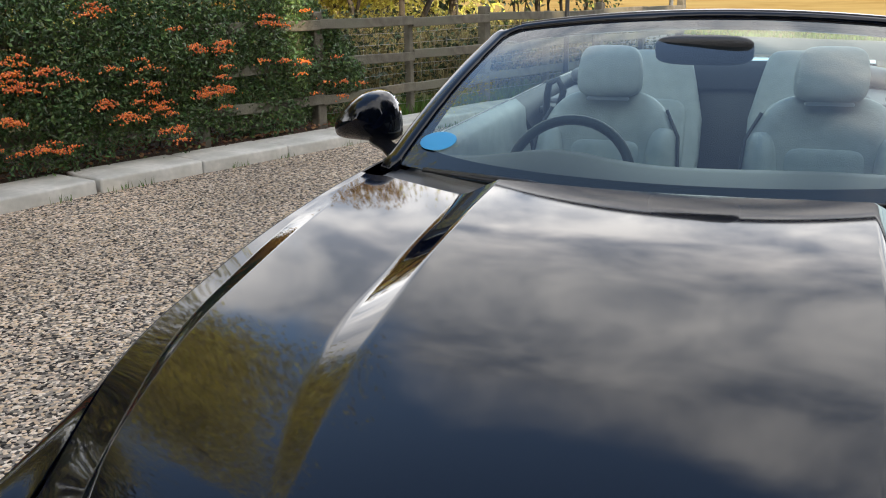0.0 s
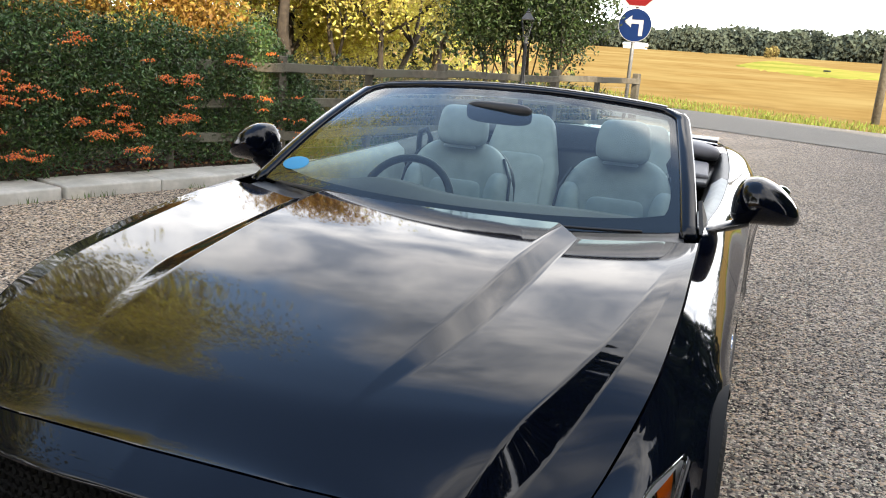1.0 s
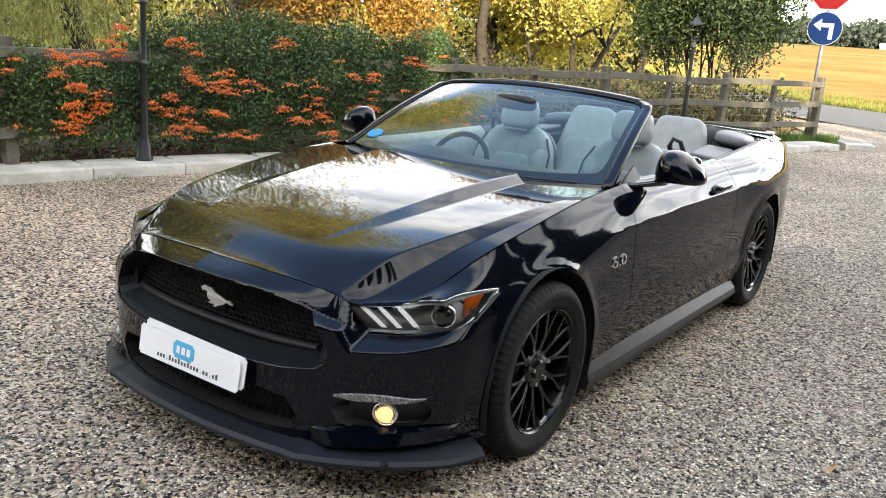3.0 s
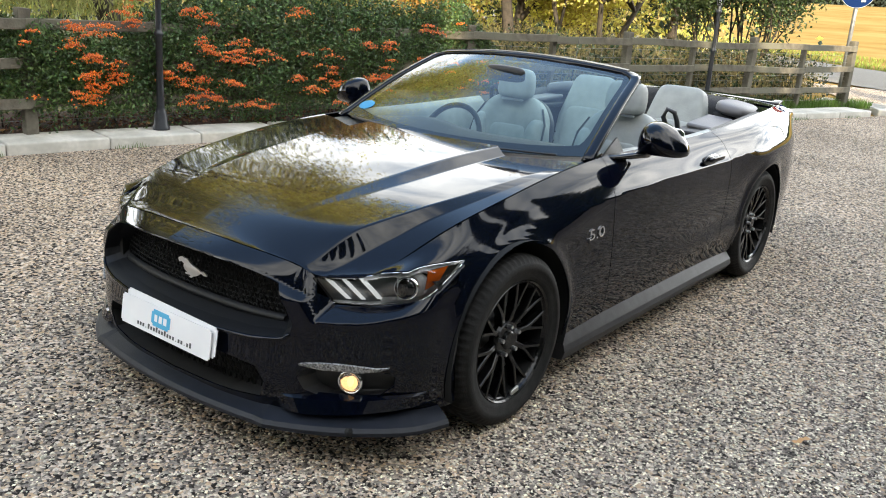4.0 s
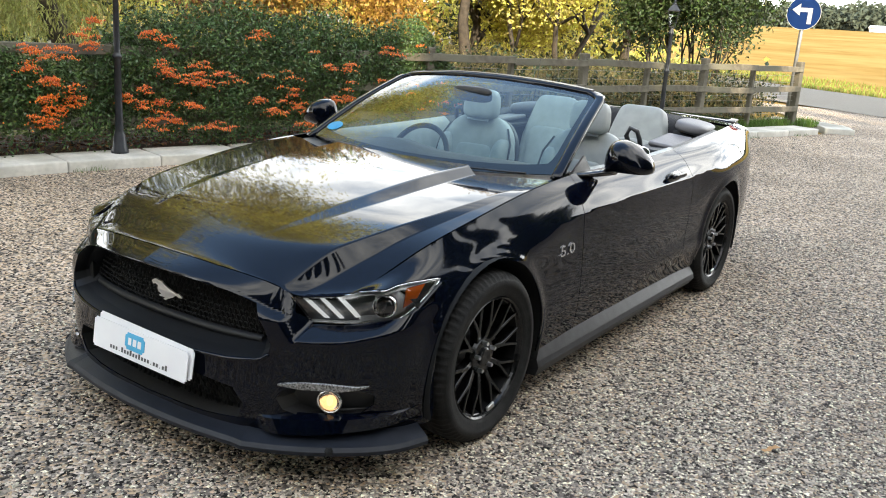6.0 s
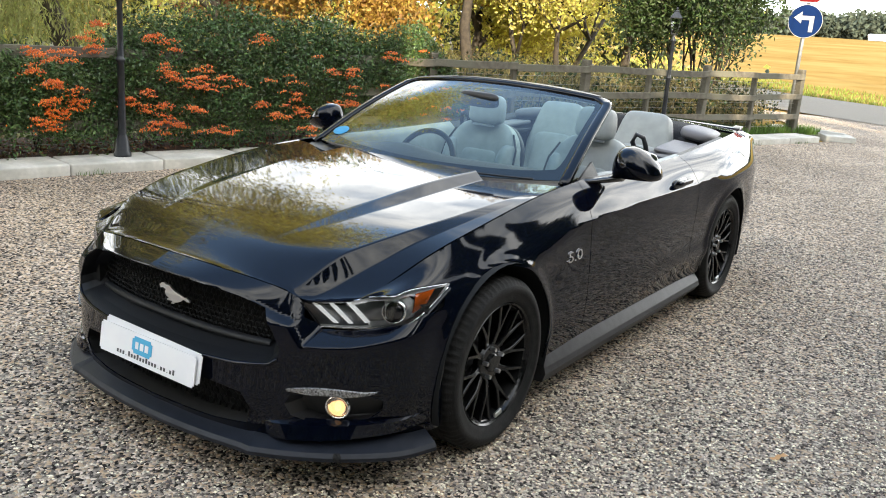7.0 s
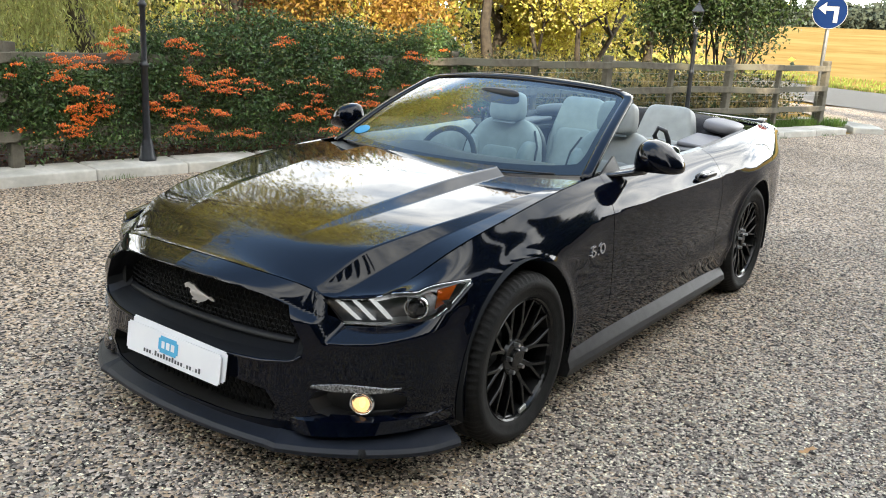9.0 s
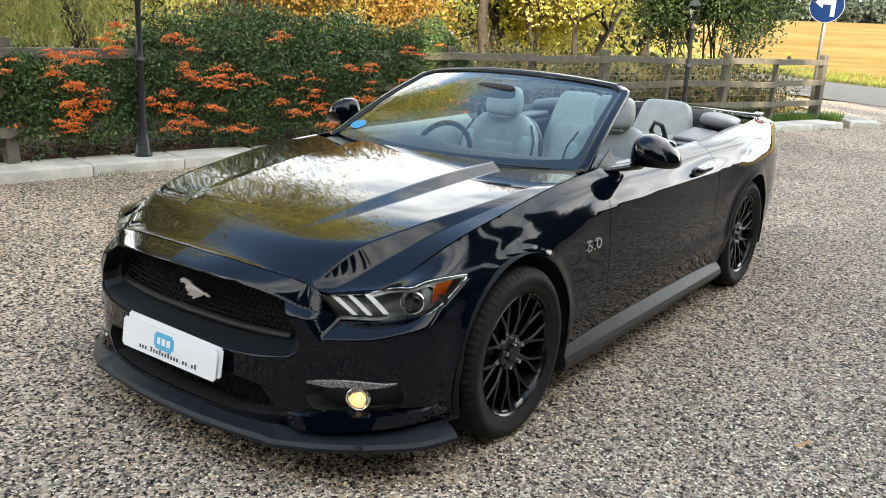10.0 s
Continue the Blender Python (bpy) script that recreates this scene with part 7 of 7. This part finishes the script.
for sgn in (1, -1):
    bm = bmesh.new()
    rows = []
    for k in range(13):
        y = 0.86 + (2.06 - 0.86) * k / 12
        zt = SIDE(y)[6]
        xt = SIDE(y)[0]
        rows.append([bm.verts.new((sgn * x, y, z)) for x, z in ((xt - 0.004, zt - 0.004), (xt - 0.03, zt + 0.004), (xt - 0.07, zt - 0.03), (xt - 0.075, zt - 0.10), (xt - 0.10, zt - 0.22), (xt - 0.08, 0.36))])
    for a, c in zip(rows, rows[1:]):
        for j in range(5):
            bm.faces.new((a[j], a[j + 1], c[j + 1], c[j]))
    part("door_card", bm, LEATHER, car, "pale grey inner door trim")
    bm = bmesh.new()
    rows = []
    for k in range(11):
        y = 2.07 + (2.98 - 2.07) * k / 10
        zt, xt = SIDE(y)[6], SIDE(y)[0]
        rows.append([bm.verts.new((sgn * x, y, z)) for x, z in ((xt - 0.004, zt - 0.004), (xt - 0.03, zt + 0.002), (xt - 0.05, zt - 0.05), (xt - 0.10, zt - 0.12), (xt - 0.12, 0.36))])
    for a, c in zip(rows, rows[1:]):
        for j in range(4):
            bm.faces.new((a[j], a[j + 1], c[j + 1], c[j]))
    part("rear_side_trim", bm, LEATHER_DARK, car, "black rear side trim")
    bm = bmesh.new()
    box(bm, 0.16, 0.40, 0.028, Matrix.Translation((sgn * 0.605, 2.52, 0.950)) @ pose(0, 0, 0, 3, sgn * 5, sgn * 4), 0.012, 3)
    part("side_lid", bm, TRIM_GREY, car, "grey flat side lid")
    bm = bmesh.new()
    blob(bm, 0.11, 0.27, 0.045, Matrix.Translation((sgn * 0.585, 3.02, 1.002)) @ pose(0, 0, 0, -3, sgn * 10, sgn * 8), 0.6, 0.6, 26, 14)
    part("roof_hinge_cover", bm, TRIM_GREY, car, "grey rounded roof hinge cover")
    bm = bmesh.new()
    box(bm, 0.20, 0.9, 0.03, Matrix.Translation((sgn * 0.60, 2.62, 0.915)), 0.01, 2)
    part("trim_shelf", bm, LEATHER_DARK, car, "black trim shelf")
# folded soft top
bm = bmesh.new()
rows = []
for k in range(25):
    u = -1 + k / 12
    x = 0.66 * u
    sec = []
    for y, z in ((2.90, 0.94), (2.93, 1.03), (3.02, 1.062), (3.16, 1.056), (3.28, 1.052), (3.38, 1.025), (3.42, 0.975)):
        sec.append(bm.verts.new((x, y + 0.03 * u * u, z - 0.075 * abs(u) ** 3 + 0.006 * math.sin(9 * y + 5 * u))))
    rows.append(sec)
for a, c in zip(rows, rows[1:]):
    for j in range(6):
        bm.faces.new((a[j], a[j + 1], c[j + 1], c[j]))
part("folded_soft_top", bm, FABRIC, car, "black folded fabric roof")
# rear deck and tail
def deck_place(x, y):
    sx, sz = SIDE(y)[[0, 6]]
    return Vector((x, y, sz + 0.018 * (1 - min(1, abs(x) / sx) ** 2)))


ring = [(SIDE(y)[0] - 0.003, y) for y in np.linspace(3.36, 3.74, 8)]
ring = [(0.0, 3.39)] + ring + [(0.0, 3.80)] + [(-x, y) for x, y in ring[::-1]]
panel("boot_lid", patch(ring, 0.05, 0.04, deck_place), PAINT, car, Vector((0, 0, 1)))
for sgn in (1, -1):
    ring = [(SIDE(y)[0] - 0.003, y) for y in np.linspace(2.98, 3.36, 10)]
    ring = ring + [(SIDE(y)[0] - 0.10, y) for y in np.linspace(3.40, 2.98, 10)]
    b = patch(ring, 0.03, 0.04, lambda x, y: deck_place(x, y) - Vector((0, 0, 0.008)))
    if sgn < 0:
        mirror_x(b)
    panel("deck_edge", b, PAINT, car, Vector((0, 0, 1)))
bm = bmesh.new()
rows = []
for k in range(21):
    u = -1 + k / 10
    x = 0.66 * u
    y0 = 3.77 - 0.10 * u * u
    rows.append([bm.verts.new((x, y0 + dy, z)) for dy, z in ((-0.09, 1.004), (-0.04, 1.014), (0.03, 1.026), (0.045, 1.022), (0.01, 1.004), (-0.06, 0.995))])
for a, c in zip(rows, rows[1:]):
    for j in range(6):
        bm.faces.new((a[j], a[(j + 1) % 6], c[(j + 1) % 6], c[j]))
bm.faces.new(rows[0])
bm.faces.new(rows[-1])
part("boot_spoiler", bm, PAINT, car, "low black boot spoiler")
bm = bmesh.new()
rows = []
for k in range(25):
    u = -1 + k / 12
    sec = []
    for z, w, dy in ((1.0, 0.64, 0.05), (0.9, 0.70, 0.09), (0.75, 0.755, 0.08), (0.6, 0.785, 0.09), (0.4, 0.78, 0.08), (0.26, 0.745, 0.03)):
        sec.append(bm.verts.new((w * u, 3.74 + dy * (1 - abs(u) ** 5), z)))
    rows.append(sec)
for a, c in zip(rows, rows[1:]):
    for j in range(5):
        bm.faces.new((a[j], a[j + 1], c[j + 1], c[j]))
part("rear_bumper", bm, PAINT, car)
bm = bmesh.new()
tube(bm, [(-0.66, 3.06, 0.99), (-0.665, 3.13, 1.36)], 0.0035, 6, r_end=0.0015)
part("aerial", bm, SATIN_BLACK, car, "thin black whip aerial")
# interior mirror
bm = bmesh.new()
blob(bm, 0.13, 0.022, 0.04, Matrix.Translation((0.0, 1.175, 1.225)) @ pose(0, 0, 0, 8, 0, -8), 0.5, 0.7, 24, 12)
part("rear_view_mirror", bm, LEATHER_DARK, car, "black rear-view mirror")
